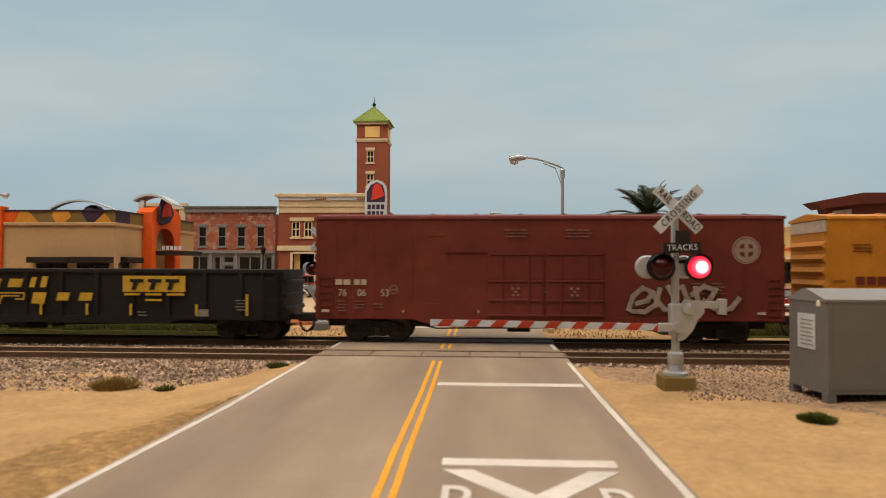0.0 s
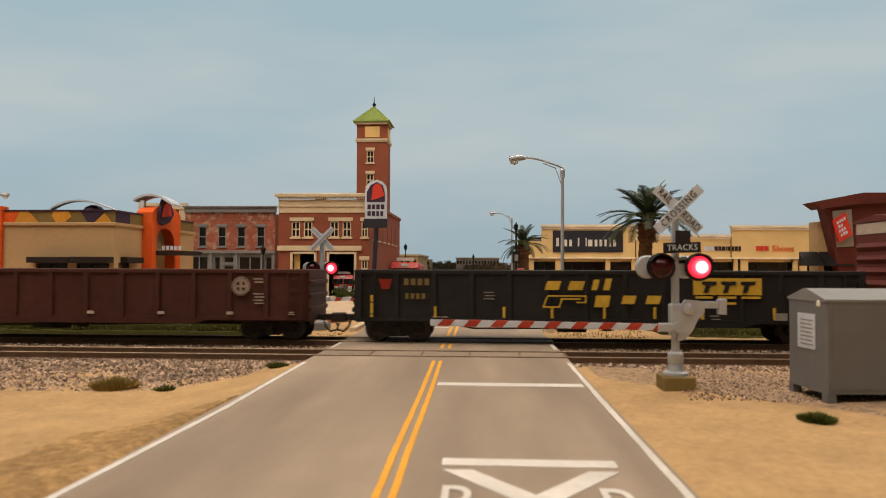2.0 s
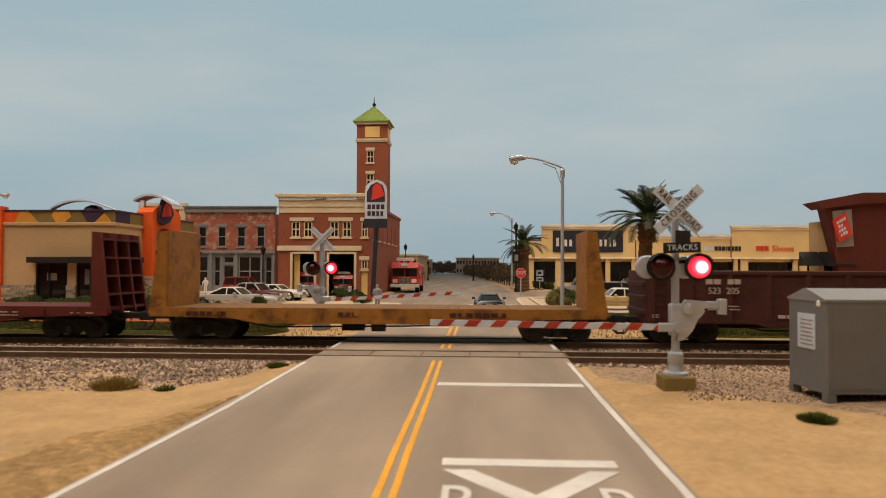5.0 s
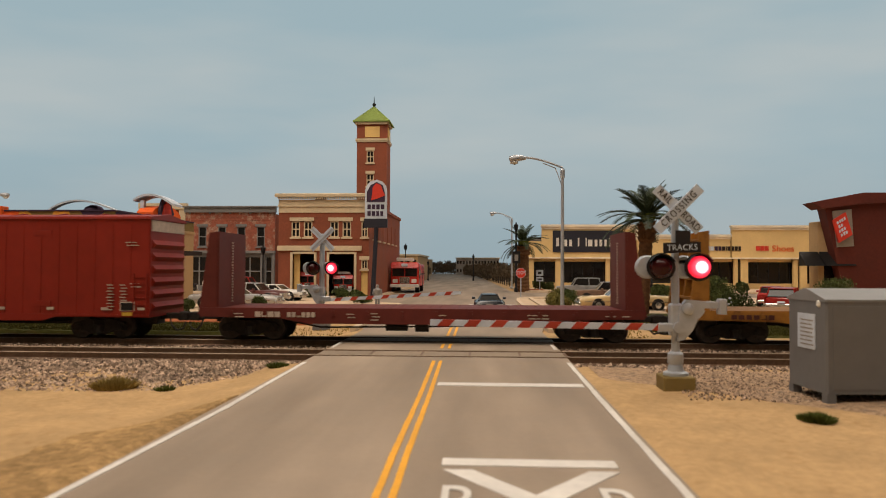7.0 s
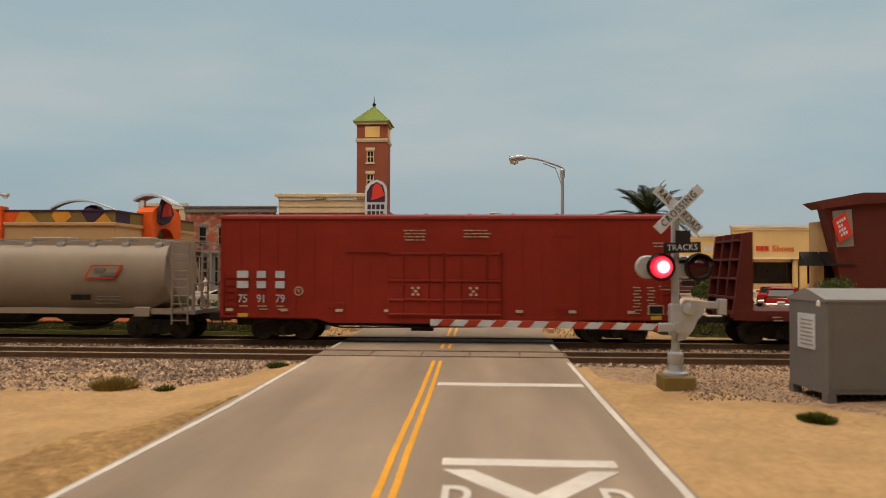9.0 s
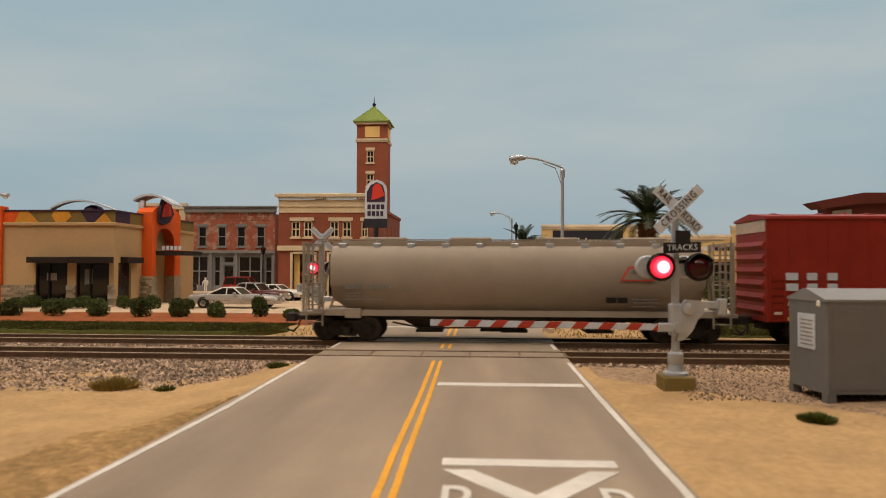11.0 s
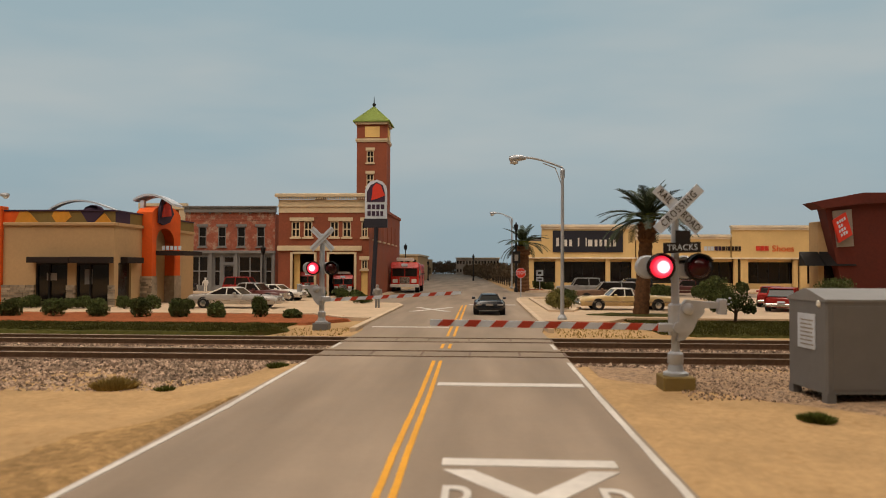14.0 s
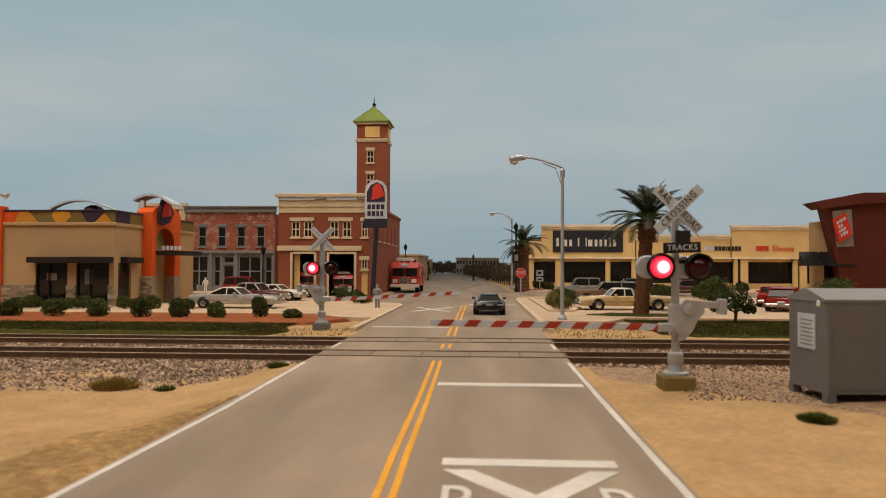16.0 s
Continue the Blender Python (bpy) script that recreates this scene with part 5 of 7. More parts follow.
# ---- buildings ----
def pierced(x0, x1, z0, z1, y0, y1, holes, form=None):
    """A wall along x with openings right through it; holes are x0, x1, z0, z1."""
    form = form or Form()
    xs = sorted({x0, x1, *[h[0] for h in holes], *[h[1] for h in holes]})
    zs = sorted({z0, z1, *[h[2] for h in holes], *[h[3] for h in holes]})
    ix, iz = {x: i for i, x in enumerate(xs)}, {z: i for i, z in enumerate(zs)}
    def solid(i, j):
        if not (0 <= i < len(xs) - 1 and 0 <= j < len(zs) - 1):
            return False
        a, c = (xs[i] + xs[i + 1]) / 2, (zs[j] + zs[j + 1]) / 2
        return not any(h[0] < a < h[1] and h[2] < c < h[3] for h in holes)
    for i in range(len(xs) - 1):
        for j in range(len(zs) - 1):
            if not solid(i, j):
                continue
            a, b, c, d = xs[i], xs[i + 1], zs[j], zs[j + 1]
            form.quad((a, y0, c), (b, y0, c), (b, y0, d), (a, y0, d))
            form.quad((a, y1, c), (b, y1, c), (b, y1, d), (a, y1, d))
            if not solid(i - 1, j):
                form.quad((a, y0, c), (a, y1, c), (a, y1, d), (a, y0, d))
            if not solid(i + 1, j):
                form.quad((b, y0, c), (b, y1, c), (b, y1, d), (b, y0, d))
            if not solid(i, j - 1):
                form.quad((a, y0, c), (b, y0, c), (b, y1, c), (a, y1, c))
            if not solid(i, j + 1):
                form.quad((a, y0, d), (b, y0, d), (b, y1, d), (a, y1, d))
    return form


def window(parent, x0, x1, z0, z1, y, trim, bars_v=0, bars_h=1, sill=True, t=0.1):
    w = part("window", Form().box(x0, x1, y + 0.12, y + 0.14, z0, z1), GLASSDARK, parent, "dark glazed window")
    f = Form().box(x0, x0 + t, y + 0.02, y + 0.11, z0, z1).box(x1 - t, x1, y + 0.02, y + 0.11, z0, z1).box(x0 + t, x1 - t, y + 0.02, y + 0.11, z1 - t, z1).box(x0 + t, x1 - t, y + 0.02, y + 0.11, z0, z0 + t)
    part("window_frame", f, trim, w)
    for i in range(bars_v):
        x = x0 + (x1 - x0) * (i + 1) / (bars_v + 1)
        part("glazing_bar", Form().box(x - t / 2, x + t / 2, y + 0.04, y + 0.11, z0 + t, z1 - t), trim, w)
    for i in range(bars_h):
        z = z0 + (z1 - z0) * (i + 1) / (bars_h + 1)
        part("glazing_bar", Form().box(x0 + t, x1 - t, y + 0.03, y + 0.105, z - t / 2, z + t / 2), trim, w)
    if sill:
        part("window_sill", Form().box(x0 - 0.12, x1 + 0.12, y - 0.12, y + 0.1, z0 - 0.16, z0), trim, w)
    return w


def shell(parent, x0, x1, y0, y1, z1, material, roof=None, t=0.25):
    """Side and rear walls and a flat roof behind a front."""
    part("side_wall", Form().box(x0, x0 + t, y0, y1, 0, z1), material, parent)
    part("side_wall", Form().box(x1 - t, x1, y0, y1, 0, z1), material, parent)
    part("rear_wall", Form().box(x0 + t, x1 - t, y1 - t, y1, 0, z1), material, parent)
    part("roof", Form().box(x0 + t, x1 - t, y0, y1 - t, z1 - 0.5, z1 - 0.3), roof or SLATE, parent)
    part("inner_floor", Form().box(x0 + t, x1 - t, y0, y1 - t, 0.0, 0.03), DARKBROWN, parent)


def restaurant():
    ob = thing("restaurant", "tan stucco restaurant with orange portal and stone base", "building", place(0, 0, 0.1))
    y, x0, x1 = 45.2, -31.9, -24.27
    holes = [(-29.63, -27.45, 0.0, 2.95), (-26.84, -24.6, 0.0, 2.95)]
    part("front_wall", pierced(x0, x1, 0, 5.5, y, y + 0.3, holes), TAN, ob)
    part("side_wall", Form().box(x1 - 0.3, x1, y + 0.3, 45.75, 0, 5.5).box(x1 - 0.3, x1, 47.5, 58, 0, 5.5).box(x1 - 0.3, x1, 45.75, 47.5, 2.95, 5.5), TAN, ob)
    part("rear_wall", Form().box(x0, x1 - 0.3, 57.7, 58, 0, 5.5), TAN, ob)
    part("west_wall", Form().box(x0 - 6, x0, y + 0.3, 58, 0, 5.5), TAN, ob)
    part("roof", Form().box(x0, x1 - 0.02, y + 0.3, 57.7, 5.2, 5.45), DARKBROWN, ob)
    part("cornice", Form().box(x0, x1 + 0.12, y - 0.12, y + 0.3, 5.42, 5.62, 0.03).box(x1 - 0.2, x1 + 0.12, y + 0.3, 58, 5.42, 5.62), TAN, ob)
    part("parapet", Form().box(x0, x1, y + 0.02, y + 0.25, 5.6, 6.36).box(x1 - 0.25, x1, y + 0.25, 58, 5.6, 6.36), OLIVE, ob)
    part("coping", Form().box(x0, x1 + 0.06, y - 0.06, y + 0.3, 6.36, 6.46).box(x1 - 0.3, x1 + 0.06, y + 0.3, 58, 6.36, 6.46), PURPLE, ob)
    k = 0.0366
    def zig(name, pts, m):
        part(name, Form().prism([(x0 + (px - 0) * k * 1.05, z) for px, z in pts], y - 0.02, y + 0.02), m, ob)
    zig("parapet_panel", [(0, 5.63), (20, 5.63), (28, 6.35), (0, 6.35)], ORANGE)
    zig("parapet_panel", [(20, 5.63), (62, 5.63), (44, 6.35), (28, 6.35)], AMBER)
    zig("parapet_panel", [(94, 5.63), (110, 5.63), (121, 6.0), (116, 6.35), (90, 6.35), (86, 6.05)], AMBER)
    zig("parapet_panel", [(150, 5.63), (162, 5.63), (180, 6.35), (138, 6.35)], PURPLE)
    zig("parapet_panel", [(163, 5.63), (193, 5.63), (180, 6.25)], AMBER)
    part("parapet_panel", Form().box(x1 - 0.02, x1 + 0.02, 45.3, 47.2, 5.63, 6.35), PURPLE, ob)
    part("corner_pillar", Form().box(x0 - 0.7, x0 + 0.0, y - 0.25, y + 0.5, 0, 6.7, 0.05), ORANGE, ob, "orange stucco corner pillar")
    for u, v in ((-29.63, -27.45), (-26.84, -24.6)):
        part("window_pane", Form().box(u, v, y + 0.16, y + 0.2, 0, 2.95), GLASSDARK, ob)
        f = Form()
        for x in (u + 0.04, (u + v) / 2 - 0.2, v - 0.04):
            f.box(x - 0.05, x + 0.05, y + 0.05, y + 0.15, 0, 2.95)
        part("window_frame", f.box(u, v, y + 0.06, y + 0.15, 2.8, 2.95), BLACK, ob)
    part("poster", Form().box(-28.95, -28.25, y + 0.14, y + 0.155, 1.75, 2.25), GREYPANEL, ob, "faded poster behind glass")
    part("poster", Form().box(-26.35, -25.8, y + 0.14, y + 0.155, 1.5, 2.5), SLATE, ob, "faded poster behind glass")
    part("side_window", Form().box(x1 - 0.2, x1 - 0.16, 45.75, 47.5, 0, 2.95), GLASSDARK, ob)
    for u, v, h in ((-29.85, -26.98, 3.31), (-26.95, -24.3, 3.33)):
        part("awning", Form().box(u, v, y - 0.72, y, 2.92, h, 0.03), DARKBROWN, ob, "flat dark awning")
    part("awning", Form().box(x1, x1 + 0.5, 46.0, 48.3, 2.92, 3.33, 0.03), DARKBROWN, ob, "flat dark awning")
    # stacked stone base, stone by stone
    def stones(u, v, yy, z1, seed, name="stone"):
        g = random.Random(seed)
        z = 0.0
        while z < z1 - 0.02:
            h = min(g.uniform(0.12, 0.2), z1 - z)
            x = u
            while x < v - 0.03:
                w = min(g.uniform(0.25, 0.7), v - x)
                part(name, Form().box(x + 0.01, x + w - 0.01, yy - 0.14 - g.uniform(0, 0.05), yy, z + 0.01, z + h - 0.005), FIELDSTONE, ob)
                x += w
            z += h
    stones(x0, -29.63, y, 1.45, 1)
    stones(-27.45, -26.84, y, 1.45, 2)
    stones(-24.6, x1 + 0.1, y, 1.45, 3)
    # orange portal with an arch towards the road
    px0, px1, py0, py1 = -24.7, -23.55, 49.0, 53.75
    arch = [(py0, 2.0), (py0, 6.6), (py0 + 0.5, 6.92), (py0 + 1.4, 7.15), (py1 - 1.2, 7.15), (py1 - 0.4, 6.9), (py1, 6.6), (py1, 2.0), (py1 - 1.1, 2.0), (py1 - 1.1, 4.6)]
    arch += [(51.15 + 1.45 * math.cos(a), 4.6 + 0.95 * math.sin(a)) for a in [radians(10 + 16 * i) for i in range(11)]]
    arch += [(py0 + 0.7, 4.6), (py0 + 0.7, 2.0)]
    part("portal", Form().prism(arch, px0, px1, "x"), ORANGE, ob, "orange stucco portal with an arch")
    part("portal_foot", Form().box(px0 - 0.08, px1 + 0.08, py0 - 0.08, py0 + 0.76, 0, 2.0), FIELDSTONE, ob)
    part("portal_foot", Form().box(px0 - 0.08, px1 + 0.08, py1 - 1.16, py1 + 0.08, 0, 2.0), FIELDSTONE, ob)
    stones(px0 - 0.08, px1 + 0.08, py0 - 0.08, 2.0, 4)
    part("portal_canopy", Form().box(px0 + 0.2, px1 + 2.05, 49.6, 53.0, 3.55, 3.85), DARKBROWN, ob, "flat dark canopy with small white letter blocks")
    f = Form()
    for i in range(5):
        f.box(-23.1 + 0.3 * i, -22.9 + 0.3 * i, 49.66, 49.7, 3.9, 4.2)
    part("lettering", f, SIGNWHITE, ob)
    part("doorway", Form().box(px0 - 0.3, px0 - 0.2, 50.0, 51.6, 0, 3.0), GLASSDARK, ob)
    # curved roof ornaments
    def ribbon(name, pts, w, y0, m, t=0.12):
        f = Form()
        n = len(pts)
        vs = [(x, yy, z + dz) for x, z in pts for yy in (y0, y0 + w) for dz in (0, t)]
        f.add(vs, [(4 * i + a, 4 * i + b, 4 * i + 4 + b, 4 * i + 4 + a) for i in range(n - 1) for a, b in ((0, 1), (1, 3), (3, 2), (2, 0))] + [(0, 1, 3, 2), (4 * n - 4, 4 * n - 3, 4 * n - 1, 4 * n - 2)])
        part(name, f, m, ob, smooth=True)
    ribbon("roof_arch", [(-30.2 + 4.9 * i / 12, 6.5 + 0.72 * math.sin(math.pi * (i / 12) ** 0.85)) for i in range(13)], 0.5, 47.2, SIGNWHITE)
    part("roof_dome", Form().lathe(-27.3, 48.0, [(0.75, 6.3), (0.72, 6.6), (0.55, 6.85), (0.25, 7.0), (0.02, 7.03)], 16), PURPLE, ob, smooth=True)
    ribbon("portal_arch", [(-25.3 + 3.0 * i / 12, 7.45 + 0.55 * math.sin(math.pi * (i / 12) ** 0.9) - 0.03 * i) for i in range(13)], 1.6, 49.6, SIGNWHITE, 0.16)
    part("portal_arch_foot", Form().box(-24.75, -24.5, 49.6, 50.0, 6.6, 7.5), SIGNWHITE, ob)
    part("bell_emblem", Form().prism([(49.7, 5.9), (50.4, 5.75), (51.4, 6.0), (52.1, 6.7), (51.7, 7.2), (51.3, 7.75), (50.6, 7.85), (50.1, 7.5), (49.8, 6.8)], px1 + 0.05, px1 + 0.22, "x"), PURPLE, ob, "purple and red bell-shaped emblem")
    part("bell_inner", Form().prism([(50.0, 6.3), (51.5, 6.5), (51.3, 7.2), (50.8, 7.6), (50.3, 7.2)], px1 + 0.22, px1 + 0.3, "x"), REDSIGN, ob)


def brick_store():
    ob = thing("brick_store", "two-storey faded red brick store with slate-grey trim", "building", place(0, 0, 0.1))
    y, x0, x1 = 76.6, -33.0, -22.85
    wins = [(c - 0.46, c + 0.46, 4.95, 7.15) for c in (-31.05, -28.82, -26.64, -24.44)]
    part("upper_wall", pierced(x0, x1, 4.45, 8.75, y, y + 0.3, wins), BRICKOLD, ob)
    shell(ob, x0, x1, y + 0.3, 92, 8.6, BRICKRED)
    for w in wins:
        window(ob, *w, y, SLATE, 0, 1)
        part("lintel", Form().box(w[0] - 0.15, w[1] + 0.15, y - 0.1, y + 0.1, w[3] + 0.02, w[3] + 0.3), SLATE, ob)
    part("cornice", Form().box(x0 - 0.1, x1 + 0.1, y - 0.22, y + 0.3, 8.75, 9.3).box(x0 - 0.2, x1 + 0.2, y - 0.4, y + 0.3, 9.3, 9.45), SLATE, ob, "slate-grey cornice with brackets")
    for i in range(5):
        x = x0 + 0.5 + i * (x1 - x0 - 1) / 4
        part("bracket", Form().prism([(y - 0.38, 9.3), (y, 9.3), (y, 8.6)], x - 0.12, x + 0.12, "x"), SLATE, ob)
    n = 60
    for r, z in enumerate((7.9, 8.15, 8.4)):
        part("brick_course", Form().box(x0 + 0.05, x1 - 0.05, y - 0.04, y, z, z + 0.08), BRICKOLD, ob)
    front = [(-32.5, -30.35, 0.5, 3.9), (-29.75, -28.95, 0.5, 3.9), (-28.7, -27.4, 0.0, 2.9), (-28.7, -27.4, 3.1, 3.9), (-26.95, -24.35, 0.5, 3.9), (-23.95, -23.1, 0.5, 3.9)]
    part("shopfront", pierced(x0, x1, 0, 4.2, y + 0.05, y + 0.3, front), SLATE, ob, "slate-grey shopfront")
    part("shopfront_cornice", Form().box(x0 - 0.05, x1 + 0.05, y - 0.2, y + 0.3, 4.2, 4.5, 0.03), SLATE, ob)
    for a, b, c, d in front:
        window(ob, a, b, c, d, y + 0.1, SLATE, 1 if b - a > 2 else 0, 1 if d - c > 3 else 0, False, 0.14)
    for x in (-32.85, -30.05, -27.18, -24.15, -23.0):
        part("pilaster", Form().box(x - 0.16, x + 0.16, y - 0.1, y + 0.05, 0, 4.2), SLATE, ob)
    side = thing("corner_store", "narrow brick and cream building beside the store", "building", place(0, 0, 0.1))
    part("front_wall", Form().box(-39, -33.5, 78, 78.3, 0, 9.2), BRICKRED, side)
    part("cornice", Form().box(-39, -33.4, 77.7, 78.3, 9.2, 9.9), CREAM, side)
    part("pier", Form().box(-34.3, -33.6, 77.8, 78.0, 0, 9.2), CREAM, side)
    shell(side, -39, -33.5, 78.3, 92, 9.0, BRICKRED)


def fire_station():
    ob = thing("fire_station", "red brick fire station with cream trim and tall tower", "building", place(0, 0, 0.06))
    y, x0, x1 = 63.7, -18.65, -10.25
    bays = [(-17.3, -15.3, 0, 3.95), (-13.9, -11.6, 0, 3.95)]
    wins = [(-17.45, -16.65, 5.5, 6.95), (-16.3, -15.5, 5.5, 6.95), (-13.85, -13.05, 5.5, 6.95), (-12.7, -11.9, 5.5, 6.95), (-10.95, -10.35, 5.5, 6.95)]
    door = [(-10.95, -10.35, 0, 3.4)]
    part("front_wall", pierced(x0, x1, 0, 7.75, y, y + 0.35, bays + wins + door), BRICKRED, ob)
    shell(ob, x0, x1, y + 0.35, 88, 8.6, BRICKRED)
    for w in wins:
        window(ob, *w, y, CREAM, 1, 1)
    for a, b in ((-17.6, -15.35), (-14.0, -11.75), (-11.05, -10.25)):
        part("window_head", Form().box(a, b, y - 0.1, y + 0.05, 6.97, 7.3), CREAM, ob)
    part("frieze", Form().box(x0, x1 + 0.05, y - 0.06, y + 0.35, 7.75, 8.95), CREAM, ob, "cream frieze")
    part("frieze_band", Form().box(x0 - 0.05, x1 + 0.1, y - 0.16, y, 8.3, 8.45), CREAM, ob)
    part("cornice", Form().box(x0 - 0.3, x1 + 0.3, y - 0.4, y + 0.4, 9.2, 9.5, 0.05), CREAM, ob)
    for i in range(40):
        x = x0 + 0.05 + i * (x1 - x0 - 0.1) / 39
        part("dentil", Form().box(x - 0.05, x + 0.05, y - 0.3, y, 8.98, 9.2), CREAM, ob)
    part("side_cornice", Form().box(x1 - 0.1, x1 + 0.15, y + 0.4, 88, 8.6, 8.9), BRICKRED, ob)
    part("belt_course", Form().box(x0 - 0.1, -10.9, y - 0.18, y, 4.25, 4.7, 0.03), CREAM, ob)
    for a, b, c, d in bays:
        part("bay_frame", Form().box(a - 0.22, a, y - 0.1, y + 0.3, 0, 4.1).box(b, b + 0.22, y - 0.1, y + 0.3, 0, 4.1).box(a, b, y - 0.1, y + 0.3, 3.95, 4.15), CREAM, ob)
    part("bay_post", Form().box(-17.3, -16.75, y + 0.4, y + 0.6, 0, 3.95), PALEYELLOW, ob)
    part("door", Form().box(-10.95, -10.35, y + 0.1, y + 0.2, 0, 2.5), PALEYELLOW, ob, "pale yellow panelled door")
    window(ob, -10.95, -10.35, 2.55, 3.4, y, CREAM, 1, 0)
    part("door_head", Form().box(-11.1, -10.2, y - 0.12, y, 3.42, 3.75), CREAM, ob)
    for i in range(6):
        part("side_window", Form().box(x1 - 0.02, x1 + 0.05, 66 + i * 3.4, 67.4 + i * 3.4, 5.4, 7.3), BRICKRED, ob)
        part("side_sill", Form().box(x1, x1 + 0.12, 65.9 + i * 3.4, 67.5 + i * 3.4, 5.25, 5.4), CREAM, ob)
    part("roof_vent", Form().box(-16.3, -15.4, 68, 69, 8.4, 9.9), DARKBROWN, ob)
    # hose tower
    a, b, c, d = -14.34, -10.87, 80.0, 83.2
    holes = [(-13.2, -12.35, 12.1, 13.5), (-13.2, -12.35, 14.8, 16.2)]
    part("tower_front", pierced(a, b, 7.5, 19.4, c, c + 0.3, holes), BRICKRED, ob, "tall square brick tower")
    part("tower_walls", Form().box(a, a + 0.3, c + 0.3, d, 7.5, 19.4).box(b - 0.3, b, c + 0.3, d, 7.5, 19.4).box(a + 0.3, b - 0.3, d - 0.3, d, 7.5, 19.4), BRICKRED, ob)
    for h in holes:
        window(ob, *h, c, CREAM, 1, 1)
        part("window_head", Form().box(h[0] - 0.1, h[1] + 0.1, c - 0.1, c, h[3], h[3] + 0.35), CREAM, ob)
    part("tower_panel", Form().box(-13.4, -11.7, c - 0.08, c, 17.75, 19.0).box(b, b + 0.08, c + 0.7, d - 0.7, 17.75, 19.0), PALEYELLOW, ob, "pale yellow panel below the roof")
    part("tower_belt", Form().box(a - 0.15, b + 0.15, c - 0.15, d + 0.15, 17.35, 17.6).box(a - 0.1, b + 0.1, c - 0.1, d + 0.1, 17.2, 17.35), CREAM, ob)
    part("tower_cornice", Form().box(a - 0.2, b + 0.2, c - 0.2, d + 0.2, 19.3, 19.5), CREAM, ob)
    for i in range(14):
        x = a + i * (b - a) / 13
        part("dentil", Form().box(x - 0.07, x + 0.07, c - 0.3, c - 0.2, 19.2, 19.42), CREAM, ob)
    mx, my = (a + b) / 2, (c + d) / 2
    o = 0.42
    part("tower_roof", Form().add([(a - o, c - o, 19.5), (b + o, c - o, 19.5), (b + o, d + o, 19.5), (a - o, d + o, 19.5), (a - o, c - o, 19.62), (b + o, c - o, 19.62), (b + o, d + o, 19.62), (a - o, d + o, 19.62), (mx, my, 21.75)],
                                   [(3, 2, 1, 0), (0, 1, 5, 4), (1, 2, 6, 5), (2, 3, 7, 6), (3, 0, 4, 7), (4, 5, 8), (5, 6, 8), (6, 7, 8), (7, 4, 8)]), GREENROOF, ob, "green pyramid roof")
    part("finial", Form().lathe(mx, my, [(0.05, 21.6), (0.2, 21.8), (0.2, 22.0), (0.06, 22.1), (0.04, 22.6), (0.01, 22.9)], 8), BLACK, ob)


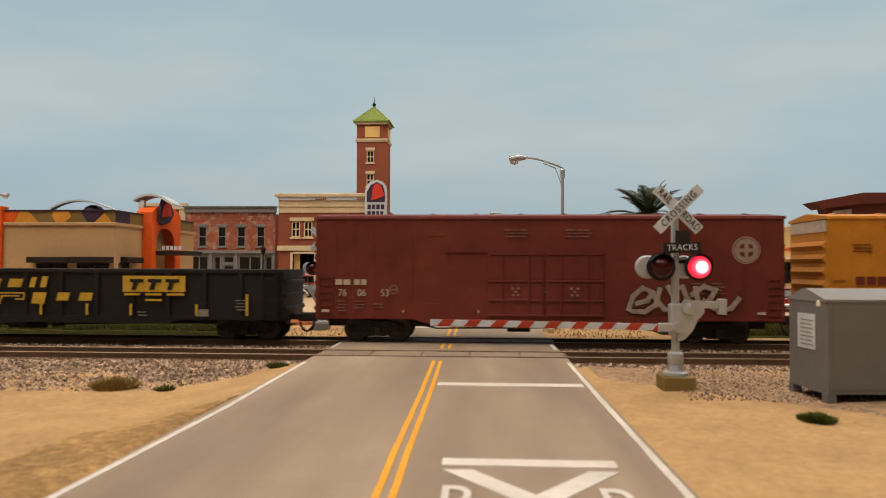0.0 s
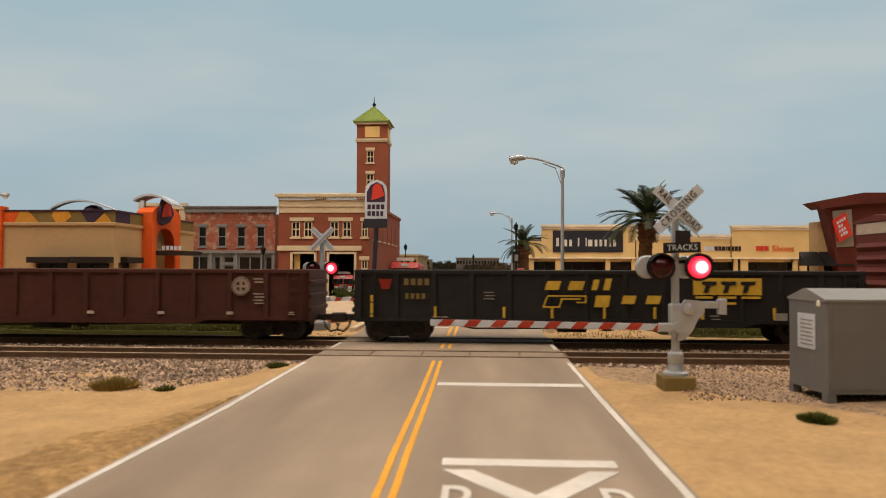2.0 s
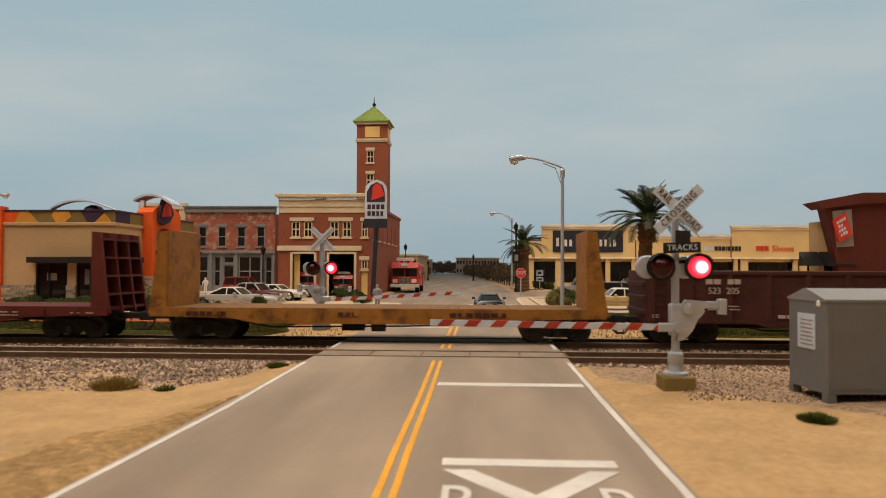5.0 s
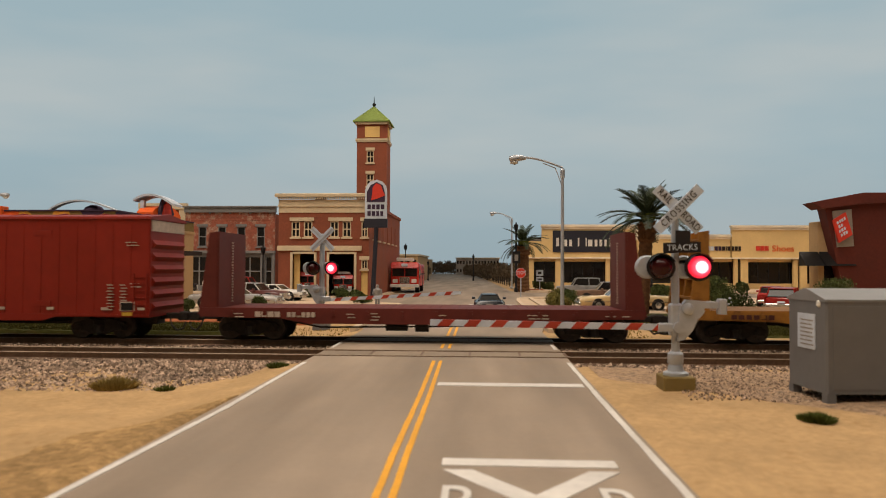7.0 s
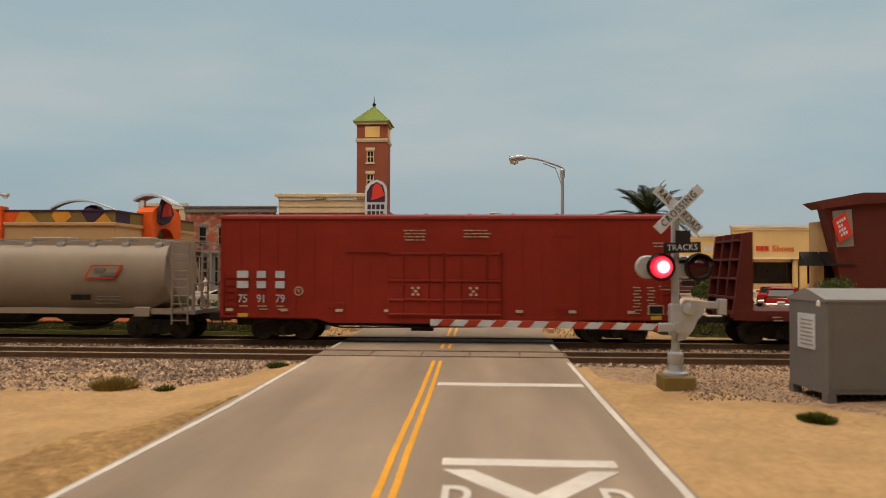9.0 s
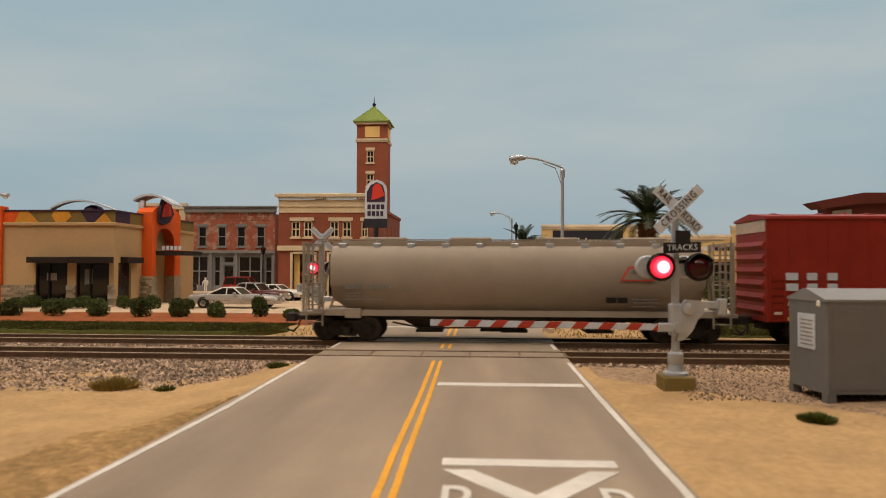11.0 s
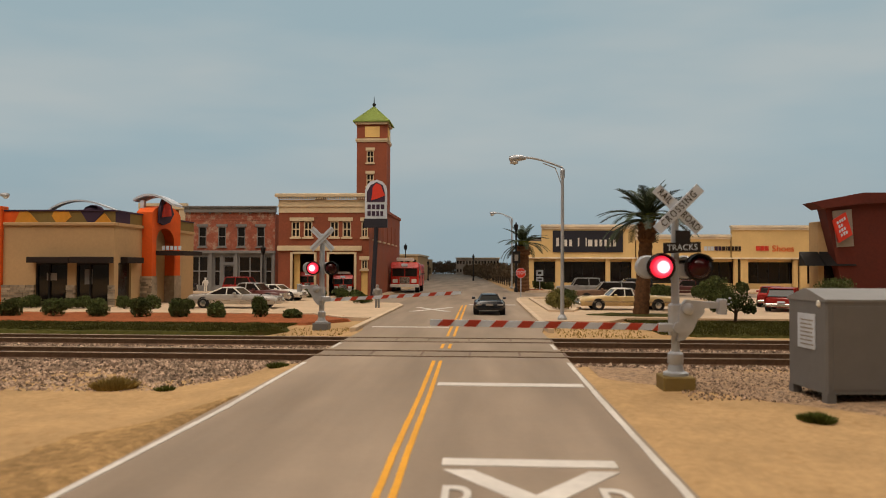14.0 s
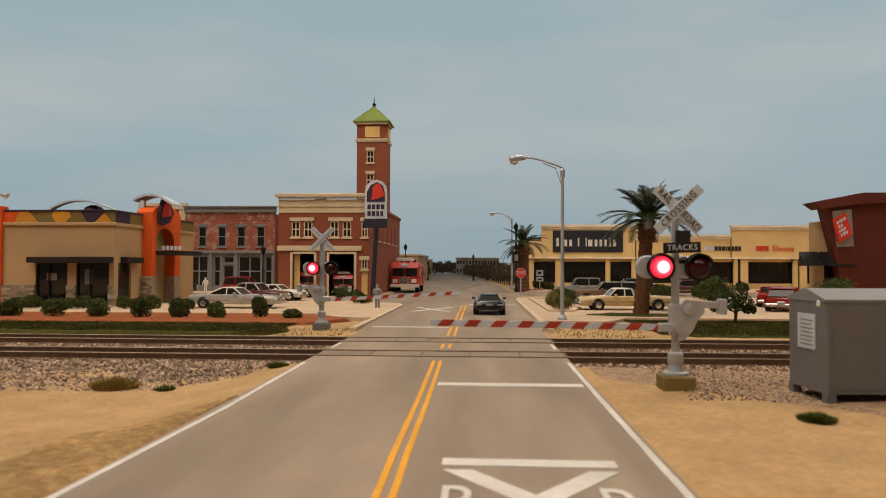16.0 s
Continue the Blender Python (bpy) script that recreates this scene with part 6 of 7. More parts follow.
def shops():
    ob = thing("shopping_strip", "yellow stucco shopping strip with dark windows and signs", "building", place(0, 0, 0.14))
    y = 93.5
    def bay(x0, x1, top, low=4.1):
        part("fascia", Form().box(x0, x1, y, y + 0.4, low, top - 0.62), MUSTARD, ob, "yellow stucco fascia")
        part("cornice", Form().box(x0 - 0.1, x1 + 0.1, y - 0.3, y + 0.5, top - 0.3, top).box(x0 - 0.02, x1 + 0.02, y - 0.14, y + 0.4, top - 0.62, top - 0.3), PALETRIM, ob, "pale moulded cornice")
        part("canopy_edge", Form().box(x0 - 0.12, x1 + 0.12, y - 0.35, y + 0.4, low - 0.2, low), PALETRIM, ob)
        part("soffit", Form().box(x0, x1, y + 0.4, y + 3.0, low - 0.1, low), CREAM, ob)
    bay(8.05, 20.3, 8.4)
    part("shoulder", Form().box(6.1, 8.05, y, y + 0.4, 4.1, 6.2), MUSTARD, ob)
    part("canopy_edge", Form().box(5.9, 8.0, y - 0.35, y + 0.4, 3.9, 4.1), PALETRIM, ob)
    part("cornice", Form().box(20.25, 20.7, y - 0.25, y + 0.5, 6.4, 8.2), PALETRIM, ob)
    bay(20.45, 32.6, 7.1)
    bay(32.75, 44.0, 8.3)
    bay(44.15, 75, 7.1)
    part("rear_wall", Form().box(6.1, 75, y + 3.0, y + 3.3, 0, 6.8), DARKBROWN, ob)
    part("roof", Form().box(6.1, 75, y + 0.4, y + 3.0, 6.3, 6.5), SLATE, ob)
    part("west_wall", Form().box(6.1, 6.4, y + 0.4, y + 3.0, 0, 6.2), MUSTARD, ob)
    for x, w in ((6.6, 0.85), (10.25, 0.75), (16.75, 0.6), (20.3, 0.9), (28.0, 0.7), (33.3, 0.5), (34.4, 0.95), (40.9, 0.55), (41.9, 0.9), (49, 0.8)):
        part("column", Form().box(x - w / 2, x + w / 2, y, y + 0.5, 0, 3.9, 0.04), MUSTARD, ob)
    for a, b in ((7.2, 9.9), (10.8, 16.4), (17.3, 19.8), (20.9, 27.7), (28.6, 32.9), (35.1, 40.6), (42.6, 48)):
        part("shop_window", Form().box(a, b, y + 1.1, y + 1.15, 0.7, 3.5), GLASSDARK, ob)
        part("stall_riser", Form().box(a - 0.2, b + 0.2, y + 1.0, y + 1.3, 0, 0.7), MUSTARD, ob)
        part("window_head", Form().box(a - 0.2, b + 0.2, y + 1.0, y + 1.3, 3.5, 4.0), MUSTARD, ob)
        n = max(2, int((b - a) / 1.2))
        f = Form()
        for i in range(n + 1):
            x = a + (b - a) * i / n
            f.box(x - 0.04, x + 0.04, y + 1.02, y + 1.1, 0.7, 3.5)
        part("mullion_grid", f, BLACK, ob)
    sign = part("sign_panel", Form().box(9.5, 18.7, y - 0.15, y, 4.75, 7.6), NAVY, ob, "dark navy sign panel with white letter blocks")
    for x, w, h in ((10.2, 0.42, 0.95), (10.85, 0.16, 0.9), (11.2, 0.42, 0.75), (11.8, 0.4, 0.75), (12.85, 0.22, 0.95), (13.8, 0.16, 0.95), (14.1, 0.65, 0.75), (14.9, 0.42, 0.75), (15.5, 0.4, 0.75), (16.1, 0.35, 0.75), (16.65, 0.32, 0.9), (17.15, 0.45, 0.75)):
        part("letter_block", Form().box(9.95 + (x - 10.2) * 1.07, 9.95 + (x - 10.2) * 1.07 + w * 0.86, y - 0.22, y - 0.15, 5.52, 5.52 + h * 1.18), P_WHITE, sign)
    for x, w, m in ((29.2, 0.35, SIGNWHITE), (29.65, 0.35, SIGNWHITE), (30.1, 0.35, SIGNWHITE), (30.55, 0.4, PURPLE), (31.05, 0.35, PURPLE), (31.5, 0.38, DARKBROWN), (31.98, 0.12, DARKBROWN), (32.2, 0.35, DARKBROWN), (32.75, 0.3, DARKBROWN), (33.15, 0.35, DARKBROWN), (33.6, 0.3, DARKBROWN)):
        part("letter_block", Form().box(x, x + w, y - 0.1, y, 5.0, 5.55), m, ob)
    for x in (35.85, 36.4, 36.95):
        part("letter_block", Form().box(x, x + 0.48, y - 0.1, y, 5.0, 5.6), REDSIGN, ob)
    letters("shoe_sign", "Shoes", 1.15, ORANGE, ob, place(39.3, y - 0.03, 5.25), depth=0.06, squeeze=1.05)
    part("letter_block", Form().box(43.2, 43.7, y - 0.1, y, 4.9, 5.7), SIGNWHITE, ob)


def corner_restaurant():
    ob = thing("corner_restaurant", "maroon flared tower restaurant with tan walls and black awnings", "building", place(0, 0, 0.1))
    part("front_wall", pierced(33.45, 62, 0, 7.4, 71.5, 71.8, [(34.0, 36.2, 0.6, 3.2), (41.5, 44.5, 0.6, 3.2)]), TAN, ob)
    shell(ob, 33.45, 62, 71.8, 73.4, 7.4, TAN)
    part("window", Form().box(34.0, 36.2, 71.62, 71.66, 0.6, 3.2), GLASSDARK, ob)
    part("window", Form().box(41.5, 44.5, 71.62, 71.66, 0.6, 3.2), GLASSDARK, ob)
    b, t, z1 = (35.4, 39.6, 70.4, 71.4), (33.3, 42.6, 69.8, 71.4), 9.25
    vs = [(b[0], b[2], 0), (b[1], b[2], 0), (b[1], b[3], 0), (b[0], b[3], 0), (t[0], t[2], 8.8), (t[1] - 2.6, t[2], z1), (t[1] - 2.6, t[3], z1), (t[0], t[3], 8.8)]
    part("tower", Form().add(vs, [(3, 2, 1, 0), (4, 5, 6, 7), (0, 1, 5, 4), (1, 2, 6, 5), (2, 3, 7, 6), (3, 0, 4, 7)]), MAROON, ob, "maroon flared tower")
    part("tower_roof", Form().prism([(31.9, 9.12), (32.8, 8.5), (36.4, 8.95), (41.0, 9.2), (41.8, 10.04), (36.67, 10.04)], 69.2, 71.4), MAROON, ob, "maroon sloping roof slab")
    panel = part("sign_panel", Form().add([(34.0, 69.6, 8.3), (35.75, 69.6, 8.48), (36.1, 69.9, 4.9), (34.55, 69.9, 4.8), (34.0, 69.8, 8.3), (35.75, 69.8, 8.48), (36.1, 70.3, 4.9), (34.55, 70.3, 4.8)],
                                          [(0, 1, 2, 3), (4, 5, 6, 7), (0, 1, 5, 4), (1, 2, 6, 5), (2, 3, 7, 6), (3, 0, 4, 7)]), GREYPANEL, ob, "grey panel with a red diamond emblem")
    part("emblem", Form().prism([(33.92, 7.40), (35.10, 8.16), (35.72, 5.98), (34.46, 5.22)], 69.4, 69.68), REDSIGN, panel)
    g = random.Random(3)
    f = Form()
    for row, ws in enumerate(((0.16, 0.12, 0.15, 0.13), (0.15, 0.13), (0.14, 0.16, 0.13), (0.16, 0.14, 0.16))):
        u = 0.2 + 0.05 * (row % 2)
        for k, w in enumerate(ws):
            v = 0.78 - 0.19 * row
            x, z = 34.46 + 1.26 * u - 0.54 * v, 5.22 + 0.76 * u + 2.18 * v - 0.1
            f.prism([(x, z), (x + w, z + 0.1), (x + w - 0.08, z + 0.36 + g.uniform(-0.04, 0.04)), (x - 0.08, z + 0.26)], 69.35 - 0.004 * k, 69.41)
            u += (w + 0.05) / 1.1
    part("emblem_scrawl", f, SIGNWHITE, panel)
    for a, c in ((31.6, 33.4), (33.5, 36.4), (40.2, 45)):
        part("awning", Form().prism([(70.0, 3.0), (71.5, 3.0), (71.5, 4.4)], a, c, "x"), BLACK, ob, "black cloth awning")


restaurant()
brick_store()
fire_station()
shops()
corner_restaurant()


# ---- plants ----
def clump(form, cx, cy, cz, rx, ry, rz, count, size, g):
    for _ in range(count):
        u, a = g.uniform(-0.75, 1), g.uniform(0, 2 * math.pi)
        s = math.sqrt(max(0, 1 - u * u))
        r = g.uniform(0.62, 1.0) * (1 + 0.22 * noise.noise(Vector((3 * s * math.cos(a) + cx, 3 * s * math.sin(a) + cy, 3 * u))))
        p = Vector((cx + rx * r * s * math.cos(a), cy + ry * r * s * math.sin(a), cz + rz * r * u))
        m = Euler((g.uniform(0, 6), g.uniform(0, 6), g.uniform(0, 6))).to_matrix()
        k = size * g.uniform(0.6, 1.3)
        form.add([p + m @ Vector(q) for q in ((-k, -0.5 * k, 0), (0, -0.6 * k, 0.2 * k), (k, 0, 0), (0, 0.6 * k, -0.15 * k))], [(0, 1, 2, 3)])


def shrub(x, y, r, h, seed, label="small dark green shrub in the planting bed", material=LEAF, z=0.05, count=1000, size=0.06):
    g = random.Random(seed)
    ob = thing("shrub", label, "shrub", place(x, y, z), "shrubs")
    stems = Form()
    for i in range(5):
        a = g.uniform(0, 6.3)
        stems.rod([(0, 0, -0.05), (0.2 * r * math.cos(a), 0.2 * r * math.sin(a), 0.3 * h), (0.55 * r * math.cos(a), 0.55 * r * math.sin(a), 0.7 * h)], [0.04, 0.03, 0.015], 5)
    part("stem", stems, BARK, ob)
    f = Form()
    for i in range(5):
        a, d = g.uniform(0, 6.3), r * g.uniform(0.15, 0.5)
        clump(f, d * math.cos(a), d * math.sin(a), h * g.uniform(0.3, 0.66), r * 0.62, r * 0.62, h * 0.36, count // 5, size, g)
    clump(f, 0, 0, h * 0.42, r * 0.85, r * 0.85, h * 0.5, count // 2, size, g)
    part("foliage", f, material, ob)


for i, x in enumerate((-25.97, -23.48, -20.98, -18.43, -16.37, -14.33, -11.98, -10.12)):
    g = random.Random(40 + i)
    shrub(x, 37.4 + g.uniform(-0.2, 0.3), (0.72, 0.74, 0.74, 0.66, 0.68, 0.62, 0.55, 0.62)[i], (1.05, 1.1, 1.0, 1.15, 1.15, 0.95, 1.3, 0.55)[i], i, z=0.0, count=1300)
for i, x in enumerate((-29.77, -28.82, -26.19, -25.44, -24.5, -22.64, -21.9, -20.79, -18.57)):
    shrub(x, 43.7 - 0.1 * (i % 3), 0.6, 0.75 + 0.2 * (i % 2), 60 + i, "low green shrub along the stone wall", z=0.08)
for i, (x, y, r, h) in enumerate(((-15.2, 61.5, 0.7, 0.9), (-14.4, 62.6, 0.6, 0.8), (-12.4, 62, 0.8, 0.9), (-11.2, 62.5, 0.7, 0.7), (15.4, 62, 0.75, 1.5), (16.2, 62.4, 0.7, 1.3), (19.06, 62, 0.85, 1.4), (28.5, 58, 1.5, 2.2), (7.3, 88, 1.0, 1.3), (8.4, 87, 0.8, 1.0))):
    shrub(x, y, r, h, 80 + i, "round dark green shrub on the parking area", z=0.08, size=0.09)
shrub(-9.0, 52.5, 0.95, 0.75, 95, "spreading green shrub behind the pavement kerb", z=0.08, count=1200)
shrub(5.6, 51, 1.0, 1.35, 97, "spreading pale green bush in the raised planter", LEAFLIGHT, 0.1, 1500, 0.075)
shrub(5.2, 46.6, 0.8, 1.0, 98, "pale green bush in the raised planter", LEAFLIGHT, 0.1, 1100, 0.075)
shrub(6.1, 50.5, 0.85, 1.2, 99, "dark green bush in the raised planter", LEAF, 0.1, 1100, 0.075)
shrub(17.8, 54, 1.4, 2.3, 100, "tall loose green bush beside the parking", LEAF, 0.08, 1800, 0.09)


def flower_bush(x, y):
    g = random.Random(21)
    ob = thing("flowering_bush", "dark green bush on a thin trunk with white blooms", "bush", place(x, y, -0.02))
    part("trunk", Form().rod([(0, 0, -0.1), (0.05, 0, 0.5), (0, 0, 1.0)], [0.1, 0.08, 0.05], 7).rod([(0.03, 0, 0.45), (0.5, 0.1, 1.1)], 0.04, 5).rod([(0.03, 0, 0.5), (-0.5, 0.1, 1.0)], 0.04, 5), BARK, ob)
    f = Form()
    for cx, cz, r in ((-0.55, 0.95, 0.55), (0.5, 0.95, 0.6), (0, 1.45, 0.6), (0.25, 1.85, 0.35), (-0.2, 1.1, 0.6), (0.75, 0.7, 0.35), (-0.85, 0.75, 0.3)):
        clump(f, cx, g.uniform(-0.3, 0.3), cz, r, r, r * 0.8, 420, 0.062, g)
    part("foliage", f, LEAF, ob)
    for dx, dz in ((-0.45, 1.25), (-0.5, 0.95), (-0.35, 1.05)):
        part("bloom", Form().lathe(dx, -0.55, [(0.01, dz), (0.06, dz + 0.03), (0.06, dz + 0.09), (0.01, dz + 0.11)], 7), SIGNWHITE, ob)


flower_bush(13.1, 37.0)


def palm(x, y, z, height, radius, fronds, seed, lean=0.4, r0=0.46):
    g = random.Random(seed)
    ob = thing("palm_tree", "palm tree with brown trunk and dark feathery fronds", "palm tree", place(x, y, z), "palms")
    pts, rad = [], []
    n = 26
    for i in range(n + 1):
        k = i / n
        pts.append((lean * k, 0, height * k))
        b = 1.28 if 0.78 < k < 0.97 else 1.0
        rad.append(r0 * (1.0 - 0.22 * k) * b * (1.06 if i % 2 else 0.95))
    part("trunk", Form().rod([(0, 0, -0.3)] + pts, [r0 * 1.2] + rad, 12), PALMBARK, ob, smooth=True)
    boots = Form()
    for i in range(36):
        a, k = g.uniform(0, 6.3), g.uniform(0.8, 0.98)
        rr = r0 * 1.02
        bx, by, bz = lean * k + rr * math.cos(a), rr * math.sin(a), height * k
        boots.add([(bx - 0.07 * math.sin(a), by + 0.07 * math.cos(a), bz), (bx + 0.07 * math.sin(a), by - 0.07 * math.cos(a), bz), (bx + 0.2 * math.cos(a), by + 0.2 * math.sin(a), bz + 0.22), (bx, by, bz - 0.12)], [(0, 1, 2), (0, 2, 3), (1, 3, 2)])
    part("leaf_bases", boots, PALMBARK, ob)
    for i in range(fronds):
        a = 2 * math.pi * i / fronds * 2.618 + g.uniform(-0.2, 0.2)
        rise = 1.5 - 1.5 * (i / fronds) ** 0.85 + g.uniform(-0.1, 0.1)
        length = radius * g.uniform(0.92, 1.08) * (0.78 + 0.22 * min(1, 2.5 * i / fronds))
        f, spine = Form(), []
        p, ang = Vector((0, 0, 0)), rise
        steps = 13
        for k in range(steps):
            spine.append(p.copy())
            p = p + Vector((math.cos(a) * math.cos(ang), math.sin(a) * math.cos(ang), math.sin(ang))) * length / steps
            ang -= (0.075 + 0.03 * (1.35 - rise))
        f.rod(spine, [0.055 * (1 - 0.8 * k / steps) for k in range(steps)], 4)
        side = Vector((-math.sin(a), math.cos(a), 0))
        for k in range(2, steps):
            for s in (1, -1):
                for h in ((0, 0.5) if k < 5 else (0.25, 0.75)):
                    q = spine[k - 1].lerp(spine[k], h)
                    d = (spine[k] - spine[k - 1]).normalized()
                    w = 0.36 * radius / 2.6 * math.sin(math.pi * min(1, (k + 1.5) / (steps + 2))) ** 0.7
                    tip = q + (side * s * 0.75 + d * 0.75 + Vector((0, 0, 0.12 - 0.2 * g.random()))) * w
                    f.add([q - d * 0.05, q + d * 0.06, tip + d * 0.03, tip - d * 0.03], [(0, 1, 2, 3)])
        part("frond", f, FROND, ob, at=place(lean, 0, height + 0.05))
    part("crown_heart", Form().lathe(lean, 0, [(0.42 * r0 / 0.46, height - 0.1), (0.36 * r0 / 0.46, height + 0.5), (0.12, height + 1.0)], 9), FROND, ob)
    part("young_leaf_base", Form().box(lean - 0.38 * r0 / 0.46, lean + 0.34 * r0 / 0.46, -0.52 * r0 / 0.46, -0.40 * r0 / 0.46, height + 0.08, height + 0.46, 0.04), TUFT, ob, "pale green young leaf bases")
    return ob


palm(9.3, 41.4, 0.08, 5.45, 3.4, 38, 3)
palm(4.9, 82, 0.12, 5.3, 3.6, 34, 9, 0.05, 0.75)


# ---- lamps, posts and signs ----
def street_lamp(x, y, z, h, reach, rise, label, turn=0):
    ob = thing("street_lamp", label, "street lamp", place(x, y, z, 0, 0, turn), "street lamps")
    k = h / 7.9
    part("pole", Form().rod([(0, 0, -0.2), (0.02, 0, h)], [0.105 * k, 0.075 * k], 10), SILVER, ob, smooth=True)
    part("base", Form().lathe(0, 0, [(0.24 * k, 0), (0.24 * k, 0.15), (0.14 * k, 0.3)], 10), SILVER, ob)
    part("cap", Form().lathe(0.02, 0, [(0.12 * k, h - 0.5 * k), (0.13 * k, h - 0.1), (0.09 * k, h), (0.02, h + 0.04)], 10), SILVER, ob)
    arm = [(0.02 - reach * 0.78 * t, 0, h + 0.05 + rise * math.sin(t * math.pi / 2)) for t in [i / 8 for i in range(9)]]
    part("arm", Form().rod(arm, 0.055 * k, 8), SILVER, ob, smooth=True)
    part("brace", Form().rod([(0, 0, h - 0.9 * k), (-reach * 0.13, 0, h + rise * 0.05), (-reach * 0.36, 0, h + rise * 0.52)], 0.03 * k, 6), SILVER, ob, smooth=True)
    head = part("lamp_head", Form().rod([(-reach * 0.68, 0, h + rise), (-reach * 0.76, 0, h + rise + 0.02), (-reach * 0.88, 0, h + rise), (-reach * 0.99, 0, h + rise - 0.05), (-reach, 0, h + rise - 0.07)], [0.07 * k, 0.15 * k, 0.19 * k, 0.16 * k, 0.05 * k], 12), SILVER, ob, "silver cobra-head lamp", smooth=True)
    part("lens", Form().rod([(-reach * 0.84, 0, h + rise - 0.17 * k), (-reach * 0.9, 0, h + rise - 0.22 * k), (-reach * 0.98, 0, h + rise - 0.2 * k)], [0.1 * k, 0.13 * k, 0.08 * k], 10), HEADLAMP, head, smooth=True)


street_lamp(4.22, 36.7, 0.08, 7.9, 2.75, 0.55, "silver cobra-head street lamp beside the road")
street_lamp(4.25, 97.0, 0.0, 9.6, 3.0, 0.75, "silver cobra-head street lamp further down the street")


street_lamp(-44.7, 60.0, 0.08, 8.5, 2.75, 0.55, "silver cobra-head street lamp behind the restaurant", 180)


def lamp_post(x, y, h, r=0.09):
    ob = thing("lamp_post", "slim black ornamental lamp post", "lamp post", place(x, y, 0.05), "lamp posts")
    part("post", Form().lathe(0, 0, [(0.2, -0.1), (0.2, 0.4), (r, 0.6), (r * 0.8, h - 1.0)], 8), BLACK, ob)
    part("lantern", Form().lathe(0, 0, [(r, h - 1.0), (0.22, h - 0.75), (0.26, h - 0.3), (0.1, h - 0.2), (0.05, h)], 8), BLACK, ob)


lamp_post(-22.07, 70.0, 5.0)
lamp_post(-10.9, 101, 6.2)
lamp_post(-1.6, 150, 5.6, 0.14)
lamp_post(-11.3, 150, 4.2, 0.14)
lamp_post(4.05, 81, 8.0, 0.12)


def pole_sign():
    ob = thing("pole_sign", "tall white and purple restaurant sign on dark pole", "sign", place(-9.55, 62.5, 0.06))
    part("pole", Form().rod([(-0.15, 0, -0.2), (0.2, 0, 7.0)], [0.22, 0.19], 10), NAVY, ob)
    part("sign_box", Form().prism([(-0.85, 6.6), (1.1, 6.6), (1.1, 9.6), (1.0, 10.1), (0.7, 10.45), (0.2, 10.6), (-0.35, 10.45), (-0.7, 10.1), (-0.85, 9.6)], -0.2, 0.2), SIGNWHITE, ob, "white arched sign box")
    part("sign_foot", Form().box(-0.95, 1.15, -0.24, 0.24, 6.3, 7.1), NAVY, ob)
    part("arch_field", Form().prism([(-0.7, 8.6), (0.95, 8.6), (0.93, 9.5), (0.75, 10.1), (0.2, 10.4), (-0.35, 10.1), (-0.68, 9.5)], -0.24, -0.2), PURPLE, ob, "purple arched field")
    part("bell_inner", Form().prism([(-0.3, 8.75), (0.3, 8.9), (1.0, 9.2), (0.8, 9.5), (0.6, 10.1), (0.15, 10.3), (-0.15, 9.9), (-0.2, 9.2)], -0.28, -0.24), REDSIGN, ob, "red bell-shaped field")
    f = Form()
    for z, ws in ((7.95, (0.3, 0.3, 0.3, 0.32)), (7.35, (0.3, 0.3, 0.26, 0.26))):
        bars(f, -0.62, z, ws, 0.42, -0.2, 0.1, depth=0.05)
    part("lettering", f, PURPLE, ob)


pole_sign()


def stop_sign():
    ob = thing("stop_sign", "red octagonal stop sign on a thin post", "sign", place(3.85, 68.0, 0.0))
    part("post", Form().box(-0.06, 0.06, 0.0, 0.08, -0.1, 2.1), SILVER, ob)
    r = 0.52
    oct_ = lambda q: [(q * math.cos(radians(22.5 + 45 * i)), 2.3 + q * math.sin(radians(22.5 + 45 * i))) for i in range(8)]
    part("rim", Form().prism(oct_(r), -0.06, 0.0), SIGNWHITE, ob)
    part("face", Form().prism(oct_(r * 0.93), -0.085, -0.05), REDSIGN, ob)
    letters("lettering", "STOP", 0.42, SIGNWHITE, ob, place(0, -0.1, 2.3), depth=0.012, squeeze=0.85)


stop_sign()
ob = thing("route_sign", "two small white route plates on one post", "sign", place(7.0, 84.0, 0.1))
part("post", Form().box(-0.05, 0.05, 0.0, 0.08, -0.1, 2.4), SILVER, ob)
part("plate", Form().box(-0.42, 0.42, -0.06, 0.0, 1.75, 2.45, 0.02), SIGNWHITE, ob)
part("plate", Form().box(-0.42, 0.42, -0.06, 0.0, 1.1, 1.6, 0.02), SIGNWHITE, ob)
part("dark_mark", Form().box(-0.2, 0.2, -0.09, -0.06, 1.95, 2.25), BLACK, ob)
part("dark_mark", Form().box(-0.26, 0.26, -0.09, -0.06, 1.27, 1.43), BLACK, ob)
ob = thing("signal_head", "black signal box on the lamp post", "signal", place(4.05, 80.6, 3.4))
part("housing", Form().box(-0.45, 0.45, -0.2, 0.3, -0.1, 1.3, 0.04), BLACK, ob)
part("lens", Form().box(-0.2, 0.2, -0.26, -0.2, 0.2, 0.9), GREYPANEL, ob)


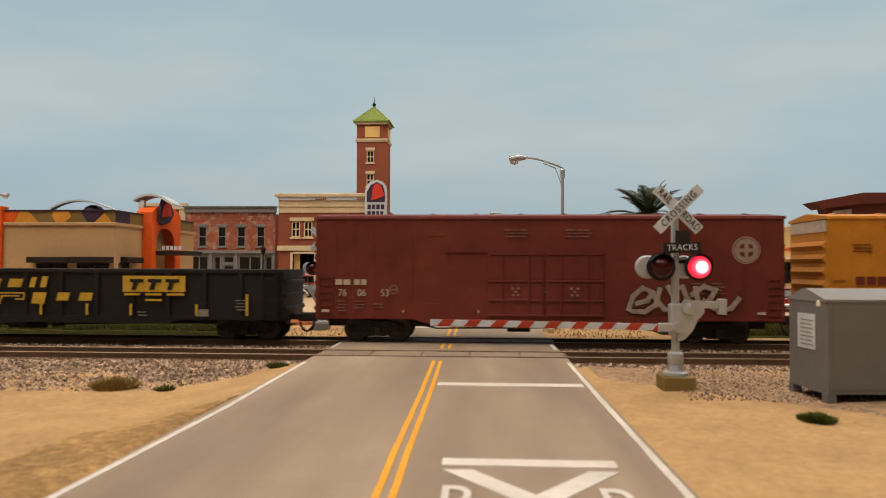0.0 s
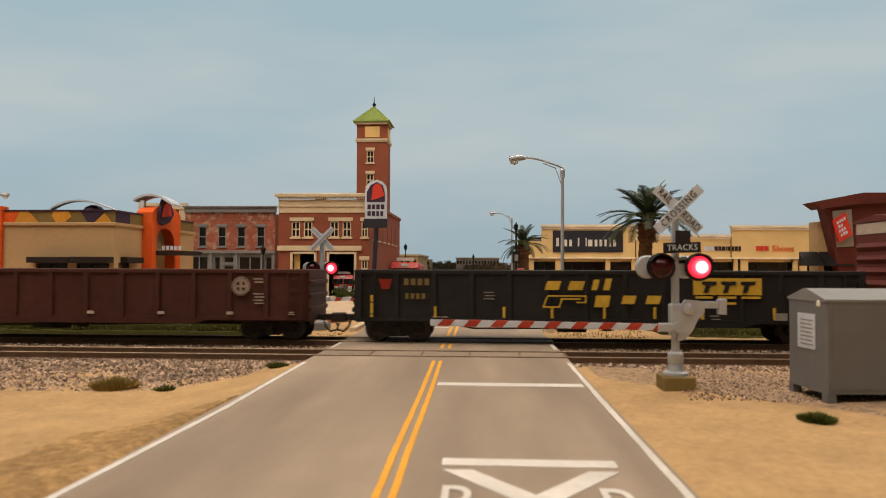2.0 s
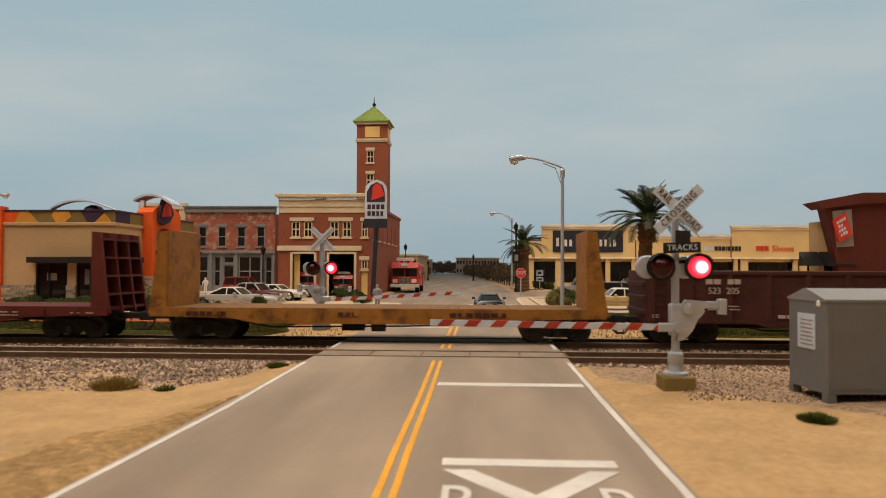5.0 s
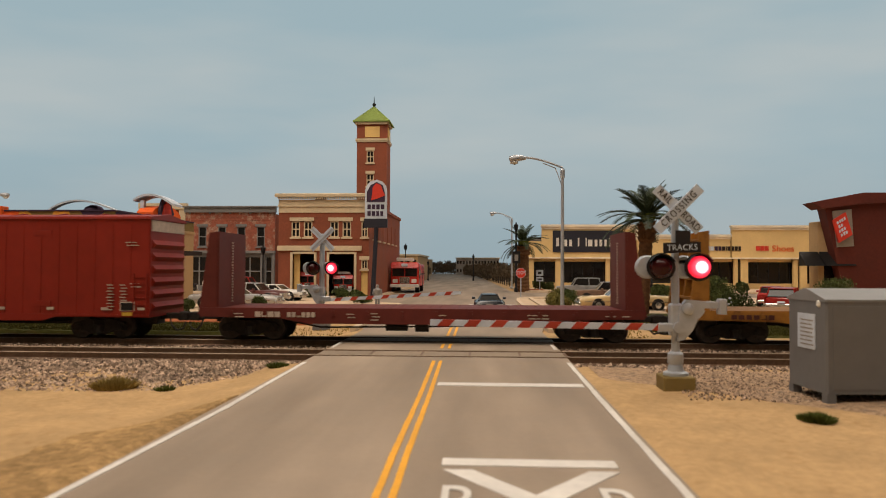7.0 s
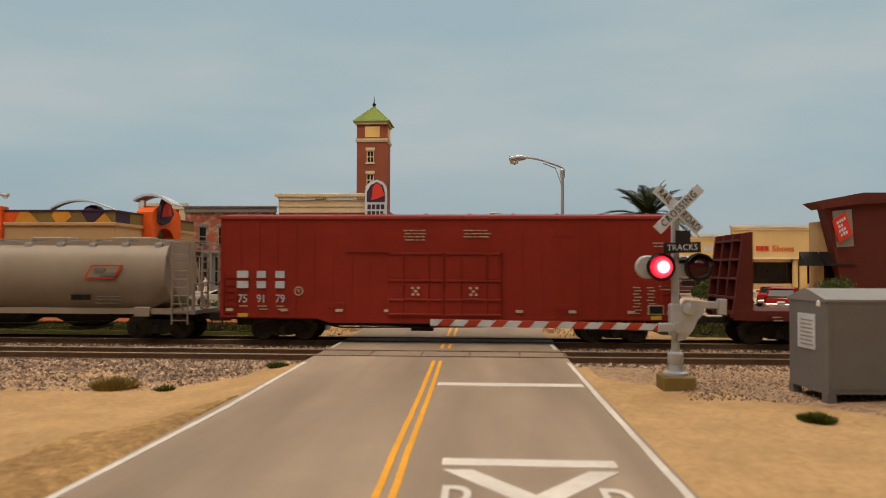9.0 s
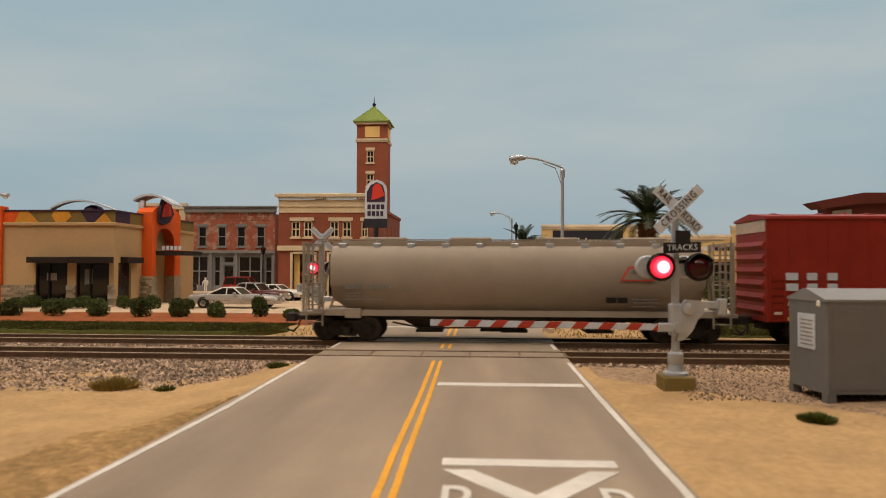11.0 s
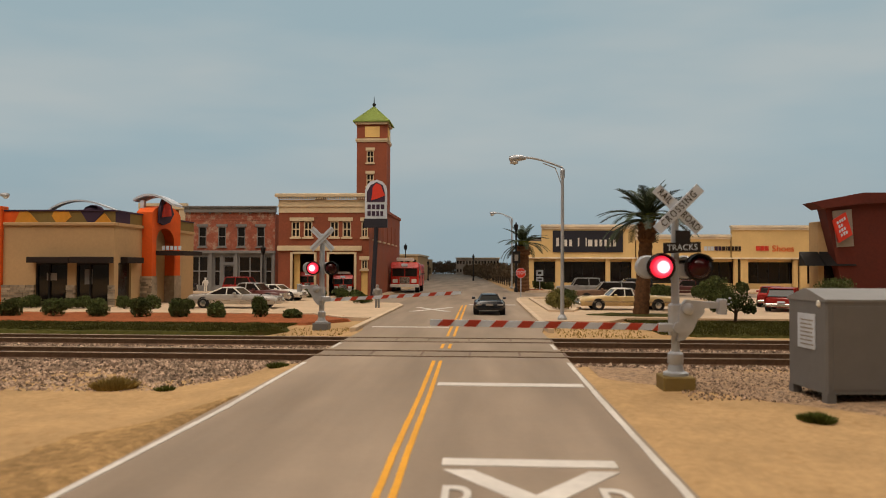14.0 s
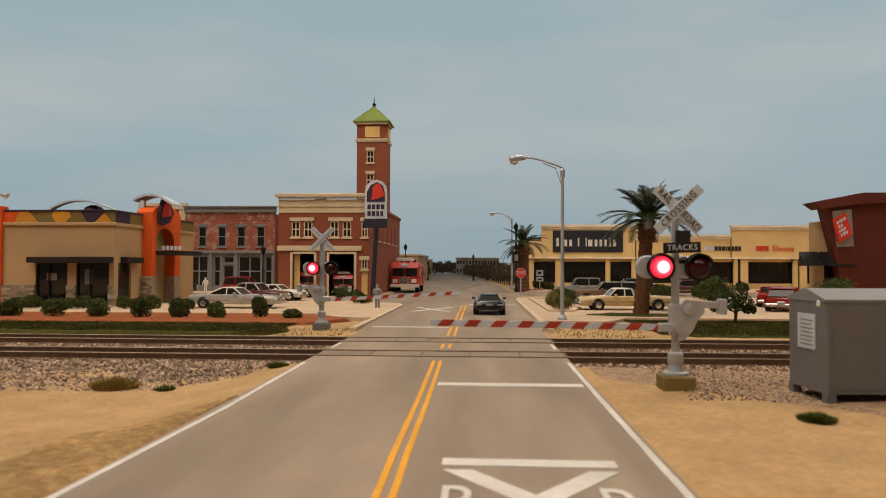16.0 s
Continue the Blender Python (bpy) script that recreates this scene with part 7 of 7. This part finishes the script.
# ---- vehicles ----
def loft(form, stations):
    """stations: x, then pairs of half width and height from the bottom up; the other side is the mirror image."""
    n = len(stations[0][1])
    vs = []
    for x, prof in stations:
        vs += [(x, -w, z) for w, z in prof] + [(x, w, z) for w, z in reversed(prof)]
    m = 2 * n
    fs = [tuple(range(m)), tuple(range((len(stations) - 1) * m, len(stations) * m))]
    for i in range(len(stations) - 1):
        fs += [(i * m + k, i * m + (k + 1) % m, (i + 1) * m + (k + 1) % m, (i + 1) * m + k) for k in range(m)]
    return form.add(vs, fs)


def car(name, label, at, L, W, belt, H, cab, paint, roof=None, trim=CHROME, tail=0.0, hood=0.0, sporty=False):
    """A car along +x. cab: windscreen foot, roof front, roof rear, rear window foot, as shares of the length from the tail."""
    ob = thing(name, label, "car", at, "parked cars")
    w = W / 2
    def ring(k, top, bot=0.28, wide=1.0):
        if sporty:
            return [(w * 0.82 * wide, bot), (w * 0.97 * wide, bot + 0.14), (w * wide, 0.52), (w * 0.99 * wide, 0.64), (w * 0.93 * wide, top - 0.10), (w * 0.80 * wide, top - 0.02), (w * 0.60 * wide, top + 0.02)]
        return [(w * 0.86 * wide, bot), (w * 0.98 * wide, bot + 0.18), (w * wide, (bot + top) / 2 + 0.06), (w * (0.88 if sporty else 0.95) * wide, top - 0.06), (w * (0.70 if sporty else 0.86) * wide, top)]
    pts = [(0.0, belt - 0.14 - tail, 0.9), (0.03, belt - 0.03 - tail, 0.96), (cab[3], belt, 1.0), (0.5, belt, 1.0), (cab[0], belt - 0.01, 1.0), (0.93, belt - 0.08 - hood, 0.97), (0.985, belt - 0.14 - hood, 0.93), (1.0, belt - 0.24 - hood, 0.88)]
    if sporty:
        pts = [(0.0, belt - 0.24, 0.80), (0.012, belt - 0.16, 0.88), (0.035, belt - 0.05, 0.94), (0.10, belt - 0.01, 0.985), (0.22, belt + 0.03, 1.01), (0.36, belt - 0.02, 0.98), (0.6, belt - 0.04, 0.98), (0.78, belt - 0.04, 1.0), (0.9, belt - 0.14, 0.95), (0.975, belt - 0.24, 0.84), (1.0, belt - 0.34, 0.7)]
    part("body", loft(Form(), [(L * k, ring(k, t, 0.28 if 0.02 < k < 0.99 else 0.4, q)) for k, t, q in pts]), paint, ob, smooth=True)
    q = 0.82 if sporty else 1.0
    n = 0.86 if sporty else 1.0
    a, b, c, d = cab[3] * L, cab[2] * L, cab[1] * L, cab[0] * L
    glass = part("greenhouse", loft(Form(), [(a, [(w * 0.84 * q, belt - 0.04), (w * 0.82 * q, belt - 0.01)]), (b, [(w * 0.84 * q, belt - 0.04), (w * 0.70 * q * n, H - 0.05)]), (c, [(w * 0.84 * q, belt - 0.04), (w * 0.70 * q * n, H - 0.05)]), (d, [(w * 0.84 * q, belt - 0.04), (w * 0.80 * q, belt - 0.01)])]), GLASSDARK, ob, "dark tinted car windows")
    part("roof", loft(Form(), [(b - 0.12, [(w * 0.72 * q * n, H - 0.09), (w * 0.64 * q * n, H - 0.05)]), (b + 0.1, [(w * 0.725 * q * n, H - 0.08), (w * 0.60 * q * n, H)]), (c - 0.1, [(w * 0.725 * q * n, H - 0.08), (w * 0.60 * q * n, H)]), (c + 0.1, [(w * 0.72 * q * n, H - 0.09), (w * 0.64 * q * n, H - 0.06)])]), roof or paint, ob, smooth=True)
    for s in (-1, 1):
        f = Form()
        for x0, x1 in ((a + 0.02, b), (b + (c - b) * 0.45, b + (c - b) * 0.45 + 0.01), (d - 0.02, c)):
            f.rod([(x0, s * w * 0.845 * q, belt - 0.02), (x1, s * w * 0.715 * q * n, H - 0.06)], 0.05, 5)
        part("pillar", f, roof or paint, ob)
        part("trim_strip", Form().box(L * 0.06, L * 0.95, min(s * w * 0.985, s * w * 1.012), max(s * w * 0.985, s * w * 1.012), 0.52, 0.56), trim, ob)
        for k in (0.19, 0.81):
            wheel = part("wheel", Form().rod([(L * k, s * (w - 0.22), 0.33), (L * k, s * (w - 0.0), 0.33), (L * k, s * (w + 0.012), 0.33)], [0.33, 0.33, 0.28], 18), RUBBER, ob, smooth=True)
            part("hubcap", Form().rod([(L * k, s * (w - 0.02), 0.33), (L * k, s * (w + 0.02), 0.33), (L * k, s * (w + 0.035), 0.33)], [0.21, 0.20, 0.08], 14), trim, wheel, smooth=True)
            part("wheel_arch", Form().rod([(L * k, s * (w - 0.3), 0.36), (L * k, s * (w - 0.012), 0.36)], 0.40, 18), BLACK, ob)
        part("mirror", Form().box(d - 0.5, d - 0.32, min(s * w * 0.92, s * (w + 0.14)), max(s * w * 0.92, s * (w + 0.14)), belt - 0.02, belt + 0.12, 0.03), paint, ob)
        part("headlamp", Form().box(L * 0.985, L * 1.004, min(s * w * 0.45, s * w * 0.82), max(s * w * 0.45, s * w * 0.82), belt - 0.38 - hood, belt - 0.24 - hood), HEADLAMP, ob)
        part("tail_lamp", Form().box(-0.03, 0.06, min(s * w * 0.5, s * w * 0.86), max(s * w * 0.5, s * w * 0.86), belt - (0.26 if sporty else 0.34) - tail, belt - (0.19 if sporty else 0.22) - tail), GREYPANEL if sporty else TAIL, ob)
    if not sporty:
        part("front_bumper", Form().box(L - 0.05, L + 0.1, -w * 0.92, w * 0.92, 0.34, 0.52, 0.04), trim, ob)
        part("rear_bumper", Form().box(-0.1, 0.05, -w * 0.92, w * 0.92, 0.34, 0.52, 0.04), trim, ob)
        part("grille", Form().box(L * 0.99, L * 1.008, -w * 0.4, w * 0.4, 0.52, belt - 0.2 - hood), trim, ob)
    part("plate", Form().box(-0.13 if not sporty else -0.05, -0.02, -0.22, 0.22, 0.56, 0.68), SIGNWHITE if not sporty else GREYPANEL, ob, "blank plate")
    return ob


P_SILVER = mat("silver_car_paint", (0.44, 0.415, 0.385), 0.25, 0.35, grain=4, vary=0.04, spec=0.6)
P_CREAM = mat("cream_car_paint", (0.620, 0.449, 0.215), 0.25, grain=4, vary=0.04, spec=0.6)
P_BLACK = mat("black_car_paint", (0.014, 0.016, 0.02), 0.18, grain=4, vary=0.08, spec=0.6)
P_RED = mat("red_car_paint", (0.300, 0.019, 0.015), 0.25, grain=4, vary=0.06, spec=0.6)
P_MAROON = mat("maroon_car_paint", (0.100, 0.028, 0.024), 0.3, grain=4, vary=0.06, spec=0.6)
P_WOOD = mat("woodgrain_car_side", (0.160, 0.094, 0.060), 0.4, grain=6, vary=0.25)
P_GREY = mat("grey_car_paint", (0.24, 0.23, 0.22), 0.3, grain=4, vary=0.06, spec=0.6)
P_ENGINE = mat("fire_engine_red", (0.550, 0.028, 0.017), 0.28, grain=4, vary=0.05, spec=0.6)

SEDAN = (0.66, 0.55, 0.30, 0.19)
WAGON = (0.66, 0.56, 0.06, 0.015)
car("coupe", "black sports coupe on the road, seen from behind", place(0.51, 41.3, 0.0, 0, 0, 90), 4.5, 1.86, 0.86, 1.22, (0.70, 0.50, 0.30, 0.08), P_BLACK, None, BLACK, 0.02, 0.08, True)
car("sedan", "long silver sedan with white roof and chrome trim", place(-19.05, 45.7, 0.1, 0, 0, -4), 5.9, 1.95, 0.92, 1.38, (0.62, 0.52, 0.38, 0.22), P_SILVER, P_WHITE)
car("sedan", "dark maroon sedan with silver roof, parked behind", place(-19.6, 53.4, 0.1, 0, 0, -12), 4.9, 1.95, 0.95, 1.5, SEDAN, P_MAROON, P_SILVER)
car("sedan", "white sedan parked beside the maroon one", place(-18.9, 56.6, 0.1, 0, 0, -8), 4.7, 1.9, 0.9, 1.3, SEDAN, P_WHITE)
car("suv", "dark red sport utility vehicle before the brick store", place(-23.9, 64.5, 0.1, 0, 0, 0), 4.2, 1.9, 1.05, 1.78, WAGON, P_RED)
car("suv", "black vehicle standing behind the restaurant portal", place(-33.0, 68, 0.1, 0, 0, 20), 4.6, 1.9, 1.1, 1.9, WAGON, P_BLACK)
car("sedan", "cream coupe with white roof and long rear deck", place(12.45, 46.4, 0.1, 0, 0, 181), 6.1, 1.98, 0.92, 1.42, (0.70, 0.62, 0.46, 0.43), P_CREAM, P_WHITE)
car("station_wagon", "brown woodgrain station wagon parked among the cars", place(12.6, 56.5, 0.1, 0, 0, 176), 5.2, 1.95, 1.0, 1.62, WAGON, P_WOOD, P_GREY)
car("suv", "grey sport utility vehicle parked by the shops", place(12.0, 71.0, 0.02, 0, 0, 178), 4.4, 1.9, 1.05, 1.8, WAGON, P_GREY)
car("suv", "dark sport utility vehicle parked by the shops", place(17.2, 71.5, 0.02, 0, 0, 178), 4.6, 1.9, 1.05, 1.75, WAGON, P_BLACK)
car("sedan", "dark brown sedan in front of the shops", place(23.2, 73, 0.02, 0, 0, 178), 5.0, 1.9, 1.0, 1.6, WAGON, P_MAROON)
car("station_wagon", "red station wagon seen from behind beside the cabinet", place(18.6, 44.6, 0.1, 0, 0, 62), 4.9, 1.95, 0.98, 1.52, WAGON, P_RED)
car("sedan", "red car parked beside the red station wagon", place(20.1, 49.8, 0.1, 0, 0, 66), 4.6, 1.9, 1.0, 1.45, SEDAN, P_RED)


def fire_engine(at, label, width=3.1, height=3.75, length=8.0):
    ob = thing("fire_engine", label, "fire engine", at, "fire engines")
    w, h = width / 2, height
    part("cab", Form().box(-w, w, 0.25, 2.6, 0.75, h * 0.86, 0.18), P_ENGINE, ob)
    part("body", Form().box(-w, w, 2.7, length, 0.7, h * 0.8, 0.08), P_ENGINE, ob)
    part("windscreen", Form().box(-w * 0.88, -0.05, 0.2, 0.26, h * 0.46, h * 0.68).box(0.05, w * 0.88, 0.2, 0.26, h * 0.46, h * 0.68), GLASSDARK, ob, "dark split windscreen")
    part("visor", Form().prism([(0.0, h * 0.70), (0.3, h * 0.69), (0.3, h * 0.84), (0.2, h * 0.84)], -w * 0.98, w * 0.98, "x"), P_ENGINE, ob)
    part("visor_plate", Form().box(-w * 0.22, w * 0.22, -0.02, 0.12, h * 0.74, h * 0.82), SIGNWHITE, ob)
    part("grille", Form().box(-w * 0.36, w * 0.36, 0.12, 0.26, h * 0.25, h * 0.44), CHROME, ob, "chrome radiator grille")
    f = Form()
    for i in range(7):
        f.box(-w * 0.3 + i * w * 0.09, -w * 0.27 + i * w * 0.09, 0.09, 0.13, h * 0.27, h * 0.42)
    part("grille_slots", f, BLACK, ob)
    part("bumper", Form().box(-w * 1.02, w * 1.02, -0.15, 0.25, h * 0.15, h * 0.235, 0.04), P_WHITE, ob, "white front bumper")
    part("light_bar", Form().box(-w * 0.62, w * 0.62, 0.6, 1.0, h * 0.9, h * 0.985, 0.04), P_WHITE, ob)
    for s in (-1, 1):
        part("headlamp", Form().box(min(s * w * 0.5, s * w * 0.85), max(s * w * 0.5, s * w * 0.85), 0.16, 0.26, h * 0.28, h * 0.38), HEADLAMP, ob)
        part("mirror", Form().box(min(s * w * 1.02, s * w * 1.14), max(s * w * 1.02, s * w * 1.14), 0.3, 0.4, h * 0.48, h * 0.64), CHROME, ob)
        part("side_rail", Form().box(min(s * w * 1.0, s * w * 1.04), max(s * w * 1.0, s * w * 1.04), 2.8, length - 0.2, h * 0.5, h * 0.54), CHROME, ob)
        for y in (1.3, length - 1.9):
            wheel = part("wheel", Form().rod([(s * w * 0.72, y, 0.48), (s * w * 1.0, y, 0.48)], 0.5, 16), RUBBER, ob)
            part("hub", Form().rod([(s * w * 0.98, y, 0.48), (s * w * 1.03, y, 0.48)], 0.26, 12), CHROME, wheel)


fire_engine(place(-8.42, 77.0, 0.02, 0, 0, 0), "red fire engine with white bumper and light bar", 3.1, 3.9)
fire_engine(place(-16.15, 64.5, 0.22), "red fire engine inside the first garage bay", 1.6, 2.5, 6)
fire_engine(place(-12.8, 64.5, 0.2), "red and white fire engine inside the garage bay", 1.9, 2.2, 6)


def figurine(x, y, z, h, paint, label):
    f = Form()
    f.lathe(-0.07, 0, [(0.05, 0), (0.06, 0.04), (0.06, 0.48)], 6).lathe(0.07, 0, [(0.05, 0), (0.06, 0.04), (0.06, 0.48)], 6)
    f.lathe(0, 0, [(0.13, 0.46), (0.16, 0.6), (0.18, 0.78), (0.07, 0.86), (0.05, 0.88)], 8).lathe(0, 0, [(0.05, 0.87), (0.085, 0.92), (0.07, 0.99), (0.02, 1.0)], 8)
    for q in (-1, 1):
        f.rod([(0.16 * q, 0, 0.80), (0.22 * q, -0.03, 0.62), (0.19 * q, -0.12, 0.48)], [0.05, 0.045, 0.035], 6)
    f.v = [(a * h * 0.85, b * h * 0.85, c * h) for a, b, c in f.v]
    tagged(part("figurine", f, paint, at=place(x, y, z)), label, "figurine", "figurines")


figurine(-6.9, 46.6, 0.1, 1.55, P_GREY, "small plain grey scale-model figurine on the pavement")
figurine(-29.0, 72.5, 0.1, 1.55, P_WHITE, "small plain pale scale-model figurine before the store")
figurine(18.2, 90.5, 0.14, 1.3, P_WHITE, "small plain pale scale-model figurine by the shops")


# ---- the distance down the street ----
def far_block(x0, x1, y0, y1, h, m, rows, cols, label):
    ob = thing("far_building", label, "building", place(0, 0, -0.05), "far buildings")
    part("wall", Form().box(x0, x1, y0, y1, 0, h), m, ob)
    part("roof", Form().box(x0 - 0.3, x1 + 0.3, y0 - 0.3, y1 + 0.3, h, h + 0.3), CREAM, ob)
    for r in range(rows):
        for c in range(cols):
            x = x0 + (x1 - x0) * (c + 0.5) / cols
            z = h * (r + 0.35) / rows
            part("window", Form().box(x - 0.3, x + 0.3, y0 - 0.06, y0, z, z + h * 0.35 / rows), GLASSDARK, ob)
    return ob


far_block(-20.0, -16.2, 190, 210, 6.0, CREAM, 2, 3, "cream building down the street")
far_block(-16.5, -12.6, 140, 166, 5.2, TAN, 2, 3, "grey building down the street")
far_block(-9.5, 7.0, 270, 285, 6.4, GREYPANEL, 2, 14, "long low grey building far down the street")
far_block(-24, -19, 260, 275, 5.6, TAN, 2, 4, "tan building far down the street")
g = random.Random(77)
# leaf colour lightened to stand in for haze over the distance
HAZELEAF = mat("hazed_tree_leaf", (0.105, 0.078, 0.050), 0.9, grain=1, vary=0.4, spec=0.1)
form = Form()
for i in range(60):
    k = i / 59
    clump(form, 6.6 - 11.5 * k + g.uniform(-1, 1), 112 + 150 * k, 1.7, g.uniform(1.2, 1.9), 1.4, g.uniform(1.7, 2.3), 120, 0.33, g)
for i in range(34):
    k = i / 33
    clump(form, -12.2 - 8.5 * k + g.uniform(-0.8, 0.8), 118 + 150 * k, 1.6, g.uniform(0.9, 1.5), 1.3, g.uniform(1.7, 2.3), 110, 0.3, g)
for i in range(40):
    clump(form, -28 + 0.9 * i, 300 + g.uniform(-6, 6), g.uniform(2, 3), g.uniform(1.5, 2.5), 1.5, g.uniform(2.5, 3.6), 110, 0.5, g)
tagged(part("distant_trees", form, HAZELEAF), "rows of brown-green trees far down the street, lightened in colour for haze", "trees", kind="stuff")
form = Form()
for i in range(26):
    k = i / 25
    x, y = 4.6 - 5.5 * k, 104 + 110 * k
    form.box(x - 0.05, x + 0.05, y - 0.05, y + 0.05, -0.1, 1.2)
tagged(part("street_rail", form, BLACK), "low dark posts along the far pavement", "fence", kind="stuff")

# ---- movement ----
def motions():
    # the train's way along the track
    run = [(0, 0), (0.5, 5.17), (1, 10.43), (1.5, 15.71), (2, 20.92), (2.5, 26.10), (3, 31.24), (3.5, 36.38), (4, 41.46), (4.5, 46.5), (5, 51.45), (5.5, 56.35), (6, 61.2), (6.5, 66.27), (7, 71.29),
           (7.5, 76.32), (8, 81.29), (8.5, 86.1), (9, 90.75), (9.5, 95.5), (10, 100.5), (10.5, 105.5), (11, 110.6), (11.5, 115.6), (12, 120.6), (12.5, 125.6), (13, 130.6), (14, 140.6), (15, 150.6), (16, 160.6)]
    for car, x0 in TRAIN:
        walk(car, [(t, place(x0 + s, C2, 0.035)) for t, s in run])
    # wheels roll with the way, a row every second picture
    def way(t):
        for (a, u), (b, v) in zip(run, run[1:]):
            if t <= b:
                return u + (v - u) * (t - a) / (b - a)
    rolling = [(i / 15, pose(0, 0, 0.46 * S, 0, math.degrees(way(i / 15) / 0.46), 0)) for i in range(241)]
    for wheel, x in WHEELSETS:
        walk(wheel, [(t, pose(x * S, 0, 0) @ m) for t, m in rolling])
    # the flashers: lamps to the left and right light by turns
    turns = [0.06, 0.55, 1.1, 1.68, 2.1, 2.7, 3.3, 3.7, 4.25, 4.8, 5.3, 5.85, 6.4, 6.95, 7.4, 7.93, 8.6, 9.05, 9.6, 10.1, 10.65, 11.15, 11.7, 12.3, 12.7, 13.3, 13.85, 14.35, 14.85, 15.45, 15.9]
    for lens, right in BALLS:
        at = lens.matrix_basis.copy()
        angle = 0 if right else 180
        rows = [(0, at @ pose(0, 0, 0, 0, 0, angle))]
        for t in turns:
            step = 60 if angle == 0 else -60
            for k, a in ((-1, 0), (0, 0), (1, 1), (2, 2), (3, 3), (4, 3)):
                rows.append((t - 0.05 + k / 30, at @ pose(0, 0, 0, 0, 0, angle + step * a)))
            angle += step * 3
        rows.append((16, at @ pose(0, 0, 0, 0, 0, angle)))
        walk(lens, rows)


motions()
